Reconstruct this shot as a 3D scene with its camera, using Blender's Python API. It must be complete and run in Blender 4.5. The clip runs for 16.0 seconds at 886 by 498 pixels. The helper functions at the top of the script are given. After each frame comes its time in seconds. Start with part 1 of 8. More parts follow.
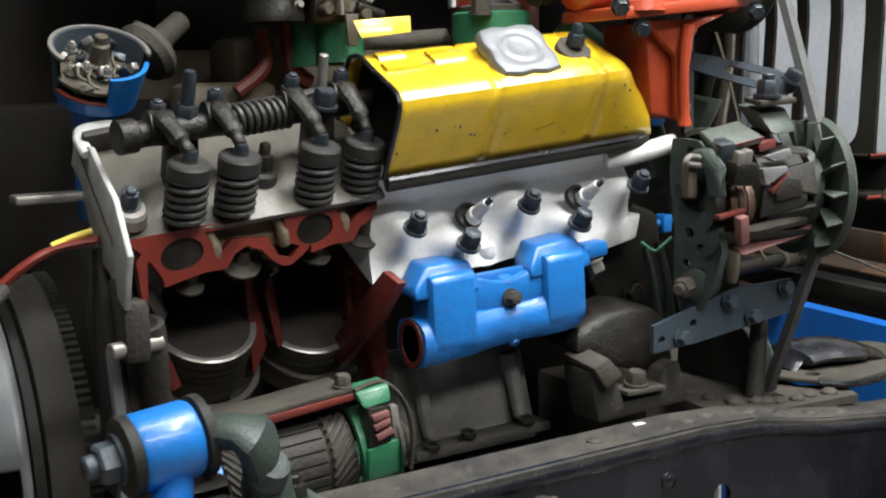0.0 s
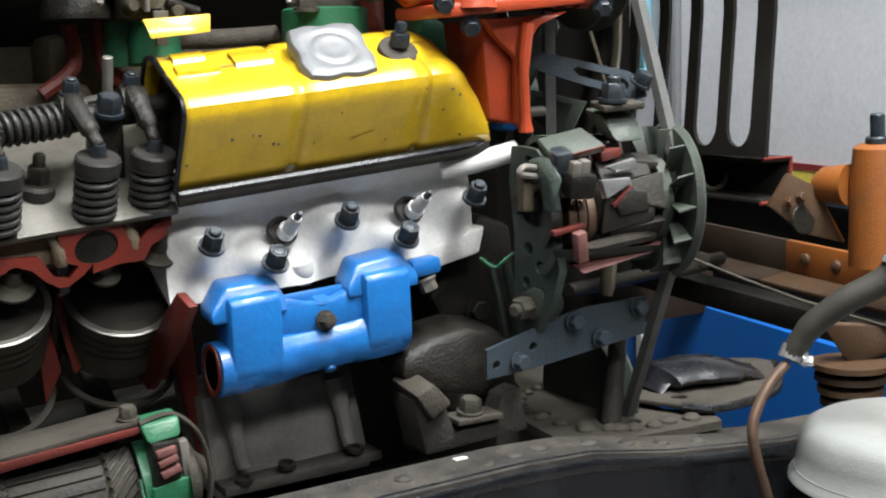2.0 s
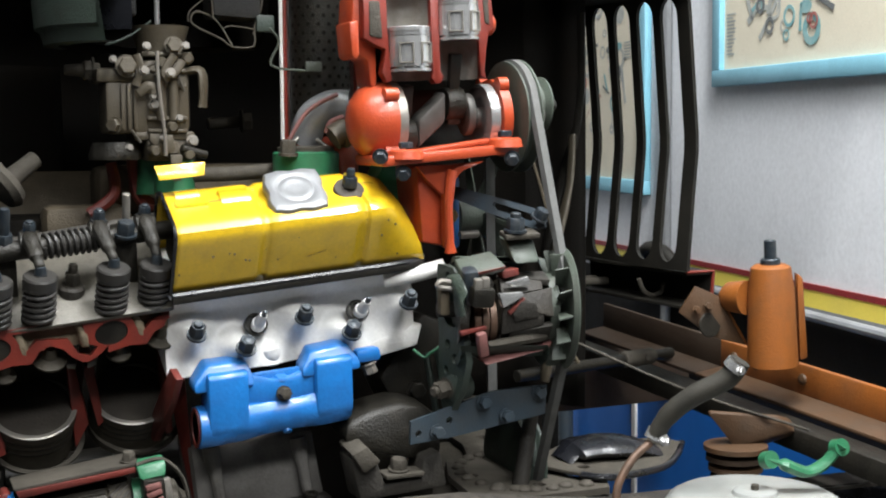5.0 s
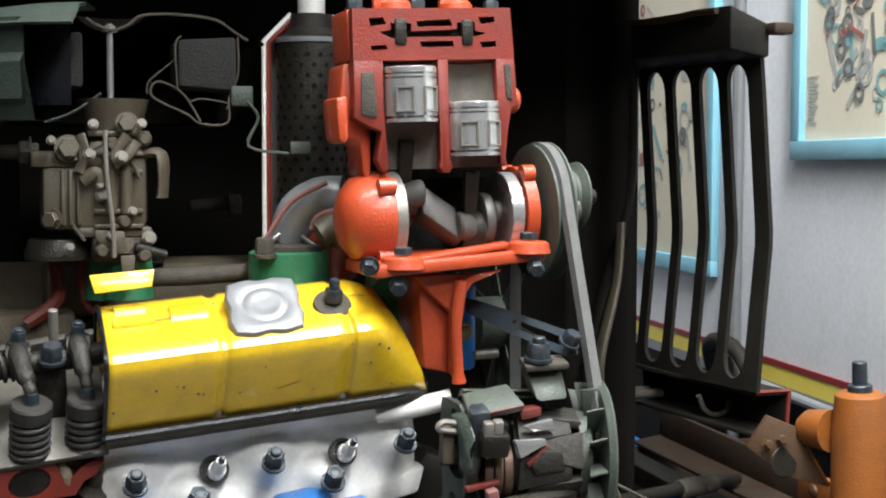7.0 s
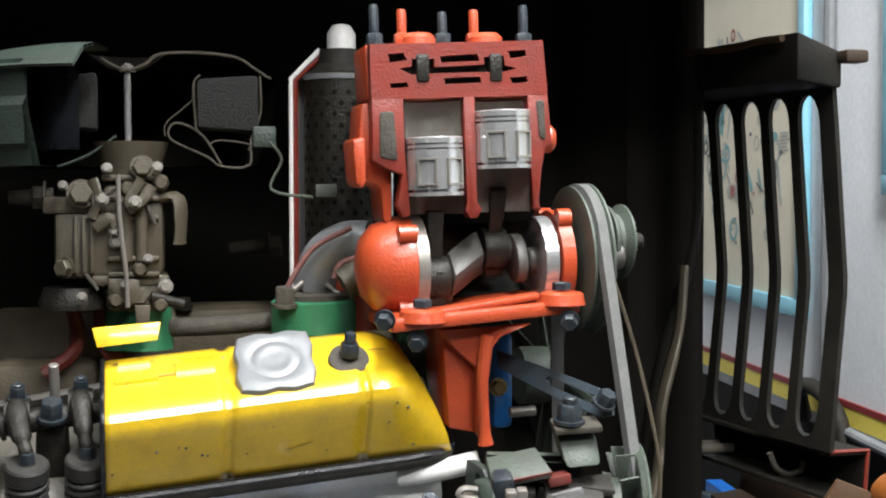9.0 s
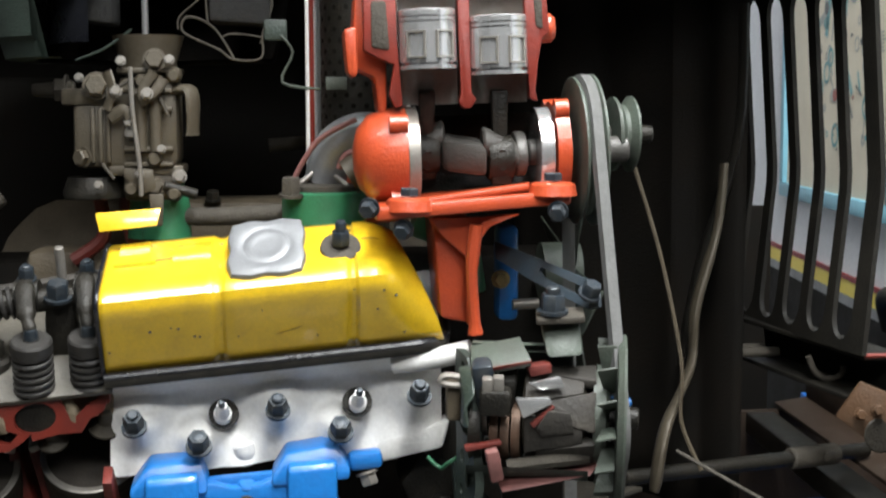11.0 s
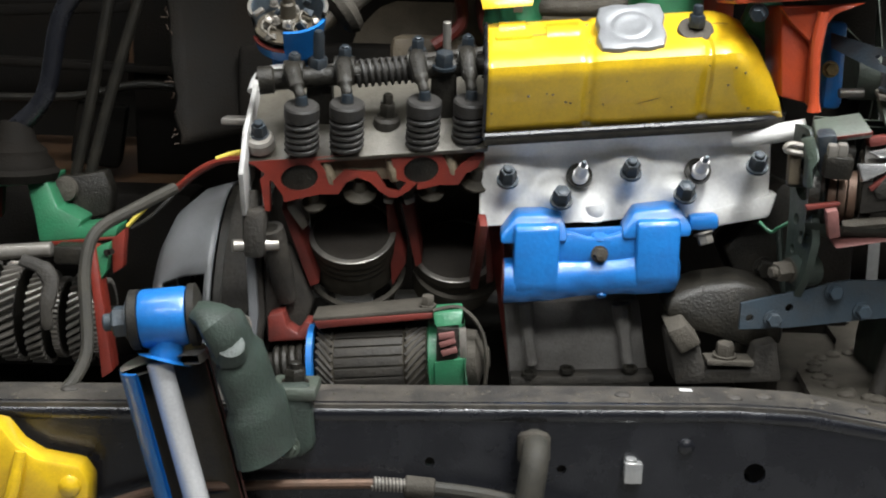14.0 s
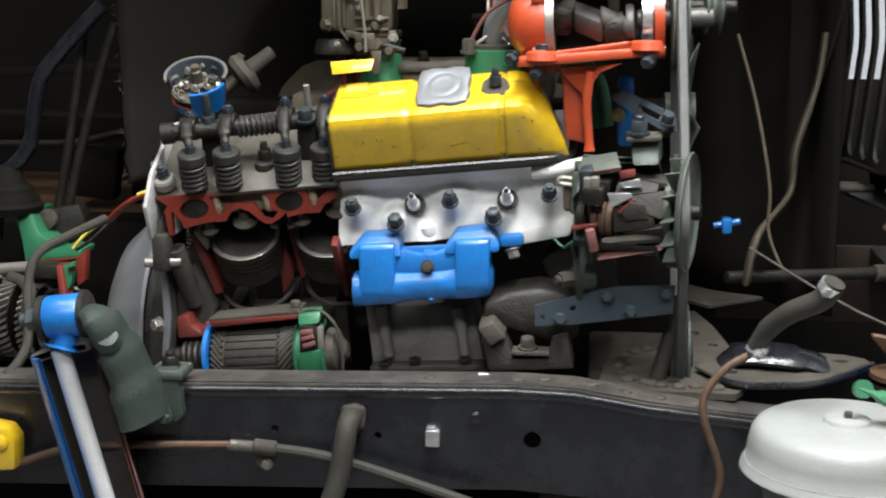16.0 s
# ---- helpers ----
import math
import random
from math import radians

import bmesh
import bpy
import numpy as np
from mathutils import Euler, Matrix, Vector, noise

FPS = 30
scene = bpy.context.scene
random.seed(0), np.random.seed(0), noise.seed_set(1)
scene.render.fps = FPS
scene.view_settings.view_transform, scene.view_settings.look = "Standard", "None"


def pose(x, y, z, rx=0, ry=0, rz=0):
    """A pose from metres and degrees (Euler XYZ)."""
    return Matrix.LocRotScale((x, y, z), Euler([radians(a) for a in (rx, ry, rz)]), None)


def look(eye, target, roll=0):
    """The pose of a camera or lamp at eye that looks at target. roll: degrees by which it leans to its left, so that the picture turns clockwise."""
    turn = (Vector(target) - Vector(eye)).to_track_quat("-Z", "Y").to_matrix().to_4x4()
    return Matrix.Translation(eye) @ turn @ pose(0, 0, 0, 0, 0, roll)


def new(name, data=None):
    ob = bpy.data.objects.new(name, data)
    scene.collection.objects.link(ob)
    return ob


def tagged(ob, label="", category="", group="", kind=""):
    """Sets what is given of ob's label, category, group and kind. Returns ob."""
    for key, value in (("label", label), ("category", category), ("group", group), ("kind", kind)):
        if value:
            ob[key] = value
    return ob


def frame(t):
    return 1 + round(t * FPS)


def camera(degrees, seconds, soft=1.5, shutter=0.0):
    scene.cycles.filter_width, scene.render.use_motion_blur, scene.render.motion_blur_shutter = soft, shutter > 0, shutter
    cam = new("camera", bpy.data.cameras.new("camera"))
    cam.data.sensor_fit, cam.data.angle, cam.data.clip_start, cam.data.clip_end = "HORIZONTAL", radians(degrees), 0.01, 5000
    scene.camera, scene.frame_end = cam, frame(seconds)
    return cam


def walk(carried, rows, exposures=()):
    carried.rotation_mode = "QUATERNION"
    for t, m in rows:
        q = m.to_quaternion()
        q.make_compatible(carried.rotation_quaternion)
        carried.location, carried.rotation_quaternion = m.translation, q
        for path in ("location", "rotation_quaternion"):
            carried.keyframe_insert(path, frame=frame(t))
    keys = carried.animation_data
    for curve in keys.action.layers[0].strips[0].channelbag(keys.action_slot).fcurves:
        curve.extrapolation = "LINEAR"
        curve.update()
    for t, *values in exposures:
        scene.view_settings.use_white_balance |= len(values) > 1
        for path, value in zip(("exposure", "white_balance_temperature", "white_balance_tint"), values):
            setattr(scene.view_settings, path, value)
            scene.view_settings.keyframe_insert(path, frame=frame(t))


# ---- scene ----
from functools import partial

cam = camera(38.0, 16.0, soft=2.0, shutter=0.4)

# eye, a point ahead, lean
PATH = [
    (0, (-0.529, -0.983, 1.124), (0.45, 0.74, 0.859), -1.7),
    (0.5, (-0.486, -0.971, 1.126), (0.485, 0.761, 0.882), -1.8),
    (1, (-0.45, -0.977, 1.126), (0.531, 0.749, 0.879), -2.0),
    (1.5, (-0.391, -0.981, 1.13), (0.585, 0.742, 0.852), -2.1),
    (2, (-0.334, -0.983, 1.137), (0.629, 0.745, 0.845), -1.6),
    (2.5, (-0.305, -1.035, 1.148), (0.628, 0.715, 0.884), -1.3),
    (3, (-0.299, -1.108, 1.159), (0.594, 0.666, 0.919), -1.0),
    (5.5, (-0.292, -1.382, 1.23), (0.464, 0.461, 1.056), -0.3),
    (6, (-0.244, -1.307, 1.254), (0.474, 0.551, 1.071), 0.2),
    (6.5, (-0.168, -1.184, 1.261), (0.52, 0.688, 1.117), 0.7),
    (7, (-0.124, -1.123, 1.269), (0.556, 0.754, 1.144), 0.2),
    (7.5, (-0.094, -1.071, 1.274), (0.538, 0.823, 1.158), 0.4),
    (8, (-0.058, -1.054, 1.288), (0.513, 0.861, 1.205), 0.2),
    (10.5, (0.081, -1.104, 1.283), (0.408, 0.864, 1.132), 0.0),
    (11, (0.139, -1.105, 1.263), (0.367, 0.87, 1.049), -0.1),
    (11.5, (0.155, -1.126, 1.247), (0.342, 0.848, 0.988), -0.6),
    (12, (0.073, -1.166, 1.218), (0.259, 0.807, 0.951), -0.7),
    (12.5, (-0.002, -1.211, 1.19), (0.103, 0.765, 0.9), -0.7),
    (13, (-0.055, -1.248, 1.179), (-0.036, 0.724, 0.849), 0.1),
    (13.5, (-0.067, -1.261, 1.181), (-0.114, 0.704, 0.811), 0.5),
    (14, (-0.053, -1.266, 1.178), (-0.067, 0.694, 0.782), 1.5),
    (14.5, (-0.014, -1.268, 1.183), (-0.091, 0.69, 0.786), 1.6),
    (15, (0.072, -1.33, 1.201), (-0.05, 0.629, 0.819), 0.9),
    (15.5, (0.186, -1.486, 1.23), (0.01, 0.47, 0.853), -0.2),
    (16, (0.305, -1.569, 1.242), (0.066, 0.382, 0.872), -0.3),
]
walk(cam, [(t, look(eye, target, roll)) for t, eye, target, roll in PATH], exposures=[(0, 0.0), (10.7, 0.0), (11.5, -0.2), (12.4, -0.32), (13.1, -0.22), (13.9, 0.0), (16, 0.0)])

# ---- light: a hall with unseen ceiling tubes, a lamp added for the wall, a dim grey surround ----
world = bpy.data.worlds.new("world")
scene.world = world
world.use_nodes = True
world.node_tree.nodes["Background"].inputs[0].default_value = (0.80, 0.88, 1.0, 1)
world.node_tree.nodes["Background"].inputs[1].default_value = 0.03


def tube_light(x, y, z, sx, sy, watts, colour=(0.97, 0.99, 1.0), aim=None):
    data = bpy.data.lights.new("tube_light", "AREA")
    data.shape, data.size, data.size_y, data.energy, data.color = "RECTANGLE", sx, sy, watts, colour
    ob = new("tube_light", data)
    ob.matrix_basis = look((x, y, z), aim or (x, y, 0))
    return ob


tube_light(0.0, -0.50, 2.85, 2.6, 0.18, 54, aim=(0.0, -0.25, 0.0))
tube_light(0.2, -2.3, 2.85, 2.6, 0.30, 52, aim=(0.1, -0.4, 1.0))
# Added to brighten the end wall; no such fitting is known there.
tube_light(0.55, -0.55, 2.75, 0.20, 1.4, 96, aim=(1.05, 0.45, 1.1))

V = Vector


# ---- materials ----
def material(name, colour, rough=0.5, metal=0.0, dirt=(0.05, 0.045, 0.04), amount=0.35, size=30.0, bump=0.25, fine=400.0, coat=0.0, spec=0.5):
    """A worn surface: a base colour, stains at a broad scale, grain at a fine one."""
    m = bpy.data.materials.new(name)
    m.use_nodes = True
    nt = m.node_tree
    b = nt.nodes["Principled BSDF"]
    co = nt.nodes.new("ShaderNodeTexCoord")
    info = nt.nodes.new("ShaderNodeObjectInfo")
    off = nt.nodes.new("ShaderNodeVectorMath")
    off.operation = "ADD"
    nt.links.new(co.outputs["Object"], off.inputs[0])
    nt.links.new(info.outputs["Random"], off.inputs[1])
    n1, n2 = nt.nodes.new("ShaderNodeTexNoise"), nt.nodes.new("ShaderNodeTexNoise")
    n1.inputs["Scale"].default_value, n1.inputs["Detail"].default_value, n1.inputs["Roughness"].default_value = size, 8, 0.65
    n2.inputs["Scale"].default_value, n2.inputs["Detail"].default_value = fine, 3
    for n in (n1, n2):
        nt.links.new(off.outputs[0], n.inputs["Vector"])
    ramp = nt.nodes.new("ShaderNodeValToRGB")
    ramp.color_ramp.elements[0].position, ramp.color_ramp.elements[1].position = 0.42, 0.72
    nt.links.new(n1.outputs["Fac"], ramp.inputs[0])
    k = nt.nodes.new("ShaderNodeMath")
    k.operation = "MULTIPLY"
    k.inputs[1].default_value = amount
    nt.links.new(ramp.outputs[0], k.inputs[0])
    mix = nt.nodes.new("ShaderNodeMix")
    mix.data_type = "RGBA"
    mix.inputs["A"].default_value, mix.inputs["B"].default_value = (*colour, 1), (*dirt, 1)
    nt.links.new(k.outputs[0], mix.inputs["Factor"])
    grain = nt.nodes.new("ShaderNodeMix")
    grain.data_type, grain.blend_type = "RGBA", "MULTIPLY"
    grain.inputs["Factor"].default_value = 0.25
    nt.links.new(mix.outputs["Result"], grain.inputs["A"])
    nt.links.new(n2.outputs["Fac"], grain.inputs["B"])
    nt.links.new(grain.outputs["Result"], b.inputs["Base Color"])
    mr = nt.nodes.new("ShaderNodeMapRange")
    mr.inputs["To Min"].default_value, mr.inputs["To Max"].default_value = rough * 0.75, min(1.0, rough * 1.35)
    nt.links.new(n1.outputs["Fac"], mr.inputs["Value"])
    nt.links.new(mr.outputs[0], b.inputs["Roughness"])
    b.inputs["Metallic"].default_value = metal
    b.inputs["Specular IOR Level"].default_value = spec
    b.inputs["Coat Weight"].default_value = coat
    b.inputs["Coat Roughness"].default_value = 0.10
    if bump:
        add = nt.nodes.new("ShaderNodeMath")
        add.operation = "ADD"
        nt.links.new(n1.outputs["Fac"], add.inputs[0])
        nt.links.new(n2.outputs["Fac"], add.inputs[1])
        bp = nt.nodes.new("ShaderNodeBump")
        bp.inputs["Strength"].default_value, bp.inputs["Distance"].default_value = bump, 0.002
        nt.links.new(add.outputs[0], bp.inputs["Height"])
        nt.links.new(bp.outputs[0], b.inputs["Normal"])
    return m


YELLOW = material("yellow_enamel", (0.78, 0.50, 0.016), 0.30, dirt=(0.30, 0.17, 0.02), amount=0.35, size=45, bump=0.10, coat=1.0)
WHITE = material("white_cast_paint", (0.88, 0.87, 0.84), 0.36, dirt=(0.46, 0.42, 0.34), amount=0.26, size=24, bump=0.18, fine=260)
# A greyer white than the head casting, for its end wall.
CASTGREY = material("greyed_white_paint", (0.42, 0.41, 0.39), 0.45, dirt=(0.16, 0.15, 0.13), amount=0.6, size=40, bump=0.3)
BLUE = material("blue_cast_paint", (0.010, 0.155, 0.47), 0.36, dirt=(0.02, 0.09, 0.30), amount=0.45, size=40, bump=0.22, fine=230, coat=0.3)
ORANGE = material("orange_enamel", (0.44, 0.062, 0.019), 0.36, dirt=(0.25, 0.03, 0.015), amount=0.4, size=35, bump=0.3, coat=0.3)
RED = material("dull_red_cut_face", (0.15, 0.0216, 0.0144), 0.5, dirt=(0.048, 0.018, 0.0144), amount=0.6, size=45, bump=0.3)
PINK = material("faded_pink_cut_face", (0.2025, 0.07875, 0.069), 0.6, dirt=(0.06, 0.03375, 0.03), amount=0.6, size=60)
CUTRED = material("brick_red_section", (0.185, 0.022, 0.012), 0.42, dirt=(0.08775, 0.0189, 0.01485), amount=0.5, size=50, bump=0.25)
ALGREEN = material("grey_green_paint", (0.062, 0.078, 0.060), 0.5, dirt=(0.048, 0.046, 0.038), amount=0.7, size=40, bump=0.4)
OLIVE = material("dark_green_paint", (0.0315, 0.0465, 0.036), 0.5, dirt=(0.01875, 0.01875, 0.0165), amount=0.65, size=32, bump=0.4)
GREEN = material("bright_green_paint", (0.026, 0.165, 0.075), 0.42, dirt=(0.03, 0.10, 0.05), amount=0.5, size=35, bump=0.3, coat=0.2)
STEEL = material("bare_steel", (0.3175, 0.297, 0.2643), 0.34, 0.55, dirt=(0.1693, 0.1386, 0.1075), amount=0.5, size=60, bump=0.1)
BRIGHT = material("polished_aluminium", (0.663, 0.663, 0.6545), 0.22, 0.75, dirt=(0.323, 0.3145, 0.2975), amount=0.4, size=80, bump=0.06)
CHROME = material("chrome_rod", (0.84, 0.84, 0.84), 0.22, 0.38, dirt=(0.5, 0.5, 0.5), amount=0.2, size=30, bump=0.02)
SILVER = material("silver_paint", (0.1711, 0.1767, 0.1823), 0.40, 0.15, dirt=(0.1116, 0.1116, 0.1153), amount=0.4, size=60, bump=0.15)
DARK = material("oily_dark_iron", (0.01663, 0.01525, 0.01232), 0.40, 0.2, dirt=(0.03629, 0.03119, 0.0224), amount=0.6, size=40, bump=0.5, spec=0.3)
IRON = material("dusty_cast_iron", (0.03562, 0.03272, 0.02852), 0.55, 0.0, dirt=(0.06478, 0.05635, 0.04497), amount=0.65, size=26, bump=0.6, fine=250, spec=0.2)
DUSTY = material("dust_covered_metal", (0.07125, 0.06301, 0.05046), 0.7, 0.0, dirt=(0.0272, 0.02424, 0.01973), amount=0.7, size=24, bump=0.6, spec=0.2)
PISTON = material("dark_piston_metal", (0.0615, 0.05343, 0.0398), 0.6, 0.0, dirt=(0.02505, 0.02087, 0.01484), amount=0.6, size=45, bump=0.2, spec=0.2)
SPRING = material("dark_spring_steel", (0.036, 0.034, 0.031), 0.45, 0.2, dirt=(0.036, 0.031, 0.026), amount=0.5, size=70, bump=0.2)
BOLT = material("blue_black_bolt", (0.024, 0.034, 0.044), 0.38, 0.35, dirt=(0.10, 0.095, 0.085), amount=0.5, size=120, bump=0.3)
BLACK = material("black_frame_paint", (0.007, 0.0075, 0.010), 0.26, dirt=(0.034, 0.035, 0.039), amount=0.40, size=16, bump=0.3, coat=0.5)
DUSTTOP = material("dusty_black_paint", (0.02699, 0.0244, 0.02132), 0.6, dirt=(0.09898, 0.08415, 0.06474), amount=0.8, size=20, bump=0.5)
# Dark sheet metal; its near-black also stands for shade in hollow places.
SHEETSHADE = material("dark_sheet_and_shade", (0.00567, 0.004826, 0.0036), 0.75, dirt=(0.01134, 0.008168, 0.0054), amount=0.7, size=10, bump=0.4, spec=0.12)
GRILLE = material("black_grille_paint", (0.01053, 0.009652, 0.0078), 0.5, dirt=(0.0243, 0.02079, 0.015), amount=0.6, size=20, bump=0.3, spec=0.25)
RUBBER = material("black_rubber", (0.01426, 0.01307, 0.01056), 0.62, dirt=(0.05832, 0.05049, 0.036), amount=0.5, size=60, bump=0.3, spec=0.3)
BELT = material("grey_rubber_belt", (0.1012, 0.1012, 0.0966), 0.75, dirt=(0.0552, 0.0552, 0.0506), amount=0.5, size=40, bump=0.2)
HOSE = material("grey_hose", (0.03089, 0.02883, 0.0233), 0.65, dirt=(0.06178, 0.05405, 0.03952), amount=0.5, size=40, bump=0.3, spec=0.3)
CARB = material("zinc_carburettor", (0.080, 0.067, 0.046), 0.48, 0.2, dirt=(0.04836, 0.03588, 0.02184), amount=0.6, size=45, bump=0.25)
FOAM = material("wire_filter_mesh", (0.010, 0.010, 0.010), 0.75, dirt=(0.040, 0.039, 0.036), amount=0.6, size=260, bump=1.0, fine=900)
TAN = material("tan_port_casting", (0.085, 0.066, 0.040), 0.65, dirt=(0.05, 0.036, 0.022), amount=0.6, size=40, bump=0.5)
SANDCAST = material("sandy_port_casting", (0.21, 0.165, 0.105), 0.65, dirt=(0.08, 0.060, 0.038), amount=0.6, size=50, bump=0.5)
COPPER = material("copper_pipe", (0.130, 0.075, 0.048), 0.55, 0.45, dirt=(0.055, 0.042, 0.032), amount=0.7, size=40)
AMBER = material("orange_brown_paint", (0.27, 0.082, 0.012), 0.5, dirt=(0.14, 0.055, 0.018), amount=0.6, size=20, bump=0.3)
RUSTY = material("rusty_brown_beam", (0.075, 0.036, 0.014), 0.55, dirt=(0.05, 0.035, 0.022), amount=0.7, size=18, bump=0.4)
PORCELAIN = material("white_porcelain", (0.82, 0.81, 0.79), 0.2, amount=0.15, size=90, bump=0.05)
CUPWHITE = material("white_plastic_cap", (0.31, 0.32, 0.305), 0.35, dirt=(0.24, 0.225, 0.19), amount=0.35, size=25, bump=0.15)
STEELBLUE = material("slate_blue_paint", (0.034, 0.051, 0.0663), 0.45, dirt=(0.05525, 0.0527, 0.0476), amount=0.5, size=40, bump=0.3)
GRIME = material("brown_grime", (0.22, 0.14, 0.035), 0.7, dirt=(0.50, 0.30, 0.02), amount=0.8, size=160, bump=0.2)
BLOCKM = material("grey_block_iron", (0.20, 0.19, 0.175), 0.55, dirt=(0.05292, 0.04653, 0.03763), amount=0.6, size=28, bump=0.4, spec=0.2)
# Dark rust; on the front beam it also stands for shade.
RUSTSHADE = material("dark_rust_and_shade", (0.030, 0.017, 0.009), 0.65, dirt=(0.045, 0.032, 0.022), amount=0.7, size=18, bump=0.4, spec=0.3)
CLUTCHM = material("silver_pressed_steel", (0.21, 0.215, 0.22), 0.35, 0.15, dirt=(0.16, 0.155, 0.15), amount=0.6, size=22, bump=0.15)
GRIT = material("dry_dirt", (0.075, 0.066, 0.052), 0.9, dirt=(0.035, 0.031, 0.026), amount=0.8, size=70, bump=0.4, spec=0.2)
# Piston crowns, darkened in colour for the shade of the overhanging head.
CROWNSHADE = material("shaded_piston_crown", (0.050, 0.044, 0.038), 0.7, dirt=(0.062, 0.054, 0.044), amount=0.7, size=55, bump=0.3, spec=0.05)
DECKM = material("oily_machined_deck", (0.105, 0.095, 0.074), 0.42, 0.15, dirt=(0.045, 0.038, 0.028), amount=0.75, size=38, bump=0.3)
CRANKM = material("forged_grey_steel", (0.085, 0.080, 0.072), 0.45, 0.2, dirt=(0.03, 0.027, 0.022), amount=0.6, size=40, bump=0.3)
WALL = material("white_wall_paint", (0.78, 0.80, 0.83), 0.7, dirt=(0.58, 0.60, 0.62), amount=0.35, size=5, bump=0.15, fine=120)
BAND = material("yellow_wall_band", (0.82, 0.66, 0.10), 0.6, dirt=(0.60, 0.48, 0.12), amount=0.3, size=8, bump=0.1)
STRIPE = material("dark_red_stripe", (0.24, 0.018, 0.020), 0.6, amount=0.2, size=20, bump=0.05)
GREYBAND = material("grey_skirting", (0.25, 0.26, 0.27), 0.6, amount=0.4, size=12, bump=0.1)
FRAMEBLUE = material("light_blue_poster_frame", (0.22, 0.50, 0.62), 0.5, dirt=(0.18, 0.36, 0.44), amount=0.5, size=14, bump=0.1)
PAPER = material("cream_poster_paper", (0.72, 0.66, 0.52), 0.7, dirt=(0.58, 0.52, 0.40), amount=0.4, size=9, bump=0.05)
INKGREY = material("poster_grey_ink", (0.36, 0.38, 0.36), 0.7, dirt=(0.55, 0.53, 0.46), amount=0.8, size=28, bump=0)
INKTEAL = material("poster_teal_ink", (0.16, 0.36, 0.38), 0.7, dirt=(0.45, 0.5, 0.45), amount=0.6, size=35, bump=0)
INKDARK = material("poster_dark_ink", (0.12, 0.13, 0.13), 0.7, dirt=(0.30, 0.30, 0.27), amount=0.6, size=40, bump=0)
INKRED = material("poster_red_ink", (0.35, 0.12, 0.10), 0.7, amount=0.4, size=35, bump=0)
BLUEPANEL = material("blue_painted_panel", (0.010, 0.165, 0.62), 0.5, dirt=(0.01, 0.11, 0.42), amount=0.4, size=6, bump=0.1)
FLOORM = material("grey_concrete", (0.24, 0.235, 0.225), 0.7, dirt=(0.13, 0.125, 0.12), amount=0.6, size=4, bump=0.3)
FARWALL = material("unseen_hall_wall", (0.15, 0.155, 0.16), 0.8, amount=0.3, size=3, bump=0.1)
CEIL = material("greyed_ceiling_paint", (0.55, 0.55, 0.54), 0.8, amount=0.2, size=3, bump=0.1)
BRASS = material("dull_brass", (0.36, 0.27, 0.12), 0.4, 0.8, amount=0.5, size=60)


# ---- building helpers ----
def thing(name, at, label, category, group="", kind=""):
    """A top-level thing: an Empty at its base."""
    ob = new(name)
    ob.empty_display_size = 0.02
    ob.location = at
    return tagged(ob, label, category, group, kind)


def finish(me, mat, smooth=35):
    me.materials.append(mat)
    if smooth:
        me.polygons.foreach_set("use_smooth", [True] * len(me.polygons))
        me.set_sharp_from_angle(angle=radians(smooth))


def part(name, bm, mat, parent, label="", smooth=35, local=False):
    """One mesh under a thing or a part, its points in world metres (local: round its own origin, to be posed)."""
    bmesh.ops.recalc_face_normals(bm, faces=bm.faces)
    me = bpy.data.meshes.new(name)
    bm.to_mesh(me)
    bm.free()
    finish(me, mat, smooth)
    ob = new(name, me)
    if parent is not None:
        ob.parent = parent
        if parent.type == "EMPTY":
            ob.matrix_parent_inverse = Matrix.Translation(parent.location).inverted()
    return tagged(ob, label)


def single(name, bm, mat, label, category, group="", kind="", smooth=35):
    return tagged(part(name, bm, mat, None, smooth=smooth), label, category, group, kind)


def axes_of(d):
    d = V(d).normalized()
    a = d.cross(V((0, 0, 1)) if abs(d.z) < 0.9 else V((1, 0, 0))).normalized()
    return d, a, d.cross(a)


def lathe(bm, at, d, profile, seg=20, a0=0, a1=360, ref=None):
    """Revolves (along, radius) pairs round the axis d from at; a0..a1 leaves a sector out, counted from ref."""
    d, a, b = axes_of(d)
    if ref is not None:
        a = (V(ref) - d * V(ref).dot(d)).normalized()
        b = d.cross(a)
    full = a1 - a0 >= 360
    n = seg if full else seg + 1
    rings = []
    for s, r in profile:
        ring = []
        for i in range(n):
            q = radians(a0 + (a1 - a0) * i / seg)
            ring.append(bm.verts.new(V(at) + d * s + (a * math.cos(q) + b * math.sin(q)) * max(r, 1e-4)))
        rings.append(ring)
    for u, v in zip(rings, rings[1:]):
        for i in range(seg):
            j = (i + 1) % n
            bm.faces.new((u[i], u[j], v[j], v[i]))
    if full:
        bm.faces.new(rings[0][::-1])
        bm.faces.new(rings[-1])
    return bm


def rod(bm, p, q, r, r2=None, seg=16):
    p, q = V(p), V(q)
    n = (q - p).length
    e = min(r, n) * 0.15
    r2 = r if r2 is None else r2
    return lathe(bm, p, q - p, [(0, r - e), (e, r), (n - e, r2), (n, r2 - e * r2 / r)], seg)


def curve_points(pts, steps=6):
    pts = [V(p) for p in pts]
    out = []
    for i in range(len(pts) - 1):
        p0, p1, p2, p3 = pts[max(i - 1, 0)], pts[i], pts[i + 1], pts[min(i + 2, len(pts) - 1)]
        for k in range(steps):
            t = k / steps
            out.append(0.5 * (2 * p1 + (p2 - p0) * t + (2 * p0 - 5 * p1 + 4 * p2 - p3) * t * t + (3 * p1 - p0 - 3 * p2 + p3) * t ** 3))
    return out + [pts[-1]]


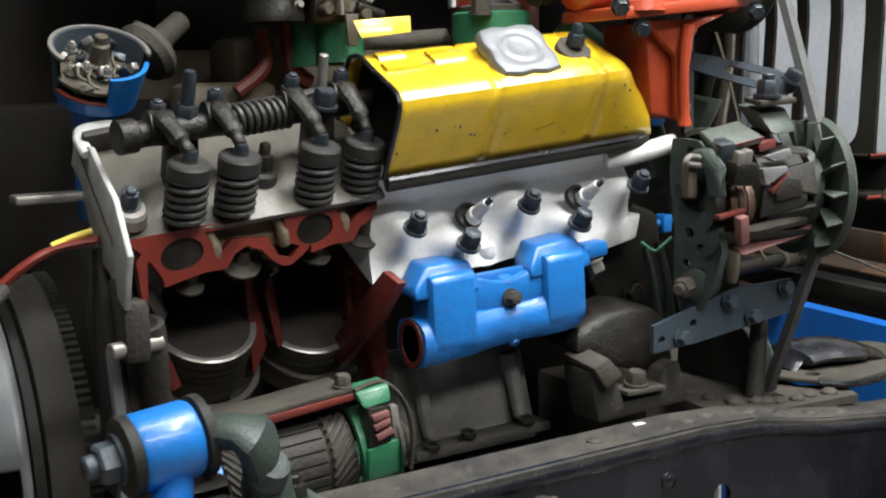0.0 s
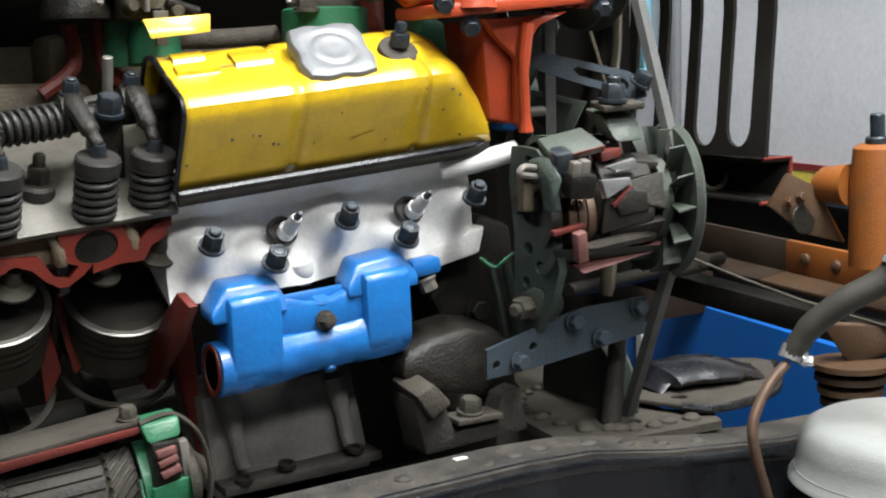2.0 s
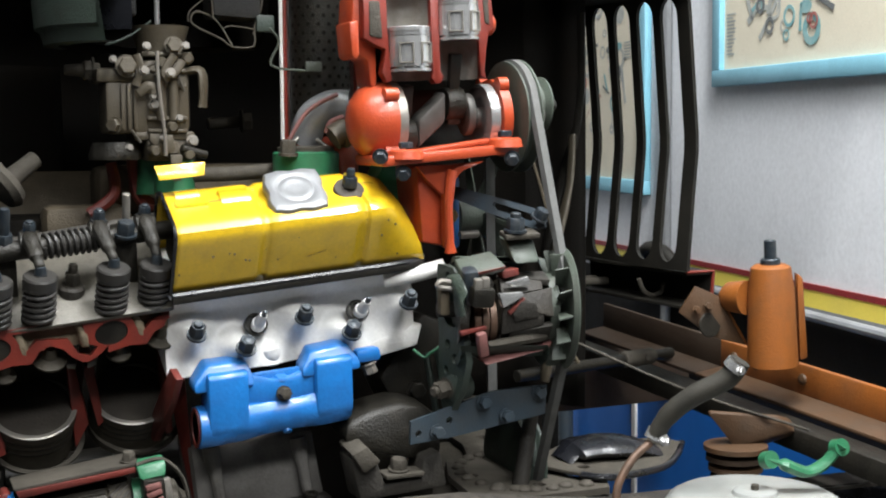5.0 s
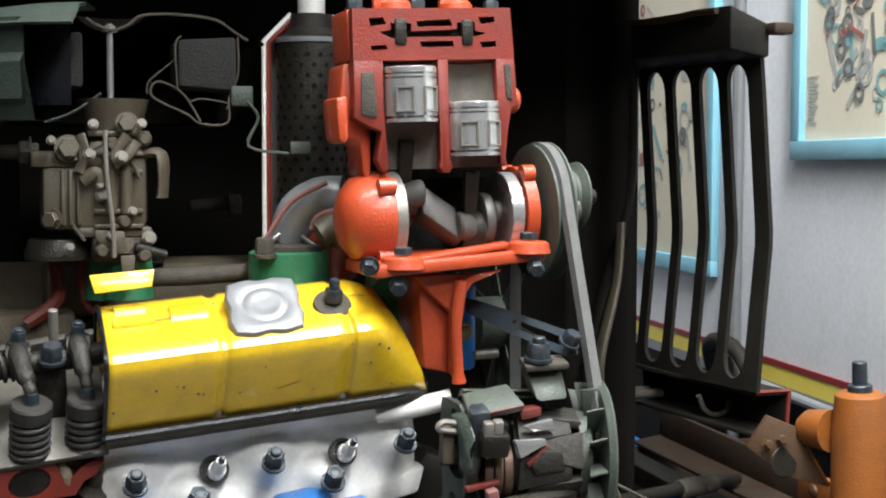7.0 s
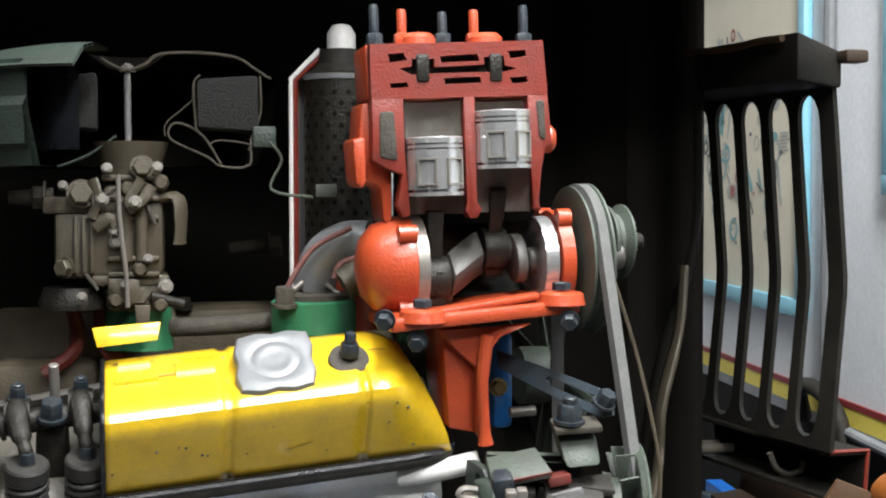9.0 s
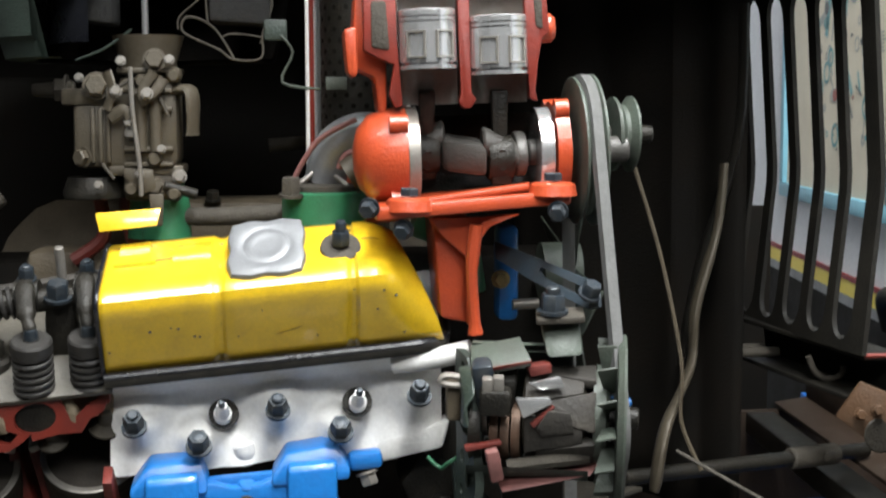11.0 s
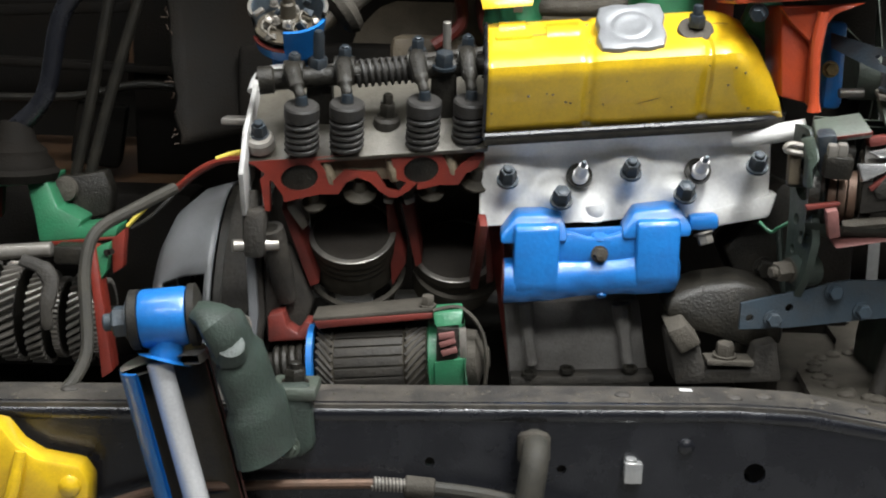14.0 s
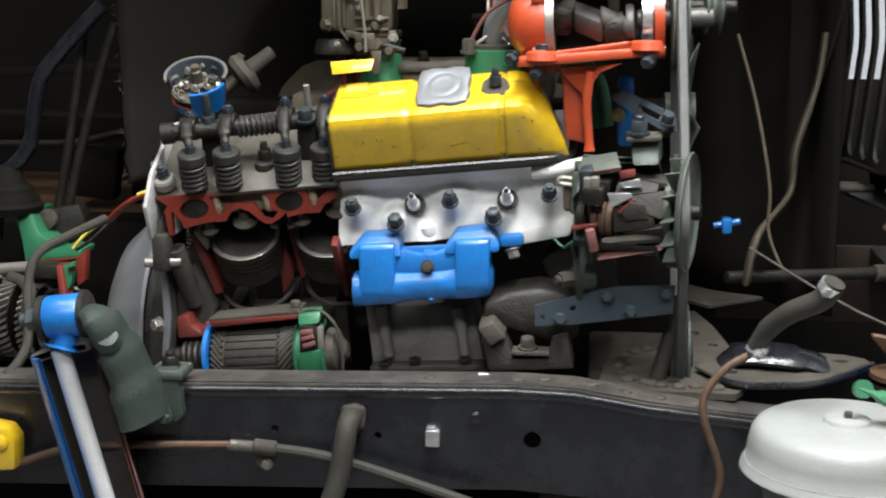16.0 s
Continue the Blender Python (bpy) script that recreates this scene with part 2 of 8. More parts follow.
def sweep(bm, pts, r, seg=10, steps=6, flat=1.0, ref=None):
    """A tube along a smooth curve; flat < 1 squeezes it across."""
    line = curve_points(pts, steps) if steps > 1 else [V(p) for p in pts]
    side = None
    rings = []
    for i, p in enumerate(line):
        d = (line[min(i + 1, len(line) - 1)] - line[max(i - 1, 0)]).normalized()
        if side is None:
            side = V(ref) if ref else axes_of(d)[1]
        side = (side - d * side.dot(d)).normalized()
        up = d.cross(side)
        rr = r[i * (len(r) - 1) // max(1, len(line) - 1)] if isinstance(r, (list, tuple)) else r
        rings.append([bm.verts.new(p + (side * math.cos(2 * math.pi * k / seg) + up * flat * math.sin(2 * math.pi * k / seg)) * rr) for k in range(seg)])
    for u, v in zip(rings, rings[1:]):
        for k in range(seg):
            bm.faces.new((u[k], u[(k + 1) % seg], v[(k + 1) % seg], v[k]))
    bm.faces.new(rings[0][::-1])
    bm.faces.new(rings[-1])
    return bm


def soften(bm, w, seg=2, angle=30):
    edges = [e for e in bm.edges if len(e.link_faces) == 2 and e.calc_face_angle(0) > radians(angle)]
    if edges:
        bmesh.ops.bevel(bm, geom=edges, offset=w, segments=seg, affect="EDGES", profile=0.5, clamp_overlap=True)
    return bm


def block(bm, c, s, turn=None, w=0.002):
    b2 = bmesh.new()
    m = Matrix.Translation(c) @ (turn if turn else Matrix()) @ Matrix.Diagonal((*s, 1))
    bmesh.ops.create_cube(b2, size=1, matrix=m)
    if w:
        soften(b2, min(w, min(s) * 0.3))
    me = bpy.data.meshes.new("temp")
    b2.to_mesh(me)
    b2.free()
    bm.from_mesh(me)
    bpy.data.meshes.remove(me)
    return bm


def prism(bm, pts, push, w=0.0015):
    """A flat outline pushed out by a vector, with worn edges."""
    b2 = bmesh.new()
    push = V(push)
    low = [b2.verts.new(V(p)) for p in pts]
    top = [b2.verts.new(V(p) + push) for p in pts]
    b2.faces.new(low[::-1])
    b2.faces.new(top)
    for i in range(len(pts)):
        j = (i + 1) % len(pts)
        b2.faces.new((low[i], low[j], top[j], top[i]))
    bmesh.ops.recalc_face_normals(b2, faces=b2.faces)
    if w:
        soften(b2, w)
    me = bpy.data.meshes.new("temp")
    b2.to_mesh(me)
    b2.free()
    bm.from_mesh(me)
    bpy.data.meshes.remove(me)
    return bm


def ring2(cx, cy, rx, ry=None, n=18, turn=0.0):
    ry = rx if ry is None else ry
    return [(cx + rx * math.cos(2 * math.pi * i / n + turn), cy + ry * math.sin(2 * math.pi * i / n + turn)) for i in range(n)]


def plate(bm, outer, holes, place, push):
    """A plate with holes: outlines in two numbers, laid out by place(a, b), pushed out by a vector."""
    b2 = bmesh.new()
    for loop in (outer, *holes):
        vs = [b2.verts.new(V(place(*p))) for p in loop]
        for i in range(len(vs)):
            b2.edges.new((vs[i], vs[(i + 1) % len(vs)]))
    bmesh.ops.triangle_fill(b2, use_beauty=True, use_dissolve=False, edges=b2.edges[:])
    got = bmesh.ops.extrude_face_region(b2, geom=b2.faces[:])
    push = V(push)
    bmesh.ops.translate(b2, vec=push, verts=[g for g in got["geom"] if isinstance(g, bmesh.types.BMVert)])
    bmesh.ops.recalc_face_normals(b2, faces=b2.faces)
    me = bpy.data.meshes.new("temp")
    b2.to_mesh(me)
    b2.free()
    bm.from_mesh(me)
    bpy.data.meshes.remove(me)
    return bm


def hexbolt(bm, p, d, r, h, stud=0.0, washer=True):
    """A hexagon head on a washer, with the tip of a stud."""
    d = V(d).normalized()
    if washer:
        lathe(bm, p, d, [(0, r * 1.25), (h * 0.18, r * 1.25)], 16)
    lathe(bm, V(p) + d * h * 0.18, d, [(0, r), (h * 0.72, r), (h * 0.85, r * 0.86)], 6)
    if stud:
        lathe(bm, V(p) + d * h * 0.9, d, [(0, r * 0.58), (stud * 0.85, r * 0.58), (stud, r * 0.45)], 12)
    return bm


def coil(bm, p, d, length, r, wire, turns):
    d, a, b = axes_of(d)
    n = int(turns * 14)
    pts = [V(p) + d * (length * i / n) + (a * math.cos(2 * math.pi * turns * i / n) + b * math.sin(2 * math.pi * turns * i / n)) * r for i in range(n + 1)]
    return sweep(bm, pts, wire, 7, 1)


B = bmesh.new
UP = V((0, 0, 1))
OUT = V((0, -0.62, 0.785))      # the lean of this bank of cylinders
IN = V((0, 0.785, 0.62))        # across the head, away from the manifold
ALONG = V((0.9966, 0, 0.082))   # the engine's own axis, nose slightly up
PERIOD = 4.75                   # one turn of the crank, in seconds

# ==== the hall ====
WD = V((math.sin(radians(8)), math.cos(radians(8)), 0))  # along the end wall
WN = V((-WD.y, WD.x, 0))                                    # out of it, towards the truck
W0 = V((0.9915, 0.251, 0))


def wall_at(s, z, out=0.0):
    return W0 + WD * s + WN * out + UP * z


def wall_panel(bm, s0, s1, z0, z1, out, thick):
    return prism(bm, [wall_at(s0, z0, out), wall_at(s1, z0, out), wall_at(s1, z1, out), wall_at(s0, z1, out)], WN * -thick, 0)


single("wall_east", wall_panel(B(), -0.75, 3.4, 0, 3.0, 0, 0.2), WALL, "white painted end wall with scuffs and grey stains", "wall", kind="structure")
wb = B()
wall_panel(wb, -0.75, 3.4, 0.940, 0.967, 0.004, 0.0035)
single("wall_band", wb, BAND, "yellow painted band along the white wall", "wall band", kind="structure")
wb = B()
wall_panel(wb, -0.75, 3.4, 0.967, 0.976, 0.005, 0.0045)
single("wall_stripe", wb, STRIPE, "thin dark red stripe above the yellow band", "wall stripe", kind="structure")
wb = B()
wall_panel(wb, -0.75, 3.4, 0.922, 0.940, 0.004, 0.0035)
single("wall_skirting", wb, GREYBAND, "grey painted strip under the yellow band", "skirting", kind="structure")
wb = B()
wall_panel(wb, -0.75, 3.4, 0.0, 0.922, 0.004, 0.0035)
single("dado", wb, SHEETSHADE, "black painted lower part of the wall", "dado", kind="structure")
single("floor", block(B(), (0, -1.0, -0.1), (9, 9, 0.2), w=0), FLOORM, "worn grey concrete floor of the hall", "floor", kind="structure")
# Ceiling, south and west walls are unseen; their greys keep fill light low.
single("ceiling", block(B(), (0, -1.0, 3.1), (9, 9, 0.2), w=0), CEIL, "unseen hall ceiling, toned down to hold back fill light", "ceiling", kind="structure")
single("wall_north", block(B(), (0, 2.6, 1.5), (9, 0.2, 3.0), w=0), WALL, "white painted wall behind the truck", "wall", kind="structure")
single("wall_south", block(B(), (0, -5.0, 1.5), (9, 0.2, 3.0), w=0), FARWALL, "unseen wall across the hall, grey to hold down fill light", "wall", kind="structure")
single("wall_west", block(B(), (-4.3, -1.2, 1.5), (0.2, 7.5, 3.0), w=0), FARWALL, "unseen rear wall, grey to hold down fill light", "wall", kind="structure")
wb = B()
wall_panel(wb, -0.25, 0.90, 0.0, 0.742, 0.05, 0.03)
single("blue_panel", wb, BLUEPANEL, "bright blue painted panel standing before the wall", "panel", kind="structure")
single("blue_post", rod(B(), wall_at(0.80, 0.0, 0.075), wall_at(0.80, 0.742, 0.075), 0.016), STEELBLUE, "slate blue round post before the blue panel", "post")
wb = B()
wall_panel(wb, 0.475, 0.492, 0.0, 0.745, 0.056, 0.005)
single("white_strip", wb, WHITE, "thin white upright strip on the blue panel", "strip")


def poster(s0, s1, z0, z1, label, art, lines):
    top = thing("poster", wall_at((s0 + s1) / 2, z0), label, "poster", "posters on the wall")
    f = 0.028
    for a0, a1, b0, b1 in ((s0, s1, z0, z0 + f), (s0, s1, z1 - f, z1), (s0, s0 + f, z0 + f, z1 - f), (s1 - f, s1, z0 + f, z1 - f)):
        part("frame_bar", soften(wall_panel(B(), a0, a1, b0, b1, 0.016, 0.0155), 0.002), FRAMEBLUE, top, "light blue painted wooden bar")
    part("sheet", wall_panel(B(), s0 + f, s1 - f, z0 + f, z1 - f, 0.006, 0.005), PAPER, top, "cream printed sheet")
    cs, cz, ws, wz = art
    for k, (m, n) in enumerate(((INKGREY, 46), (INKTEAL, 26), (INKDARK, 34), (INKRED, 8))):
        bm = B()
        out = 0.0068 + 0.0005 * k
        for i in range(n):
            q, g = random.uniform(0, 2 * math.pi), math.sqrt(random.random())
            a, b = cs + ws * g * math.cos(q) + 0.25 * wz * g * math.sin(q), cz + wz * g * math.sin(q)
            r = random.uniform(0.006, 0.026) * (1.0 if k < 2 else 0.7)
            if i % 3 == 0:
                plate(bm, ring2(a, b, r, n=16), [ring2(a, b, r * random.uniform(0.45, 0.75), n=12)], lambda u, v, o=out: wall_at(u, v, o), WN * 0.0003)
            elif i % 3 == 1:
                t, w = random.uniform(0, math.pi), r * random.uniform(0.15, 0.4)
                c, d = math.cos(t), math.sin(t)
                prism(bm, [wall_at(a + u * c - v * d, b + u * d + v * c, out) for u, v in ((-r * 1.7, -w), (r * 1.7, -w), (r * 1.7, w), (-r * 1.7, w))], WN * 0.0003, 0)
            else:
                prism(bm, [wall_at(u, v, out) for u, v in ring2(a, b, r, r * random.uniform(0.4, 0.9), 10, random.random())], WN * 0.0003, 0)
        tagged(part("engine_drawing", bm, m, top), kind="stuff")
    s, z, n, wdt = lines
    for i in range(n):
        ln = wdt * (0.6 + 0.4 * random.random())
        part("text_bar", prism(B(), [wall_at(a, b, 0.0068) for a, b in ((s, z - i * 0.006), (s - ln, z - i * 0.006), (s - ln, z - i * 0.006 + 0.0028), (s, z - i * 0.006 + 0.0028))], WN * 0.0003, 0), INKGREY, top)


random.seed(7)
poster(-0.44, 0.252, 1.283, 1.75, "framed engine cutaway poster with a light blue frame", (0.02, 1.475, 0.15, 0.13), (0.214, 1.401, 12, 0.032))
poster(0.53, 1.26, 1.085, 1.72, "framed cream poster with machine drawings and a light blue frame", (0.86, 1.38, 0.22, 0.20), (0.65, 1.385, 6, 0.05))
single("wall_pipe", sweep(B(), [wall_at(0.433, 0.0, 0.014), wall_at(0.433, 1.2, 0.014), wall_at(0.433, 2.4, 0.014)], 0.010, 10, 2), SILVER, "thin grey pipe fixed upright on the wall", "pipe")

single("wall_conduit", sweep(B(), [wall_at(0.50, 0.930, 0.020), wall_at(0.485, 0.972, 0.035), wall_at(0.445, 0.990, 0.040), wall_at(0.395, 0.985, 0.035), wall_at(0.360, 0.955, 0.025), wall_at(0.350, 0.905, 0.018)], 0.013, 12, 6), RUBBER, "black conduit curving over the yellow band", "conduit")
single("grey_conduit", sweep(B(), [wall_at(0.35, 0.935, 0.016), wall_at(0.10, 0.931, 0.016), wall_at(-0.70, 0.928, 0.016)], 0.008, 10, 2), GREYBAND, "grey plastic conduit along the foot of the yellow band", "conduit")

# ==== chassis ====
RT, RB = 0.810, 0.684


def rail_y(x):
    """The outer face of the rail, which runs in slightly towards the nose."""
    return -0.138 + 0.07 * (x - 0.2)


rail = thing("frame_rail", (0, rail_y(0), RB), "black painted steel chassis rail with a dusty top flange", "frame rail")
rb = B()
web = [(-0.95, RB), (0.21, RB), (0.34, RB - 0.012), (0.95, RB - 0.03), (0.95, 0.745), (0.51, 0.769), (0.37, 0.786), (0.28, 0.802), (0.21, RT - 0.004), (-0.95, RT - 0.004)]
holes = [ring2(-0.068, 0.756, 0.0045, n=12), ring2(0.053, 0.749, 0.0045, n=12), ring2(0.233, 0.745, 0.0105, n=16)]
plate(rb, web, holes, lambda a, b: (a, rail_y(a), b), (0, 0.006, 0))
part("web", rb, BLACK, rail)
rb = B()
line = [(-0.95, RT), (0.21, RT), (0.28, 0.806), (0.37, 0.790), (0.51, 0.773), (0.95, 0.749)]
cols = [[rb.verts.new(q) for q in ((x, rail_y(x), z), (x, rail_y(x) + 0.060, z), (x, rail_y(x) + 0.060, z - 0.006), (x, rail_y(x), z - 0.006))] for x, z in line]
for a, b in zip(cols, cols[1:]):
    for k in range(4):
        rb.faces.new((a[k], b[k], b[(k + 1) % 4], a[(k + 1) % 4]))
rb.faces.new(cols[0])
rb.faces.new(cols[-1][::-1])
bmesh.ops.recalc_face_normals(rb, faces=rb.faces)
part("top_flange", rb, DUSTTOP, rail, "top flange under dust")


def rail_z(x):
    return float(np.interp(x, [q[0] for q in line], [q[1] for q in line]))


random.seed(21)
crumbs = B()
for k in range(170):
    x = random.uniform(-0.6, 0.55)
    y = rail_y(x) + random.uniform(0.010, 0.054)
    r = random.uniform(0.0012, 0.0040)
    lathe(crumbs, (x, y, rail_z(x) - 0.0008), (random.uniform(-0.2, 0.2), random.uniform(-0.2, 0.2), 1), [(0, r), (0.0010, r * 0.7), (0.0014, r * 0.2)], 6)
tagged(part("grit", crumbs, GRIT, rail), "grey crumbs of dirt", kind="stuff")
rb = B()
sweep(rb, [(x, rail_y(x) + 0.008, z - 0.0095) for x, z in line], 0.010, 16, 1)
part("flange_bend", rb, BLACK, rail)
for x, y in ((-0.52, 0.035), (-0.40, 0.04), (0.215, 0.027), (0.245, 0.035), (0.11, 0.032), (0.30, 0.035), (0.34, 0.032), (0.38, 0.03), (0.42, 0.025)):
    part("rivet", lathe(B(), (x, rail_y(x) + y, rail_z(x) - 0.001), UP, [(0, 0.008), (0.002, 0.0075), (0.0035, 0.005), (0.004, 0.001)], 14), DUSTTOP, rail)
part("rivet", lathe(B(), (0.167, rail_y(0.167), 0.772), (0, -1, 0), [(-0.002, 0.008), (0.002, 0.0075), (0.004, 0.004), (0.0045, 0.001)], 14), BLACK, rail)
part("sticker", block(B(), (0.172, -0.094, 0.8112), (0.012, 0.006, 0.0015), w=0.0003), PORCELAIN, rail, "small white sticker")
clip = block(B(), (0.118, rail_y(0.118) - 0.006, 0.749), (0.017, 0.012, 0.020), w=0.002)
block(clip, (0.116, rail_y(0.116) - 0.004, 0.759), (0.010, 0.010, 0.006), w=0.001)
part("clip", clip, BRIGHT, rail, "small bright metal clip")

# Added near-black sheet; it keeps the gaps past the engine dark.
single("far_wing_panel", block(B(), (-0.20, 1.02, 0.55), (2.3, 0.02, 1.1), w=0.002), SHEETSHADE, "dark panel added to close the far side of the bay", "panel")
single("frame_rail_far", block(B(), (-0.25, 0.55, 0.74), (1.4, 0.05, 0.12), w=0.004), BLACK, "black chassis rail on the far side", "frame rail")
cross = thing("crossmember", (0.33, 0.1, 0.74), "dusty riveted gusset plate of the front crossmember", "crossmember")
gp = B()
plate(gp, [(0.305, -0.068), (0.470, -0.075), (0.486, -0.040), (0.450, -0.012), (0.462, 0.060), (0.484, 0.140), (0.472, 0.250), (0.452, 0.350), (0.412, 0.335), (0.398, 0.190), (0.381, 0.138), (0.346, 0.126), (0.318, 0.055)], [ring2(0.440, 0.215, 0.009, 0.012), ring2(0.462, 0.150, 0.007, 0.009), ring2(0.345, 0.040, 0.007, n=10), ring2(0.400, -0.030, 0.008, n=12)], lambda a, b: (a, b, 0.790), (0, 0, -0.008))
part("gusset", gp, DUSTY, cross)
part("beam", block(B(), (0.36, 0.33, 0.745), (0.13, 0.56, 0.07), w=0.006), DUSTY, cross)
for i in range(11):
    a = radians(100 + i * 17)
    x, y = 0.405 + 0.072 * math.cos(a), 0.035 + 0.090 * math.sin(a)
    part("rivet", lathe(B(), (x, y, 0.7895), UP, [(0, 0.0085), (0.003, 0.008), (0.006, 0.0045), (0.0065, 0.001)], 12), DUSTY, cross)
for x, y in ((0.425, -0.050), (0.450, -0.055), (0.372, -0.045), (0.345, -0.030)):
    part("rivet", lathe(B(), (x, y, 0.7895), UP, [(0, 0.0095), (0.003, 0.009), (0.006, 0.005), (0.0065, 0.001)], 12), DUSTY, cross)
part("tab", block(B(), (0.428, 0.262, 0.796), (0.014, 0.010, 0.008), w=0.002), STEEL, cross)
arm = thing("suspension_arm", (0.53, 0.02, 0.79), "glossy black pressed steel arm with dusty ends", "arm")
ab = B()
plate(ab, [(0.428, 0.010), (0.452, -0.038), (0.484, -0.058), (0.560, -0.046), (0.606, -0.010), (0.650, 0.044), (0.644, 0.066), (0.622, 0.082), (0.560, 0.094), (0.488, 0.092), (0.462, 0.072)], [ring2(0.612, 0.052, 0.010, 0.008), ring2(0.470, -0.012, 0.008)], lambda a, b: (a, b, 0.800), (0, 0, -0.005))
part("arm_plate", soften(ab, 0.0015), DUSTY, arm)
part("pressed_hump", sweep(B(), [(0.462, 0.030, 0.798), (0.478, 0.030, 0.810), (0.515, 0.028, 0.812), (0.560, 0.026, 0.808), (0.590, 0.026, 0.798)], [0.026, 0.038, 0.042, 0.036, 0.024], 16, 5, 0.30, (0, 1, 0)), BLACK, arm, "glossy black pressed hump")
part("arm_rim", sweep(B(), [(0.452, -0.038, 0.798), (0.484, -0.058, 0.796), (0.560, -0.046, 0.796), (0.606, -0.010, 0.798), (0.650, 0.044, 0.798)], 0.0045, 8, 4), BLACK, arm)
far = plate(B(), [(0.430, 0.372), (0.470, 0.322), (0.520, 0.360), (0.574, 0.400), (0.566, 0.425), (0.540, 0.466), (0.434, 0.470)], [ring2(0.545, 0.415, 0.006)], lambda a, b: (a, b, 0.806), (0, 0, -0.006))
single("flat_bar", soften(far, 0.0015), DUSTY, "dusty flat steel plate beyond the gusset", "plate")

pin = B()
rod(pin, (0.408, 0.000, 0.890), (0.380, -0.020, 0.788), 0.0085, 0.010)
single("flat_pin", pin, IRON, "upright grey steel strap on the gusset", "strap")

# ==== engine mount, lower block ====
eng = thing("engine_block", (0.09, 0.1, 0.78), "cutaway engine block in dusty grey iron with red cut faces", "engine")
bb = B()
side = [(0.003, 0.055, 0.855), (0.145, 0.055, 0.864), (0.163, 0.055, 0.766), (0.013, 0.055, 0.762)]
prism(bb, side, (0, 0.08, 0), 0.004)
part("crankcase_side", bb, BLOCKM, eng)
for x in (940, 1105):
    part("rib", sweep(B(), [(0.024, 0.050, 0.857) if x == 940 else (0.126, 0.050, 0.858), (0.035, 0.046, 0.791) if x == 940 else (0.136, 0.046, 0.794)], [0.010, 0.007, 0.006], 10, 4), BLOCKM, eng)
part("sump_flange", block(B(), (0.087, 0.045, 0.780), (0.15, 0.03, 0.009), pose(0, 0, 0, 0, -3, 0), 0.002), IRON, eng)
for q in ((0.071, 0.035, 0.788), (0.137, 0.035, 0.791), (0.031, 0.035, 0.782)):
    part("flange_hole", lathe(B(), q, (0, -0.2, 1), [(0, 0.008), (0.004, 0.008), (0.0042, 0.005), (0.001, 0.0045), (0.001, 0.0001)], 14), DARK, eng)
slab = B()
prism(slab, [(-0.028, 0.006, 0.958), (-0.026, -0.019, 0.950), (-0.028, 0.013, 0.915), (-0.032, 0.091, 0.860), (-0.034, 0.121, 0.870), (-0.030, 0.043, 0.931)], (0.008, 0.0, 0.0), 0.001)
part("cut_wall", slab, RED, eng, "dull red cut face")
slab = B()
prism(slab, [(-0.020, 0.085, 0.957), (-0.001, 0.060, 0.942), (0.014, 0.075, 0.757), (0.000, 0.085, 0.837)], (0.01, 0.06, 0), 0.002)
part("cut_wall", slab, RED, eng, "dull red cut face")
# A solid near-black block stands for the shade inside the engine.
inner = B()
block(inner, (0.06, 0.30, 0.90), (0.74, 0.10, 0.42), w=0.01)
part("valley_wall", inner, SHEETSHADE, eng, "near-black block standing for shade inside the engine")

# bores, cut open towards the viewer
PC = [V((-0.161, 0.101, 0.910)) + OUT * 0.040, V((-0.050, 0.119, 0.913)) + OUT * 0.008]
LIPS = [V((-0.157, 0.118, 0.875)), V((-0.044, 0.139, 0.881))]
bore_r = 0.0485
for k in range(2):
    liner = part("cylinder_liner", lathe(B(), LIPS[k] - OUT * 0.006, OUT, [(0, bore_r + 0.004), (0, bore_r), (0.105, bore_r), (0.105, bore_r + 0.004)], 26, 100, 260, (0, -1, -0.2)), DARK, eng)
    lip = lathe(B(), LIPS[k] - OUT * 0.006, OUT, [(0, bore_r - 0.001), (0.0035, bore_r - 0.001), (0.0035, bore_r + 0.0045), (0, bore_r + 0.0045), (0, bore_r - 0.001)], 34, -95, 95, (0, -1, -0.2))
    part("liner_lip", lip, DUSTY, liner, "pale cut edge of the liner")
strips = [((-0.232, 0.055, 0.948), (-0.222, 0.059, 0.947), (-0.193, 0.069, 0.867), (-0.203, 0.065, 0.864)), ((-0.125, 0.085, 0.951), (-0.116, 0.088, 0.952), (-0.102, 0.097, 0.886), (-0.117, 0.097, 0.859)),
          ((-0.108, 0.091, 0.951), (-0.095, 0.095, 0.951), (-0.085, 0.099, 0.886), (-0.092, 0.096, 0.881)), ((-0.019, 0.100, 0.951), (-0.012, 0.100, 0.951), (-0.006, 0.110, 0.865), (-0.014, 0.110, 0.862))]
for q in strips:
    part("bore_wall", prism(B(), q, (0, 0.03, 0.02), 0.0015), RED, eng, "dull red cut face")
part("deck_chip", prism(B(), [(-0.227, 0.052, 0.951), (-0.218, 0.055, 0.955), (-0.203, 0.061, 0.932), (-0.210, 0.058, 0.925)], (0, 0.012, 0.008), 0.002), STEEL, eng)
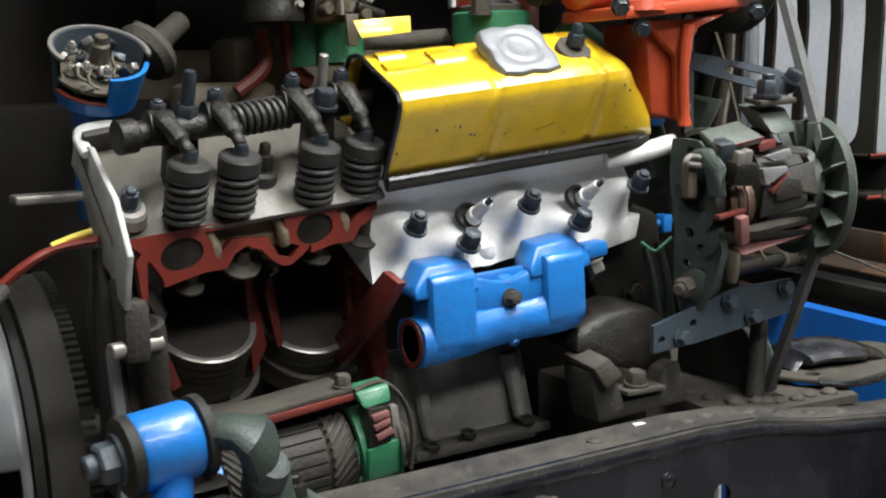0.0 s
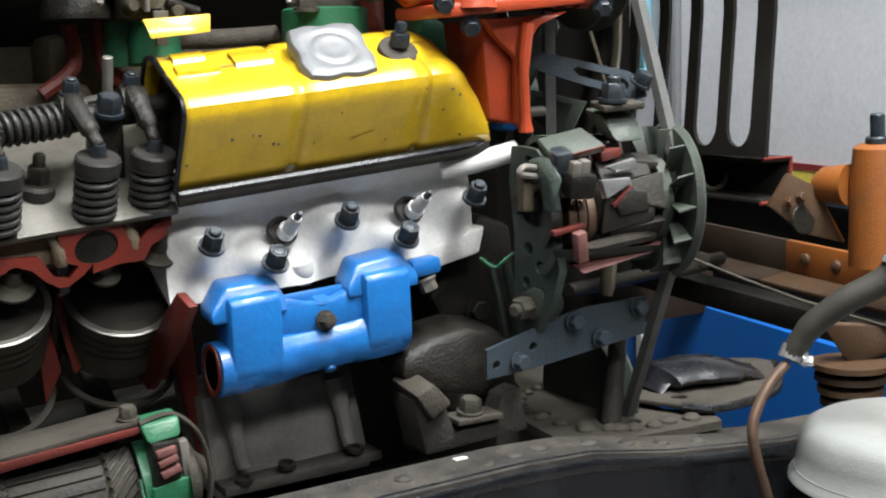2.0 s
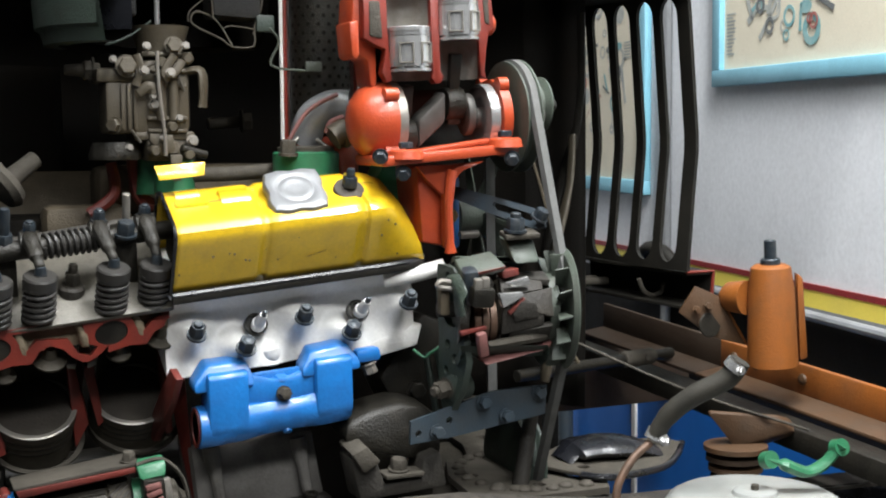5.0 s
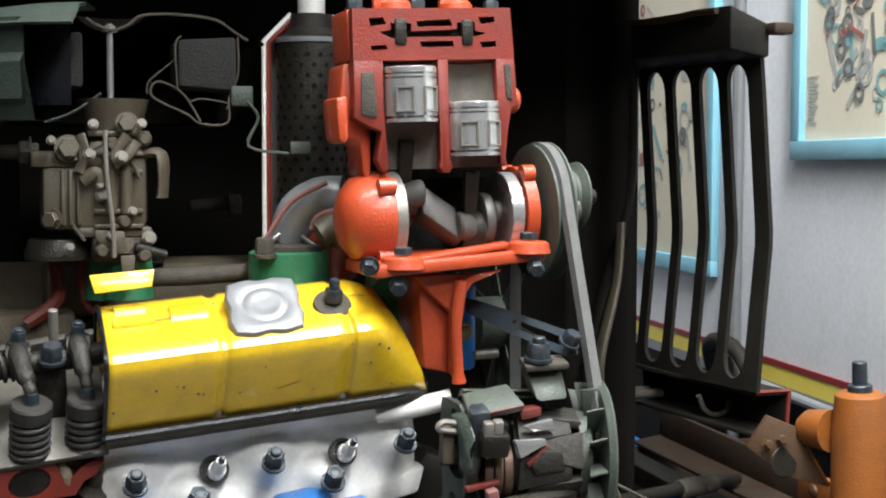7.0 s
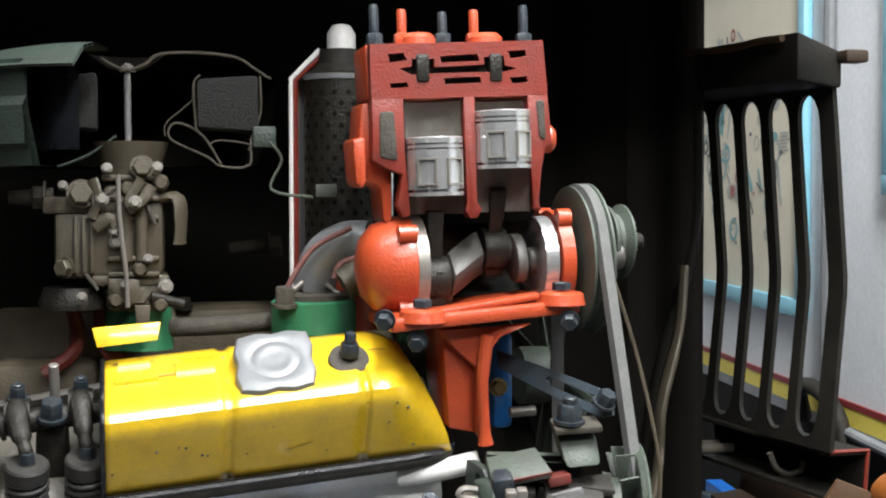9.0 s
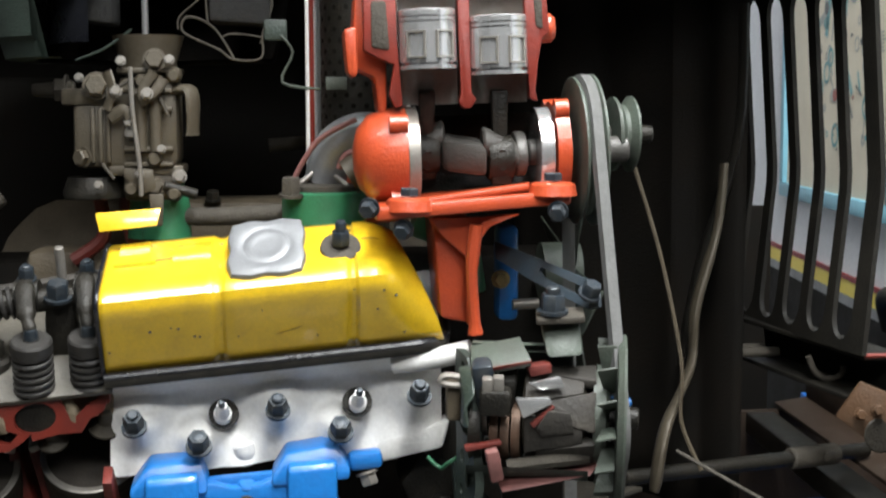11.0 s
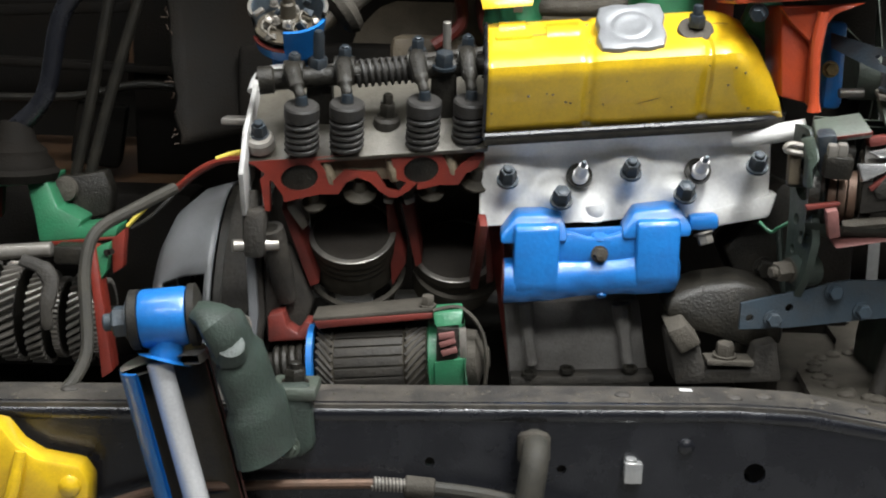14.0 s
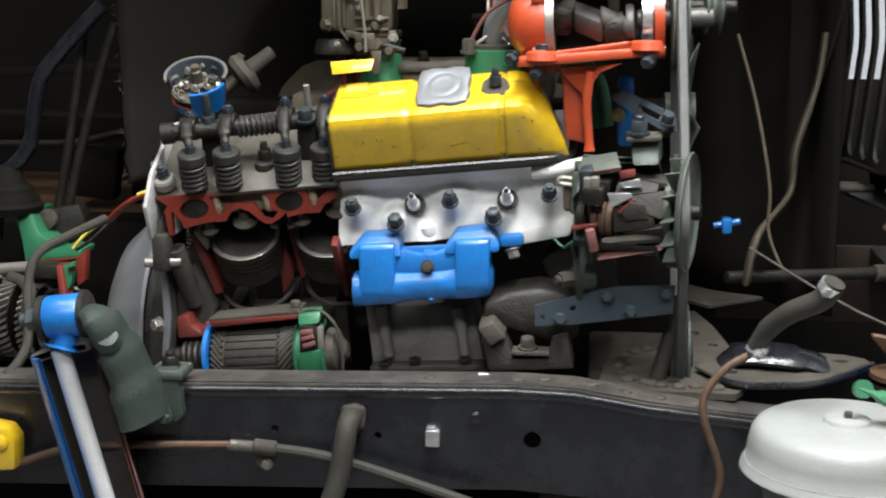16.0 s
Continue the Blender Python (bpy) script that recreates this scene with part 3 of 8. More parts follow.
for q in (((-0.127, 0.072, 0.960), (-0.115, 0.076, 0.959), (-0.117, 0.075, 0.953), (-0.127, 0.072, 0.955)), ((-0.106, 0.077, 0.958), (-0.095, 0.081, 0.961), (-0.093, 0.082, 0.955), (-0.103, 0.078, 0.952)), ((-0.020, 0.090, 0.944), (-0.016, 0.090, 0.949), (-0.010, 0.090, 0.953), (-0.009, 0.090, 0.938))):
    part("deck_chip", prism(B(), q, (0, 0.012, 0.008), 0.001), STEEL, eng, "bare cut deck edge")
dip = B()
lathe(dip, (-0.235, 0.014, 0.926), (0.15, 0.35, -0.9), [(-0.012, 0.013), (0, 0.014), (0.03, 0.013), (0.075, 0.011)], 16)
part("tube_boss", dip, IRON, eng)
part("tube_bore", lathe(B(), V((-0.235, 0.014, 0.926)) + V((-0.0025, -0.0045, 0.0112)), (0.15, 0.35, -0.9), [(0, 0.0085), (0.001, 0.0085)], 14), DARK, eng)
part("rear_web", prism(B(), [(-0.249, 0.038, 0.905), (-0.223, 0.048, 0.910), (-0.199, 0.057, 0.848), (-0.208, 0.053, 0.818), (-0.246, 0.039, 0.814)], (0, 0.03, 0), 0.004), IRON, eng)

# ==== pistons of the engine ====
TURN = OUT.to_track_quat("Z", "Y").to_matrix().to_4x4()
pistons = []
for k in range(2):
    r = bore_r - 0.0015
    prof = [(-0.062, r - 0.006), (-0.055, r), (-0.030, r), (-0.030, r - 0.003), (-0.0275, r - 0.003), (-0.0275, r), (-0.0215, r), (-0.0215, r - 0.003), (-0.0190, r - 0.003), (-0.0190, r),
            (-0.0130, r), (-0.0130, r - 0.003), (-0.0105, r - 0.003), (-0.0105, r), (-0.0015, r), (0, r - 0.0015), (0, r * 0.5)]
    b = lathe(B(), (0, 0, 0), UP, prof, 36)
    ob = tagged(part("engine_piston", b, PISTON, None), "dark oily engine piston with ring grooves", "piston", "engine pistons")
    for s in (-0.0283, -0.0203, -0.0118):
        part("piston_ring", lathe(B(), (0, 0, s), UP, [(-0.001, r - 0.002), (-0.001, r + 0.0003), (0.001, r + 0.0003), (0.001, r - 0.002)], 36), DARK, ob)
    part("crown", lathe(B(), (0, 0, 0), UP, [(-0.003, r - 0.0035), (0.0003, r - 0.0035), (0.0010, 0.030), (0.0013, 0.0004)], 36), CROWNSHADE, ob, "brown crown, darkened for shade under the head")
    part("worn_edge", lathe(B(), (0, 0, 0), UP, [(-0.0012, r - 0.002), (-0.0012, r + 0.0003), (-0.0004, r + 0.0003), (0.0004, r - 0.0012), (0.0004, r - 0.002)], 40), STEEL, ob, "worn edge")
    pistons.append(ob)

# ==== cylinder head ====
head = thing("cylinder_head", (0.1, 0.05, 0.93), "white painted cylinder head, cut open with red section faces", "cylinder head")
bolts = [V((0, 0, 1.0)), V((0.122, 0.005, 1.010)), V((0.245, 0.001, 1.020))]
lows = [V((0.054, 0.001, 0.980)), V((0.176, 0.001, 0.989))]
plugs = [V((0.074, 0.010, 1.002)), V((0.192, 0.003, 1.011))]
hb = B()
nx, nz = 72, 34
rows = []
for j in range(nz + 1):
    row = []
    for i in range(nx + 1):
        u, v = i / nx, j / nz
        x = -0.026 + 0.296 * u
        z = 0.943 + 0.096 * v + 0.082 * x
        y = 0.030 + 0.012 * math.sin(v * 2.2) - 0.030 * max(0, v - 0.72) / 0.28
        for q, h, s in [(b, 0.026, 0.0135) for b in bolts] + [(b, 0.030, 0.012) for b in lows]:
            dx, dz = x - q.x, (z - q.z + 0.006) * (0.75 if z < q.z else 1.25)
            y -= h * math.exp(-(dx * dx + dz * dz) / (2 * s * s))
        for q in plugs:
            dx, dz = x - q.x + 0.002, z - q.z + 0.004
            y += 0.010 * math.exp(-(dx * dx + dz * dz) / (2 * 0.010 ** 2))
        y -= 0.010 * math.exp(-((x - 0.09) ** 2) / (2 * 0.012 ** 2)) * max(0, 1 - v * 2)
        y += 0.010 * max(0, (u - 0.94) / 0.06) ** 2
        y += 0.0016 * noise.noise(V((x * 60, z * 60, 3)))
        row.append(hb.verts.new((x, y, z)))
    rows.append(row)
for j in range(nz):
    for i in range(nx):
        hb.faces.new((rows[j][i], rows[j][i + 1], rows[j + 1][i + 1], rows[j + 1][i]))
loop = rows[0] + [r[-1] for r in rows[1:]] + rows[-1][-2::-1] + [r[0] for r in rows[-2:0:-1]]
back = [hb.verts.new(v.co + V((0, 0.10, 0.05))) for v in loop]
for i in range(len(loop)):
    j = (i + 1) % len(loop)
    hb.faces.new((loop[i], loop[j], back[j], back[i]))
hb.faces.new(back)
part("head_casting", hb, WHITE, head, "white painted casting with bosses")
stub = B()
sweep(stub, [(0.225, 0.020, 1.040), (0.246, 0.011, 1.043), (0.268, 0.004, 1.048), (0.291, -0.003, 1.054)], 0.0095, 14, 4)
part("water_stub", stub, WHITE, head, "white painted tube end")
part("head_skirt", prism(B(), [(0.195, 0.030, 0.961), (0.277, 0.030, 0.984), (0.270, 0.030, 0.958), (0.208, 0.030, 0.945)], (0, 0.03, 0.0), 0.004), WHITE, head)
for q in bolts:
    part("head_bolt", hexbolt(B(), q + V((0, -0.006, -0.004)) - OUT * 0.004, OUT, 0.0088, 0.016, 0.006), BOLT, head, "blue-black hexagon bolt")
for q in lows:
    part("head_bolt", hexbolt(B(), q + V((0, -0.006, -0.003)) - OUT * 0.004, OUT, 0.0092, 0.016, 0.003), BOLT, head, "blue-black hexagon bolt")
PD = V((0.02, -0.85, 0.53)).normalized()
for q in plugs:
    part("plug_seat", lathe(B(), q - PD * 0.010 + V((0, 0.012, -0.002)), PD, [(0, 0.0135), (0.006, 0.0130), (0.007, 0.009), (0.003, 0.0085)], 20), DARK, head)
    pl = part("spark_plug", lathe(B(), q - PD * 0.012, PD, [(0, 0.0080), (0.008, 0.0080), (0.009, 0.0062), (0.022, 0.0055), (0.024, 0.0050), (0.029, 0.0044)], 16), PORCELAIN, head, "white porcelain spark plug")
    part("terminal", lathe(B(), q + PD * 0.017, PD, [(0, 0.0032), (0.005, 0.0032), (0.006, 0.0022), (0.009, 0.0020)], 10), BOLT, pl)

# the cut half
EW = -0.262     # the head's rear end wall
DK = [V((-0.262, 0.000, 1.003)), V((-0.020, 0.010, 1.024))]     # front edge of the spring deck
deck = B()
prism(deck, [DK[0], DK[1], DK[1] + IN * 0.125, DK[0] + IN * 0.110], OUT * -0.006, 0.0015)
part("spring_deck", deck, DECKM, head, "bare machined deck")
dk = B()
prism(dk, [DK[0] + IN * 0.106, DK[1] + IN * 0.120, DK[1] + IN * 0.122 + OUT * 0.022, DK[0] + IN * 0.108 + OUT * 0.018], IN * 0.008, 0.002)
part("rear_wall", dk, IRON, head)
rimw = sweep(B(), [(EW, 0.060, 1.070), (EW + 0.001, 0.088, 1.082), (EW + 0.010, 0.102, 1.089), (EW + 0.034, 0.106, 1.092)], [0.006, 0.007, 0.006], 10, 5, 0.6, (1, 0, 0))
part("end_wall", rimw, CASTGREY, head, "white painted rim of the end wall")
endf = B()
prism(endf, [(EW, y, z) for y, z in ((0.104, 1.080), (0.121, 1.060), (0.090, 1.043), (0.084, 1.027), (0.064, 1.003), (0.055, 0.986), (0.020, 0.978), (0.006, 0.962), (-0.016, 0.953), (-0.026, 0.980), (-0.034, 0.997), (-0.022, 1.013), (-0.004, 1.038), (0.034, 1.060), (0.058, 1.076))], (0.005, 0, 0), 0.001)
part("end_wall", endf, CASTGREY, head, "white painted broken end wall")

D1 = [V((-0.258, 0.001, 1.005)), V((-0.020, 0.024, 1.027))]


def sect(a, b, off=0.0):
    """a runs along the cut face of the head, 0 to 1; b is the height in metres over its upper edge."""
    p = D1[0].lerp(D1[1], a)
    return p + V((0, -0.004 + off - 0.1 * b, b))


half = [(0.707, -0.0343), (0.676, -0.0414), (0.624, -0.0481), (0.593, -0.0474), (0.552, -0.0409), (0.51, -0.0302), (0.454, -0.0238), (0.407, -0.0285), (0.376, -0.0397), (0.294, -0.0385), (0.201, -0.0417)]
leg = [(0.149, -0.0439), (0.144, -0.0368), (0.103, -0.0215), (0.089, -0.0202), (0.089, -0.0517), (0.069, -0.0512), (0.051, -0.0186), (0.070, -0.0132), (0.036, -0.0054)]
outer = [(0.0, 0), (1.0, 0)] + [(a + 0.506, b) for a, b in half if a < 0.49] + half + leg
window = [(0.296, -0.006), (0.593, -0.0051), (0.617, -0.0288), (0.66, -0.0334), (0.629, -0.042), (0.578, -0.0383), (0.533, -0.0203), (0.397, -0.0159), (0.343, -0.0282), (0.316, -0.0131)]
window2 = [(0.802, -0.006), (0.985, -0.006), (0.985, -0.0165), (0.903, -0.0159), (0.849, -0.0282), (0.822, -0.0131)]
ports = [ring2(0.213, -0.0200, 0.078, 0.0132, 22), ring2(0.722, -0.0215, 0.074, 0.0132, 22)]
red = plate(B(), outer, ports + [window, window2], lambda a, b: sect(a, b), (0, 0.010, 0))
part("section_face", red, CUTRED, head, "dull red painted section face")
for a in (0.213, 0.722):
    p = sect(a, -0.0205)
    part("port", lathe(B(), p + V((0, 0.004, 0)), (0, 1, 0.1), [(0, 0.0200), (0.020, 0.018), (0.026, 0.010), (0.028, 0.0005)], 22), DARK, head, "dark port")
for a0, a1 in ((0.30, 0.64), (0.81, 0.99)):
    low, high = sect(a0, -0.0300, 0.012), sect(a1, -0.0300, 0.012)
    part("port_pocket", prism(B(), [low, high, high + V((0, 0, 0.027)), low + V((0, 0, 0.027))], (0, 0.010, 0), 0.002), SANDCAST, head, "tan port casting")
for a, bq, r in ((0.460, -0.0440, 0.0175), (0.960, -0.0420, 0.0165), (0.265, -0.052, 0.0125), (0.765, -0.050, 0.0135)):
    v = part("valve", lathe(B(), sect(a, bq, 0.022), OUT, [(0, r * 0.92), (0.001, r), (0.0035, r), (0.005, r * 0.7), (0.008, r * 0.45), (0.02, 0.005)], 24), PISTON, head, "bare steel valve head")
for a in (0.335, 0.600, 0.845):
    part("guide_rib", sweep(B(), [sect(a - 0.02, -0.007, 0.008), sect(a, -0.018, 0.005), sect(a + 0.012, -0.031, 0.006)], [0.0045, 0.0060, 0.0050], 10, 4), SANDCAST, head, "tan bare casting between the ports")
part("corner_bolt", hexbolt(B(), V((-0.247, 0.008, 1.031)), OUT, 0.0078, 0.014, 0.006), BOLT, head, "blue-black hexagon bolt")
part("corner_boss", lathe(B(), V((-0.247, 0.012, 1.020)), OUT, [(0, 0.015), (0.010, 0.0145), (0.013, 0.012)], 18), STEEL, head)

# ==== valve gear ====
gear_y = [(-0.203, -0.014, 1.064), (-0.159, -0.009, 1.067), (-0.084, 0.001, 1.071), (-0.038, 0.009, 1.072)]
tops = [V(q) for q in gear_y]
SD = V((0.036, -0.350, 0.934))
for q in tops:
    sp = thing("valve_spring", q - SD * 0.048, "dark steel valve spring under a thick retainer", "valve spring", "valve springs")
    part("coil", coil(B(), q - SD * 0.050, SD, 0.042, 0.0150, 0.0027, 6.2), SPRING, sp)
    part("inner_tube", lathe(B(), q - SD * 0.050, SD, [(0, 0.0115), (0.045, 0.0115)], 16), DARK, sp)
    part("retainer", lathe(B(), q - SD * 0.012, SD, [(0, 0.0165), (0.001, 0.0175), (0.010, 0.0175), (0.012, 0.0160), (0.0122, 0.007), (0.0135, 0.0065)], 24), SPRING, sp, "grey steel retainer")
    part("cotter", lathe(B(), q + SD * 0.001, SD, [(0, 0.0065), (0.005, 0.0060), (0.009, 0.0048)], 12), BOLT, sp)
SH = [V((-0.238, 0.018, 1.084)), V((-0.025, 0.049, 1.106))]
shaft = thing("rocker_shaft", SH[0], "dark steel rocker shaft with spacer springs and pedestals", "rocker shaft")
part("shaft", rod(B(), SH[0] - V((0.012, 0, 0)), SH[1] + V((0.02, 0, 0)), 0.0105), DARK, shaft)
part("collar", lathe(B(), SH[0] - V((0.012, 0, 0)), SH[1] - SH[0], [(0, 0.014), (0.014, 0.014), (0.016, 0.012)], 18), DARK, shaft)
part("spacer_spring", coil(B(), SH[0].lerp(SH[1], 0.40), SH[1] - SH[0], 0.060, 0.0125, 0.0022, 9), SPRING, shaft)
for px0, q, st in ((568, (-0.191, 0.026, 1.099), 0.030), (790, (-0.066, 0.030, 1.107), 0.0)):
    p = V(q)
    part("pedestal", prism(B(), [p + V((-0.012, 0.002, 0.000)), p + V((0.012, 0.002, 0.0)), p + V((0.015, 0.015, -0.06)), p + V((-0.015, 0.015, -0.06))], (0, 0.02, 0), 0.003), DARK, shaft)
    part("pedestal_bolt", hexbolt(B(), p + V((0, 0.002, -0.006)), SD, 0.0098, 0.016, st), BOLT, shaft, "blue-black hexagon nut")
part("stud", rod(B(), (-0.063, 0.046, 1.099), (-0.064, 0.031, 1.146), 0.0042), STEEL, shaft)
for q, s in zip(tops, ((-0.215, 0.022, 1.103), (-0.165, 0.025, 1.111), (-0.093, 0.034, 1.121), (-0.043, 0.043, 1.124))):
    s = V(s)
    mid = V((s.x, SH[0].lerp(SH[1], (s.x - SH[0].x) / (SH[1].x - SH[0].x)).y - 0.006, SH[0].lerp(SH[1], (s.x - SH[0].x) / (SH[1].x - SH[0].x)).z + 0.004))
    rk = part("rocker_arm", sweep(B(), [s + V((0, 0.006, -0.004)), mid + V((0, -0.006, 0.006)), (q + mid) / 2 + V((0, -0.010, 0.006)), q + SD * 0.008], [0.0075, 0.009, 0.008, 0.0055, 0.0045], 10, 6, 0.85), DARK, shaft, "dark forged rocker arm")
    part("hub", lathe(B(), mid - V((0.010, -0.006, 0)), (1, 0, 0), [(0, 0.0145), (0.020, 0.0145)], 18), DARK, rk)
    part("adjusting_screw", hexbolt(B(), s + V((0, 0.004, -0.004)), SD, 0.0068, 0.012, 0.004), BOLT, rk)
for q, r in (((-0.122, 0.036, 1.058), 0.0075),):
    part("deck_stud", hexbolt(B(), V(q) - SD * 0.010, SD, 0.0085, 0.016, 0.012), DARK, head)
    part("stud_boss", lathe(B(), V(q) - SD * 0.045, SD, [(0, 0.015), (0.034, 0.0135), (0.037, 0.011)], 18), IRON, head)

# ==== valve cover ====
cover = thing("valve_cover", (0.12, 0.0, 1.04), "glossy yellow pressed valve cover, cut open at one end", "valve cover")
A0, LEN = V((-0.024, 0.004, 1.0375)), 0.292


def section(k):
    """The cover's outline across, front foot to rear foot, drawn in by k at the nose."""
    pts = [(0.000, 0.000), (-0.012, 0.020), (-0.026, 0.044), (-0.0335, 0.058), (-0.0342, 0.0675), (-0.026, 0.0765), (0.000, 0.0885), (0.020, 0.098), (0.036, 0.106), (0.050, 0.107), (0.062, 0.102), (0.078, 0.070), (0.100, 0.030)]
    return [(y + (0.030 - y) * k * 0.55 * min(1, z / 0.06), z * (1 - 0.10 * k)) for y, z in pts]


cv = B()
stations = [0, 0.04, 0.10, 0.16, 0.22, 0.28, 0.315, 0.330, 0.345, 0.36, 0.42, 0.50, 0.58, 0.66, 0.705, 0.72, 0.735, 0.75, 0.80, 0.85, 0.90, 0.94, 0.97, 0.99, 1.0]
rings = []
for u in stations:
    groove = max(math.exp(-((u - 0.338) / 0.012) ** 2), math.exp(-((u - 0.728) / 0.012) ** 2)) * 0.0042
    k = max(0, (u - 0.80) / 0.20) ** 2.2
    sec = section(k)
    row = []
    for i, (y, z) in enumerate(sec):
        x = A0.x + LEN * u - 0.052 * max(0, (u - 0.72) / 0.28) * (z / 0.115) ** 1.2
        c = V((0, 0.03, 0.05))
        d = V((0, y, z)) - c
        d = d * (1 - groove / max(d.length, 0.01)) + c
        row.append(cv.verts.new((x, A0.y + d.y, A0.z + d.z + 0.088 * (x - A0.x))))
    rings.append(row)
for a, b in zip(rings, rings[1:]):
    for i in range(len(a) - 1):
        cv.faces.new((a[i], b[i], b[i + 1], a[i + 1]))
cv.faces.new(rings[-1])
bmesh.ops.subdivide_edges(cv, edges=cv.edges[:], cuts=1, use_grid_fill=True, smooth=0.6)
shell = part("shell", cv, YELLOW, cover, "glossy yellow enamel shell")
md = shell.modifiers.new("thickness", "SOLIDIFY")
md.thickness, md.offset = 0.0016, -1
def on_cover(u, v, lift=0.0):
    """A point of the cover's outside: u along it, v up its front from the foot (0) to the ridge (8)."""
    pts = section(max(0, (u - 0.80) / 0.20) ** 2.2)
    i = min(int(v), len(pts) - 2)
    y, z = (pts[i][q] + (pts[i + 1][q] - pts[i][q]) * (v - i) for q in (0, 1))
    groove = max(math.exp(-((u - 0.338) / 0.012) ** 2), math.exp(-((u - 0.728) / 0.012) ** 2)) * 0.0042
    x = A0.x + LEN * u - 0.052 * max(0, (u - 0.72) / 0.28) * (z / 0.115) ** 1.2
    c = V((0, 0.03, 0.05))
    d = V((0, y, z)) - c
    d = d * (1 + (lift - groove) / max(d.length, 0.01)) + c
    return V((x, A0.y + d.y, A0.z + d.z + 0.088 * (x - A0.x)))


def grime(u0, u1, v0, v1, n, wide, salt):
    """A ragged streak of dirt lying on the enamel."""
    bm = B()
    prev = None
    for i in range(n + 1):
        q = i / n
        u, v = u0 + (u1 - u0) * q, v0 + (v1 - v0) * q
        w = wide * (0.35 + 0.9 * abs(noise.noise(V((q * 9, salt, 0.5))))) * min(1, 6 * q + 0.1, 6 * (1 - q) + 0.1)
        if abs(u1 - u0) < 0.03:
            pair = (u - w / LEN, v), (u + w / LEN, v)
        else:
            pair = (u, v - w * 60), (u, v + w * 60)
        row = [bm.verts.new(on_cover(a, b, 0.0008)) for a, b in pair]
        if prev:
            bm.faces.new((prev[0], prev[1], row[1], row[0]))
        prev = row
    return bm


for u0, u1, v0, v1, wide in ((0.338, 0.338, 0.6, 5.2, 0.0016), (0.338, 0.338, 5.4, 8.6, 0.0022), (0.728, 0.728, 0.9, 5.0, 0.0016), (0.728, 0.728, 7.4, 8.8, 0.0020), (0.02, 0.30, 6.5, 6.6, 0.0016), (0.02, 0.14, 7.8, 7.7, 0.0022), (0.18, 0.31, 7.2, 7.2, 0.0012), (0.78, 0.90, 6.6, 6.6, 0.0012)):
    ob = part("grime", grime(u0, u1, v0, v1, 26, wide, u0 * 7 + v0), GRIME, cover, "brown dirt in the pressed creases")
for u, v, r in ((0.14, 1.75, 0.0015), (0.20, 1.8, 0.001), (0.22, 1.75, 0.0013), (0.265, 1.4, 0.0014), (0.28, 1.35, 0.0012), (0.02, 1.1, 0.0012), (0.845, 2.7, 0.0012), (0.885, 2.3, 0.0014), (0.885, 0.6, 0.0012), (0.46, 2.2, 0.0008), (0.62, 0.9, 0.0009), (0.39, 1.2, 0.0009), (0.81, 1.7, 0.0012)):
    sp = on_cover(u, v)
    part("paint_chip", lathe(B(), sp, (0.0, -0.9, 0.42), [(-0.001, r), (0.0003, r), (0.0004, r * 0.5)], 7), DARK, cover)
part("scratch", grime(0.50, 0.58, 1.15, 1.35, 14, 0.0006, 3.3), GRIME, cover, "long scrape in the paint")
for u0, u1, v0, v1 in ((0.03, 0.15, 6.25, 6.9), (0.20, 0.31, 6.3, 7.6), (0.04, 0.13, 7.2, 8.0)):
    em = B()
    ring = [[em.verts.new(on_cover(u0 + (u1 - u0) * a, v0 + (v1 - v0) * b, h)) for a, b, h in ((f, 0.0, 0.0002), (f, 0.12, 0.0030), (f, 0.88, 0.0030), (f, 1.0, 0.0002))] for f in (0.0, 0.06, 0.35, 0.65, 0.94, 1.0)]
    for a, b in zip(ring, ring[1:]):
        for k in range(3):
            em.faces.new((a[k], b[k], b[k + 1], a[k + 1]))
    part("embossed_panel", em, YELLOW, cover, "raised pressing in the yellow sheet", smooth=60)
gk = B()
sweep(gk, [(A0.x, A0.y - 0.003, A0.z - 0.004), (A0.x + 0.1, A0.y - 0.003, A0.z + 0.0048), (A0.x + 0.2, A0.y - 0.003, A0.z + 0.0136), (A0.x + 0.27, A0.y - 0.001, A0.z + 0.020), (A0.x + 0.293, A0.y + 0.014, A0.z + 0.024), (A0.x + 0.297, A0.y + 0.06, A0.z + 0.045)], 0.0068, 10, 5, 0.75, (0, 0, 1))
part("gasket", gk, RUBBER, cover, "thick black rubber gasket")
gk = B()
sweep(gk, [(A0.x, A0.y - 0.006, A0.z - 0.0005), (A0.x + 0.1, A0.y - 0.006, A0.z + 0.0083), (A0.x + 0.2, A0.y - 0.006, A0.z + 0.0171), (A0.x + 0.272, A0.y - 0.003, A0.z + 0.0235), (A0.x + 0.296, A0.y + 0.014, A0.z + 0.028)], 0.0035, 8, 5)
part("flange_lip", gk, BLACK, cover)
rim = B()
pts = [(A0.x - 0.001, A0.y + y, A0.z + z) for y, z in section(0)]
sweep(rim, pts, 0.0022, 8, 3)
part("cut_rim", rim, BLACK, cover, "dark cut edge")
# Near-black plate in place of the shade inside the hollow cover.
end = B()
ins = [(A0.x + 0.012, A0.y + 0.002 + y * 0.94, A0.z + 0.001 + z * 0.95) for y, z in section(0)]
prism(end, ins, (0.004, 0, 0), 0)
part("dark_inside", end, SHEETSHADE, cover)
flap = B()
prism(flap, [(-0.033, 0.035, 1.174), (0.023, 0.035, 1.178), (0.020, 0.028, 1.164), (-0.029, 0.028, 1.159)], (0, 0.0016, 0.001), 0.0005)
part("bent_flap", flap, YELLOW, cover, "bent yellow sheet flap")
CN = V((0, -0.64, 0.768))   # out of the cover's top
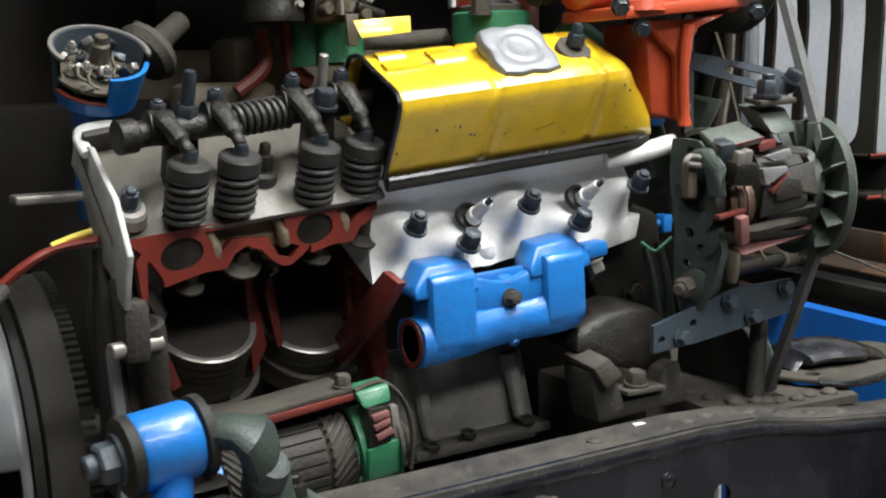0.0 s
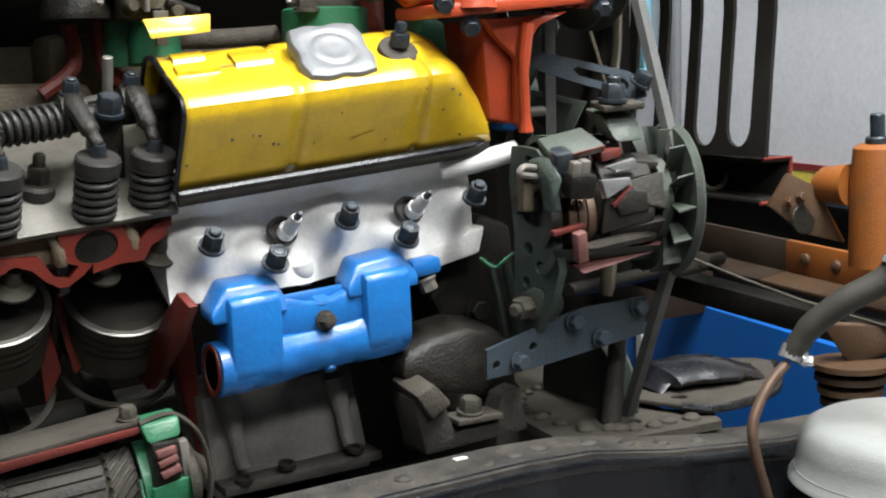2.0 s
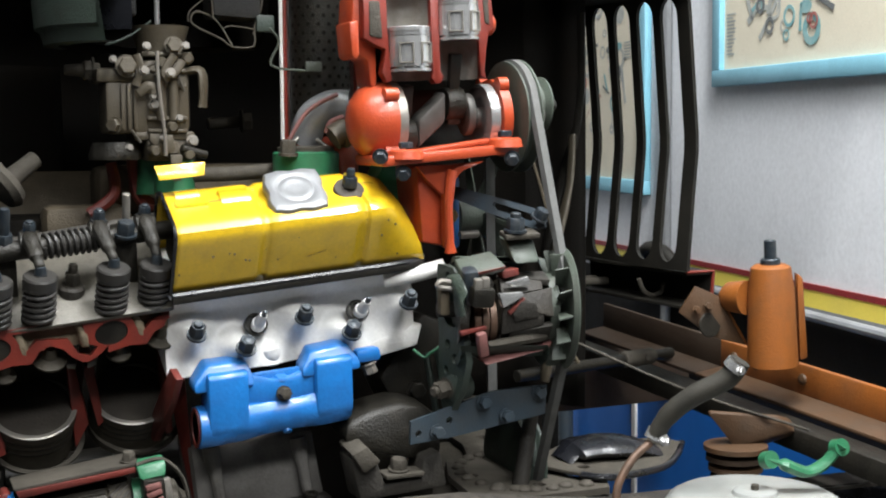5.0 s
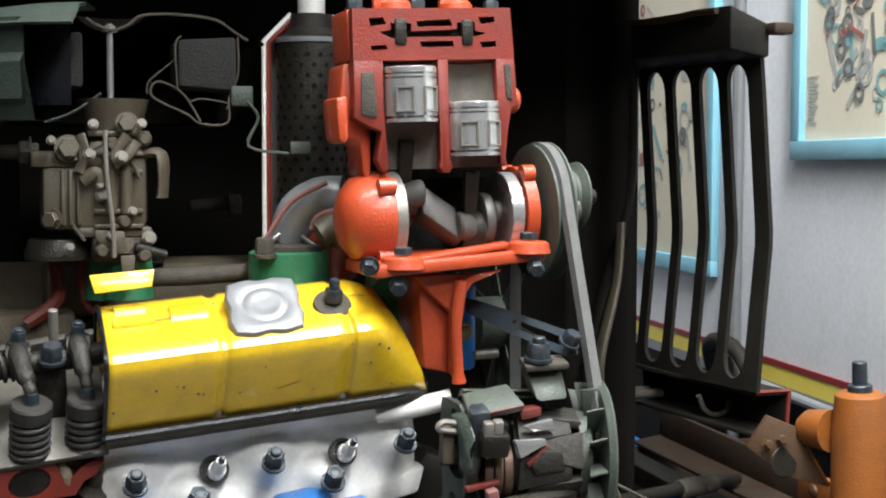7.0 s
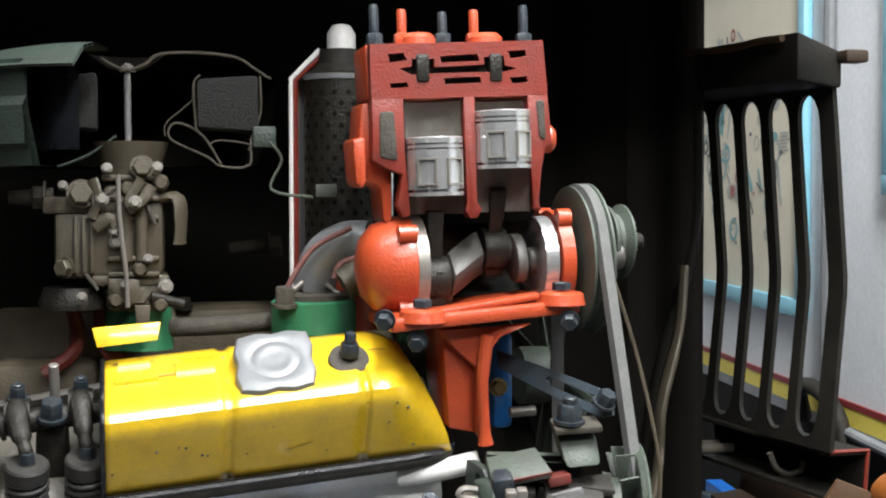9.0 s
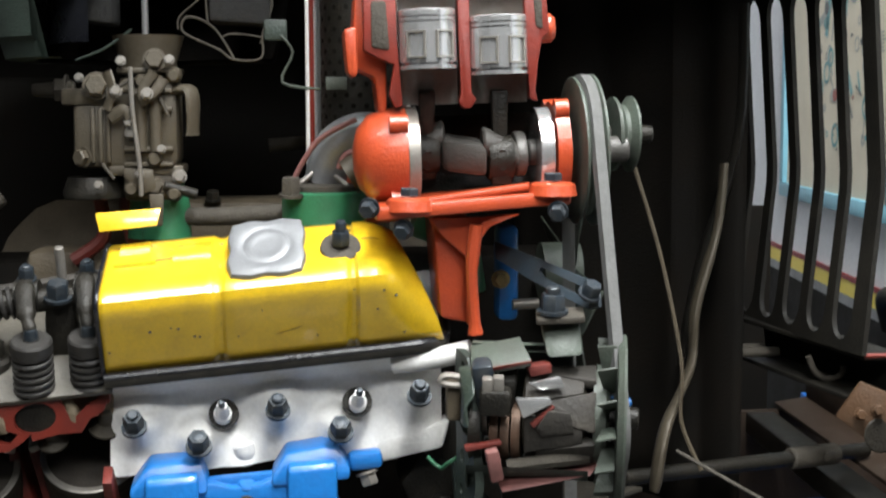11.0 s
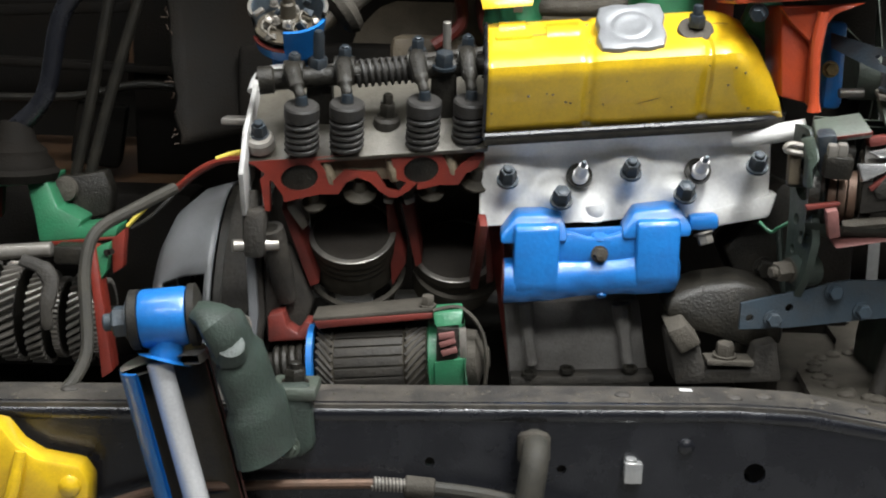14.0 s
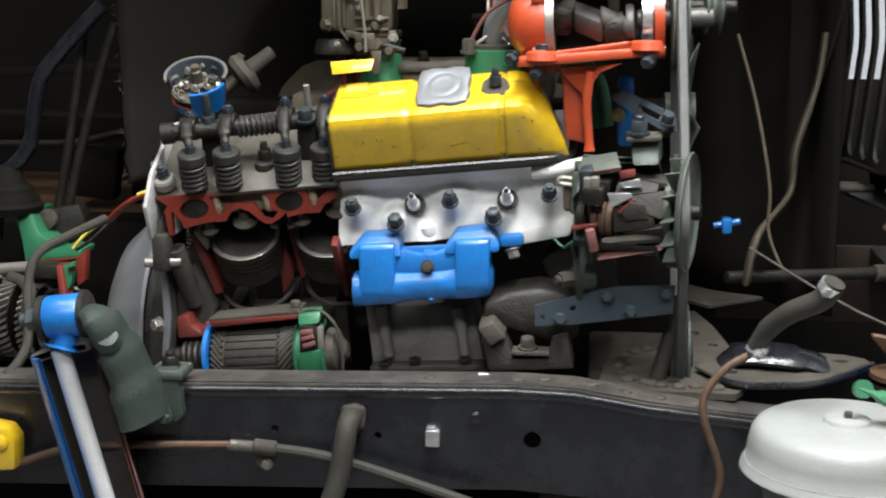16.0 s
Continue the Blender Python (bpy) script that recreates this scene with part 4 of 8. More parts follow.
CW = V((0, 0.768, 0.64))
cc = (V((0.075, 0.025, 1.165)) + V((0.150, -0.008, 1.128))) / 2 + V((0.002, -0.001, -0.009))
cap_ring = []
for i in range(48):
    q = 2 * math.pi * i / 48
    r = 0.0335 / max(abs(math.cos(q)), abs(math.sin(q))) ** 0.80 * (1 - 0.034 * math.cos(8 * q)) * (0.985 - 0.015 * math.cos(4 * q))
    cap_ring.append((r * math.cos(q), r * math.sin(q)))
cp = B()
layers = [(0.000, 0.93), (0.003, 0.985), (0.006, 1.0), (0.011, 1.0), (0.0136, 0.955), (0.0148, 0.86), (0.0150, 0.62), (0.0143, 0.58), (0.0143, 0.54), (0.0151, 0.50), (0.0152, 0.34), (0.0148, 0.31), (0.0152, 0.10)]
prev = None
for h, s in layers:
    ring = [cp.verts.new(cc + CN * h + (ALONG * a + CW * b) * s * (1 if s > 0.7 else 0.036 / math.hypot(a, b))) for a, b in cap_ring]
    if prev:
        for i in range(48):
            cp.faces.new((prev[i], prev[(i + 1) % 48], ring[(i + 1) % 48], ring[i]))
    else:
        cp.faces.new(ring[::-1])
    prev = ring
cp.faces.new(prev)
capob = part("filler_cap", cp, SILVER, cover, "silver-grey scalloped oil filler cap")
part("cap_neck", lathe(B(), cc - CN * 0.008, CN, [(0, 0.028), (0.009, 0.028)], 24), DARK, capob)
sc = V((0.178, 0.006, 1.1435))
part("cover_washer", lathe(B(), sc + CN * 0.0005, CN, [(-0.004, 0.0175), (0, 0.0180), (0.0035, 0.0172), (0.0045, 0.014), (0.0048, 0.004)], 26), DUSTY, cover, "dull grey washer")
part("cover_nut", hexbolt(B(), sc + CN * 0.004, V((0, -0.3, 0.95)), 0.0085, 0.014, 0.011, False), BOLT, cover, "blue-black hexagon nut")

# ==== exhaust manifold ====
man = thing("exhaust_manifold", (0.09, -0.02, 0.88), "bright blue painted cast manifold bolted to the head", "manifold")
mb = B()
nx, na = 44, 22
rings = []
m0, m1 = V((-0.000, -0.006, 0.868)), V((0.176, -0.006, 0.885))
for i in range(nx + 1):
    u = i / nx
    base = m0.lerp(m1, u)
    rr = 1.0 - 0.45 * max(0, (u - 0.93) / 0.07) ** 3
    rr *= 1.0 - 0.10 * math.exp(-((u - 0.53) / 0.20) ** 4)
    ry, rz = 0.0275 * rr, 0.0225 * rr
    ring = []
    for k in range(na):
        a = 2 * math.pi * k / na
        cy, cz = math.cos(a), math.sin(a)
        sq = 1 / max(abs(cy), abs(cz)) ** 0.35
        y = 0.010 + ry * cy * sq + 0.0010 * noise.noise(V((base.x * 70, cy * 2, cz * 2)))
        ring.append(mb.verts.new((base.x, y, base.z + 0.0215 + rz * cz * sq)))
    rings.append(ring)
for a, b in zip(rings, rings[1:]):
    for k in range(na):
        mb.faces.new((a[k], a[(k + 1) % na], b[(k + 1) % na], b[k]))
mb.faces.new(rings[0][::-1])
mb.faces.new(rings[-1])
part("log", mb, BLUE, man, "bright blue cast body")
for top, low, wide, c0, c1, c2, c3 in (
        ((0.031, -0.016, 0.951), (0.030, -0.018, 0.893), 0.045, (-0.005, -0.010, 0.940), (0.010, -0.002, 0.959), (0.055, -0.002, 0.961), (0.061, -0.010, 0.943)),
        ((0.151, -0.016, 0.959), (0.151, -0.018, 0.902), 0.043, (0.116, -0.010, 0.948), (0.128, -0.002, 0.966), (0.171, -0.002, 0.972), (0.184, -0.010, 0.953))):
    top, low = V(top), V(low)
    nk = B()
    zc = m0.lerp(m1, (low.x - m0.x) / (m1.x - m0.x)).z + 0.0215
    outline = [(0.024, top.z - 0.002), (-0.010, top.z), (-0.0165, top.z - 0.004)]
    outline += [(0.010 - 0.0285 * math.cos(radians(q)), zc - 0.0240 * math.sin(radians(q))) for q in range(0, 91, 15)] + [(0.024, zc - 0.022)]
    prism(nk, [(top.x - wide / 2, y, z) for y, z in outline], (wide, 0, wide * 0.06), 0.0045)
    part("port_neck", nk, BLUE, man)
    c0, c1, c2, c3 = V(c0), V(c1), V(c2), V(c3)
    fl = B()
    prism(fl, [c0 - UP * 0.010, c0, c1, c2, c3, c3 - UP * 0.010], (0, 0.030, 0.004), 0.0035)
    part("port_flange", fl, BLUE, man)
bar = B()
prism(bar, [(0.049, -0.006, 0.945), (0.067, -0.006, 0.943), (0.082, -0.006, 0.939), (0.105, -0.006, 0.941), (0.127, -0.006, 0.950), (0.138, -0.012, 0.930), (0.141, -0.004, 0.904), (0.051, -0.004, 0.900), (0.049, -0.012, 0.927)], (0, 0.02, 0), 0.004)
part("bridge", bar, BLUE, man)
part("web", block(B(), (0.090, 0.008, 0.922), (0.120, 0.010, 0.050), pose(0, 0, 0, 0, -4, 0), 0.004), BLUE, man)
part("centre_lug", lathe(B(), (0.094, 0.002, 0.936), (0, -0.45, 0.9), [(-0.012, 0.009), (0.004, 0.008), (0.006, 0.006)], 16), BLUE, man)
part("centre_nut", hexbolt(B(), (0.094, -0.008, 0.923), (0.1, -1, 0.1), 0.0070, 0.010, 0.002), DUSTY, man, "dusty bare hexagon nut")
part("side_lug", block(B(), (0.198, 0.010, 0.956), (0.030, 0.02, 0.016), pose(0, 0, 0, 0, -5, 0), 0.005), BLUE, man)
part("side_bolt", hexbolt(B(), (0.199, 0.008, 0.945), (0.3, -0.3, -1), 0.008, 0.012, 0.0), STEEL, man, "bare hexagon bolt")
part("drain_boss", lathe(B(), (0.098, -0.006, 0.881), (0, -0.5, -0.8), [(-0.006, 0.006), (0.002, 0.005), (0.003, 0.003)], 14), BLUE, man)
mouth = B()
lathe(mouth, m0 + V((0.0, 0.016, 0.0215)), (-1, 0.0, 0), [(0, 0.022), (0.0015, 0.022), (0.0015, 0.017), (-0.012, 0.016), (-0.012, 0.001)], 26)
part("cut_mouth", mouth, RED, man, "red painted cut end of the pipe")
part("stub", sweep(B(), [(0.094, 0.034, 0.952), (0.092, 0.030, 0.960), (0.090, 0.030, 0.968)], [0.009, 0.010, 0.008], 12, 4), WHITE, head)

# ==== mount and bracket ====
mount = thing("engine_mount", (0.21, 0.0, 0.80), "dusty iron engine mount with a bolted rubber pad", "engine mount")
part("foot", prism(B(), [(0.162, -0.034, 0.848), (0.180, -0.034, 0.858), (0.195, -0.034, 0.838), (0.203, -0.034, 0.814), (0.247, -0.034, 0.819), (0.250, -0.034, 0.840), (0.271, -0.034, 0.845), (0.279, -0.034, 0.803), (0.173, -0.034, 0.797)], (0, 0.045, 0), 0.004), IRON, mount)
part("top_pad", prism(B(), [(0.160, -0.044, 0.854), (0.178, -0.044, 0.862), (0.195, -0.044, 0.843), (0.175, -0.044, 0.831)], (0, 0.05, 0.006), 0.003), DUSTY, mount)
arm_c = B()
prism(arm_c, [(0.162, -0.014, 0.862), (0.166, -0.012, 0.882), (0.197, -0.006, 0.893), (0.233, -0.004, 0.898), (0.265, -0.004, 0.892), (0.283, -0.006, 0.878), (0.283, -0.012, 0.834), (0.249, -0.014, 0.832), (0.188, -0.014, 0.848)], (0.0, 0.06, 0.005), 0.008)
part("cast_arm", arm_c, DARK, mount, "dusty cast arm")
part("pad_plate", block(B(), (0.225, -0.026, 0.823), (0.046, 0.03, 0.005), w=0.001), DUSTY, mount)
part("mount_bolt", hexbolt(B(), (0.221, -0.028, 0.827), (0, -0.15, 1), 0.0095, 0.014, 0.0), DUSTY, mount)

br = thing("strap_bracket", (0.30, -0.03, 0.86), "slate blue flat steel bracket with bolts and empty holes", "bracket")
bo = [V((0.227, -0.044, 0.885)), V((0.312, -0.050, 0.909)), V((0.327, -0.052, 0.912)), V((0.393, -0.054, 0.915)), V((0.395, -0.054, 0.881)), V((0.278, -0.047, 0.863)), V((0.230, -0.044, 0.859))]
b0, ux = V((0.229, -0.044, 0.859)), (V((0.395, -0.054, 0.881)) - V((0.229, -0.044, 0.859))).normalized()


def on_plate(p):
    d = V(p) - b0
    return (d.dot(ux), (d - ux * d.dot(ux)).z)


pb = plate(B(), [on_plate(p) for p in bo], [ring2(*on_plate((0.238, -0.044, 0.871)), 0.0038, n=12), ring2(*on_plate((0.274, -0.047, 0.883)), 0.004, n=12)], lambda a, b: b0 + ux * a + UP * b, (0, 0.005, 0))
part("strap", pb, STEELBLUE, br)
for q in ((0.261, -0.047, 0.871), (0.317, -0.051, 0.901), (0.345, -0.053, 0.883), (0.386, -0.055, 0.907)):
    part("strap_bolt", hexbolt(B(), V(q), (0.05, -1, 0.05), 0.0072, 0.009, 0.0), STEELBLUE, br)

# ==== alternator ====
alt = thing("alternator", (0.33, -0.05, 0.93), "grey-green alternator cut open to show its rotor and slip rings", "alternator")
AX = V((0.972, -0.23, -0.02)).normalized()
AC = V((0.339, -0.055, 1.008))
RA = 0.060
up_ref = (0, -0.25, 1)
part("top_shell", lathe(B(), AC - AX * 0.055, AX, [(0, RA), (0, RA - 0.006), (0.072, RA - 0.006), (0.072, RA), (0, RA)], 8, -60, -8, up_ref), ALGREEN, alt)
# Back and bottom shells take a darker green than the top.
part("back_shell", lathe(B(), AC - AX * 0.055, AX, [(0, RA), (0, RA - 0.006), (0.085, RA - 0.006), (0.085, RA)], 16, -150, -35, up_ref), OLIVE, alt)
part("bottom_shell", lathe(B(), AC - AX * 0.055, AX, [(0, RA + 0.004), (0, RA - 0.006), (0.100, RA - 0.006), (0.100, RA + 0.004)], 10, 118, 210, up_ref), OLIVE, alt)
part("cut_ledge", prism(B(), [(0.305, -0.085, 0.950), (0.376, -0.098, 0.965), (0.384, -0.095, 0.973), (0.304, -0.070, 0.956)], (0, 0.02, 0.003), 0.001), PINK, alt, "pinkish cut face")
part("brush_holder", block(B(), (0.298, -0.090, 0.975), (0.011, 0.010, 0.028), pose(0, 0, 0, 10, -12, 0), 0.002), PINK, alt)
part("top_plate", prism(B(), [(0.284, -0.048, 1.067), (0.325, -0.055, 1.075), (0.330, -0.085, 1.060), (0.281, -0.078, 1.051)], (0, 0.002, -0.006), 0.0015), ALGREEN, alt, "flat grey-green top plate")
part("plate_edge", prism(B(), [(0.281, -0.079, 1.051), (0.330, -0.086, 1.060), (0.330, -0.084, 1.057), (0.284, -0.078, 1.048)], (0, 0.012, 0), 0.0006), RED, alt, "red cut edge")
part("red_bracket", prism(B(), [(0.327, -0.080, 1.053), (0.346, -0.084, 1.057), (0.347, -0.084, 1.049), (0.330, -0.080, 1.045)], (0, 0.016, 0), 0.001), RED, alt, "red painted cut face")
for q, mt in ((((0.314, -0.100, 1.032), (0.341, -0.104, 1.033), (0.344, -0.104, 1.028), (0.320, -0.100, 1.015)), BRIGHT), (((0.326, -0.092, 1.042), (0.351, -0.098, 1.049), (0.355, -0.098, 1.039), (0.335, -0.094, 1.037)), BRIGHT), (((0.331, -0.100, 1.007), (0.340, -0.104, 1.022), (0.358, -0.106, 1.020), (0.362, -0.104, 1.002), (0.335, -0.098, 0.999)), IRON)):
    part("pole_face", prism(B(), q, (0, 0.008, -0.001), 0.0016), mt, alt, "worn steel rotor pole")
part("pole_edge", prism(B(), [(0.326, -0.099, 1.010), (0.344, -0.103, 1.026), (0.346, -0.103, 1.024), (0.329, -0.099, 1.006)], (0, 0.006, 0), 0.001), RED, alt)
for px in range(3):
    part("slip_ring", lathe(B(), AC + AX * (-0.036 + 0.009 * px) + V((0, -0.010, -0.012)), AX, [(-0.0036, 0.0), (-0.0036, 0.024), (-0.001, 0.0245), (0.001, 0.0245), (0.0036, 0.024), (0.0036, 0.0)], 26), COPPER, alt, "copper slip ring")
part("end_bearing", lathe(B(), AC - AX * 0.052 + V((0, -0.010, -0.012)), AX, [(-0.005, 0.0), (-0.005, 0.026), (0.005, 0.026), (0.005, 0)], 24), DARK, alt)
part("bearing_seat", prism(B(), [(0.274, -0.086, 0.990), (0.304, -0.090, 0.995), (0.304, -0.090, 0.991), (0.288, -0.088, 0.988), (0.275, -0.086, 0.985)], (0, 0.008, 0), 0.001), RED, alt, "red painted cut seat")
part("brush_cover", block(B(), (0.299, -0.088, 1.028), (0.026, 0.02, 0.022), pose(0, 0, 0, 10, 3, -8), 0.004), DARK, alt)
for q in ((0.292, -0.092, 1.040), (0.301, -0.092, 1.041)):
    part("brush_clip", block(B(), q, (0.009, 0.010, 0.018), pose(0, 0, 0, 12, 0, -8), 0.002), STEEL, alt)
part("rear_leg", prism(B(), [(0.273, -0.060, 1.048), (0.283, -0.070, 1.052), (0.283, -0.088, 1.033), (0.276, -0.092, 1.024), (0.277, -0.095, 1.006), (0.272, -0.088, 1.006), (0.274, -0.080, 1.032)], (0.0, 0.016, 0), 0.003), OLIVE, alt)
part("winding", sweep(B(), [(0.311, -0.080, 0.970), (0.331, -0.085, 0.974), (0.352, -0.090, 0.977), (0.376, -0.090, 0.979)], 0.006, 8, 5), DUSTY, alt)
part("lug", prism(B(), [(0.341, -0.060, 1.086), (0.373, -0.070, 1.086), (0.373, -0.085, 1.062), (0.342, -0.085, 1.061)], (0.006, 0.035, 0.004), 0.004), ALGREEN, alt)
part("lug_top", block(B(), (0.357, -0.065, 1.093), (0.040, 0.030, 0.006), pose(0, 0, 0, 8, -3, -10), 0.002), DUSTY, alt)
part("lug_nut", hexbolt(B(), (0.350, -0.068, 1.096), (0, -0.1, 1), 0.0105, 0.016, 0.008), BOLT, alt, "blue-black hexagon nut")
part("shaft", rod(B(), AC - AX * 0.075, AC + AX * 0.086, 0.009), DARK, alt)
part("bearing", lathe(B(), AC - AX * 0.052, AX, [(0, 0.020), (0.012, 0.020), (0.012, 0.012), (0, 0.012)], 22), STEEL, alt)
part("brush_block", block(B(), AC - AX * 0.034 + V((0, -0.012, 0.026)), (0.03, 0.03, 0.03), pose(0, 0, 0, 20, 8, -10), 0.004), RUBBER, alt)
part("brush_block", block(B(), AC - AX * 0.046 + V((0, -0.020, 0.030)), (0.018, 0.03, 0.042), pose(0, 0, 0, 15, -8, -10), 0.004), BOLT, alt)
part("rotor_core", lathe(B(), AC - AX * 0.010, AX, [(0, 0.030), (0.004, 0.034), (0.048, 0.034), (0.052, 0.030)], 28), PISTON, alt)
for k in range(6):
    for side in (0, 1):
        q = radians(k * 60 + side * 30 + 12)
        d, a, b = axes_of(AX)
        rad, tan = a * math.cos(q) + b * math.sin(q), b * math.cos(q) - a * math.sin(q)
        e0, e1 = (0.050, 0.002) if side else (-0.008, 0.040)
        c0, c1 = AC + AX * e0 + rad * 0.040, AC + AX * e1 + rad * 0.041
        cl = B()
        prism(cl, [c0 - tan * 0.017, c0 + tan * 0.017, c1 + tan * 0.006, c1 - tan * 0.006], rad * -0.008, 0.0015)
        part("rotor_claw", cl, IRON, alt, "worn steel rotor claw")
part("rotor_end", lathe(B(), AC + AX * 0.048, AX, [(0, 0.040), (0.010, 0.040), (0.013, 0.034)], 28), ALGREEN, alt)
ep = plate(B(), [(-0.010, 0.050), (0.010, 0.048), (0.022, 0.038), (0.030, 0.008), (0.029, -0.020), (0.038, -0.055), (0.028, -0.085), (0.006, -0.115), (-0.014, -0.118), (-0.022, -0.09), (-0.020, -0.03), (-0.026, 0.02), (-0.022, 0.05)],
           [ring2(0.008, 0.0, 0.020), ring2(0.0, 0.038, 0.005, n=10), ring2(-0.002, -0.040, 0.006, n=10), ring2(0.012, -0.055, 0.006, n=10), ring2(0.027, -0.050, 0.004, n=10), ring2(0.014, -0.078, 0.005, n=10), ring2(-0.006, -0.070, 0.005, n=10)],
           lambda a, b: AC - AX * 0.062 + V((0.15, -0.98, 0)).normalized() * a + UP * b, AX * 0.007)
part("end_plate", ep, OLIVE, alt, "green end plate with round holes")
part("pivot_bolt", hexbolt(B(), (0.277, -0.040, 0.919), (-0.9, -0.4, -0.05), 0.010, 0.018, 0.008), DUSTY, alt)
part("pivot_ear", lathe(B(), (0.287, -0.045, 0.920), (-0.9, -0.4, -0.05), [(-0.012, 0.016), (0.008, 0.016), (0.010, 0.013)], 18), OLIVE, alt)
part("terminal", block(B(), (0.269, -0.050, 1.021), (0.012, 0.012, 0.034), w=0.003), TAN, alt)
part("terminal", sweep(B(), [(0.279, -0.060, 1.041), (0.262, -0.060, 1.044), (0.258, -0.060, 1.038), (0.276, -0.060, 1.035)], 0.003, 8, 4), STEEL, alt)
fan = lathe(B(), AC + AX * 0.066, AX, [(0, 0.028), (0.001, 0.066), (0.006, 0.070), (0.008, 0.069), (0.004, 0.064), (0.003, 0.028)], 40)
fan_ob = part("cooling_fan", fan, ALGREEN, alt, "grey-green fan disc")
for k in range(14):
    q = 2 * math.pi * k / 14
    d, a, b = axes_of(AX)
    rad, tan = a * math.cos(q) + b * math.sin(q), b * math.cos(q) - a * math.sin(q)
    p = AC + AX * 0.066
    part("blade", prism(B(), [p + rad * 0.034, p + rad * 0.066, p + rad * 0.066 - AX * 0.016 + tan * 0.004, p + rad * 0.036 - AX * 0.010], tan * 0.0018, 0.0004), ALGREEN, fan_ob)
arm2 = thing("adjusting_arm", (0.338, 0.030, 1.127), "slotted slate blue adjusting arm of the alternator", "bracket")
a0, a1 = V((0.321, 0.035, 1.137)), V((0.393, -0.060, 1.105))
da = (a1 - a0).normalized()
L = (a1 - a0).length
na2 = V((da.y, -da.x, 0)).normalized()
flat = V((0, 0.35, 0.94))
sl = [(L * 0.45 + 0.003, -0.0045), (L * 0.86, -0.0045), (L * 0.88, 0), (L * 0.86, 0.0045), (L * 0.45 + 0.003, 0.0045), (L * 0.44, 0)]
ap = plate(B(), [(0, -0.008), (L * 0.4, -0.012), (L * 0.9, -0.013), (L, -0.006), (L, 0.008), (L * 0.9, 0.013), (L * 0.4, 0.011), (0, 0.008)], [sl], lambda a, b: a0 + da * a + flat * b, da.cross(flat).normalized() * 0.005)
part("slotted_arm", ap, STEELBLUE, arm2)
part("arm_bolt", hexbolt(B(), V((0.381, -0.066, 1.110)), (0.2, -0.5, 0.8), 0.008, 0.012, 0.0), BOLT, arm2)

# ==== air compressor ====
cmp_t = thing("air_compressor", (0.29, 0.02, 1.19), "orange twin-cylinder air compressor with its front cut away", "compressor")
UX = V((0.9986, 0, 0.03))
UZ = V((-0.03, 0, 0.9986))
CO = V((0.288, 0.008, 1.269))   # foot of the wall between the bores


def cw(a, b, y=0.0):
    return CO + UX * a + UZ * b + V((0, y, 0))


PXM = 0.000520   # metres over one step of the section's outline


def S(px, py):
    return ((px - 818) * PXM, (318 - py) * PXM)


sec = plate(B(), [S(652, 36), S(950, 30), S(956, 118), S(948, 122), S(652, 126)],
            [[S(682, 52), S(708, 50), S(714, 62), S(684, 66)], [S(770, 56), S(834, 52), S(838, 64), S(772, 66)], [S(888, 48), S(918, 46), S(920, 56), S(892, 60)],
             [S(684, 100), S(712, 98), S(716, 106), S(686, 108)], [S(776, 92), S(838, 90), S(840, 100), S(778, 102)], [S(890, 92), S(920, 90), S(922, 100), S(894, 102)],
             [S(700, 76), S(722, 72), S(722, 60), S(760, 60), S(760, 74), S(846, 70), S(846, 58), S(880, 56), S(882, 72), S(902, 76), S(884, 82), S(760, 84), S(722, 86)]],
            lambda a, b: cw(a, b), (0, 0.012, 0))
part("head_section", sec, CUTRED, cmp_t, "brick red section through the head")
part("head_back", prism(B(), [cw(*S(648, 34), 0.012), cw(*S(953, 28), 0.012), cw(*S(958, 122), 0.012), cw(*S(650, 126), 0.012)], (0, 0.055, 0), 0.003), ORANGE, cmp_t)
part("head_core", prism(B(), [cw(*S(690, 44), 0.0115), cw(*S(930, 40), 0.0115), cw(*S(930, 110), 0.0115), cw(*S(690, 114), 0.0115)], (0, 0.003, 0), 0), DARK, cmp_t)
for px0, w0 in ((740, 22), (866, 22)):
    part("valve_guide", prism(B(), [cw(*S(px0 - 11, 52), -0.002), cw(*S(px0 + 11, 52), -0.002), cw(*S(px0 + 11, 98), -0.002), cw(*S(px0 - 11, 98), -0.002)], (0, 0.012, 0), 0.002), DARK, cmp_t)
for pts in ([S(652, 124), S(706, 124), S(706, 210), S(712, 318), S(700, 322), S(690, 300), S(700, 250), S(676, 240), S(650, 225), S(652, 180)],
            [S(808, 122), S(828, 122), S(828, 300), S(836, 312), S(826, 326), S(814, 326), S(806, 314), S(810, 300)],
            [S(920, 120), S(956, 118), S(962, 205), S(950, 212), S(942, 250), S(936, 300), S(940, 318), S(926, 312), S(922, 215)]):
    part("cylinder_wall", prism(B(), [cw(*p) for p in pts], (0, 0.016, 0), 0.0012), CUTRED, cmp_t, "brick red cut cylinder wall")
part("jacket_void", prism(B(), [cw(*S(664, 145), -0.002), cw(*S(690, 145), -0.002), cw(*S(694, 228), -0.002), cw(*S(662, 222), -0.002)], (0, 0.01, 0), 0.003), DUSTY, cmp_t)
part("jacket_void", prism(B(), [cw(*S(934, 130), -0.002), cw(*S(950, 130), -0.002), cw(*S(952, 200), -0.002), cw(*S(938, 195), -0.002)], (0, 0.01, 0), 0.003), DUSTY, cmp_t)
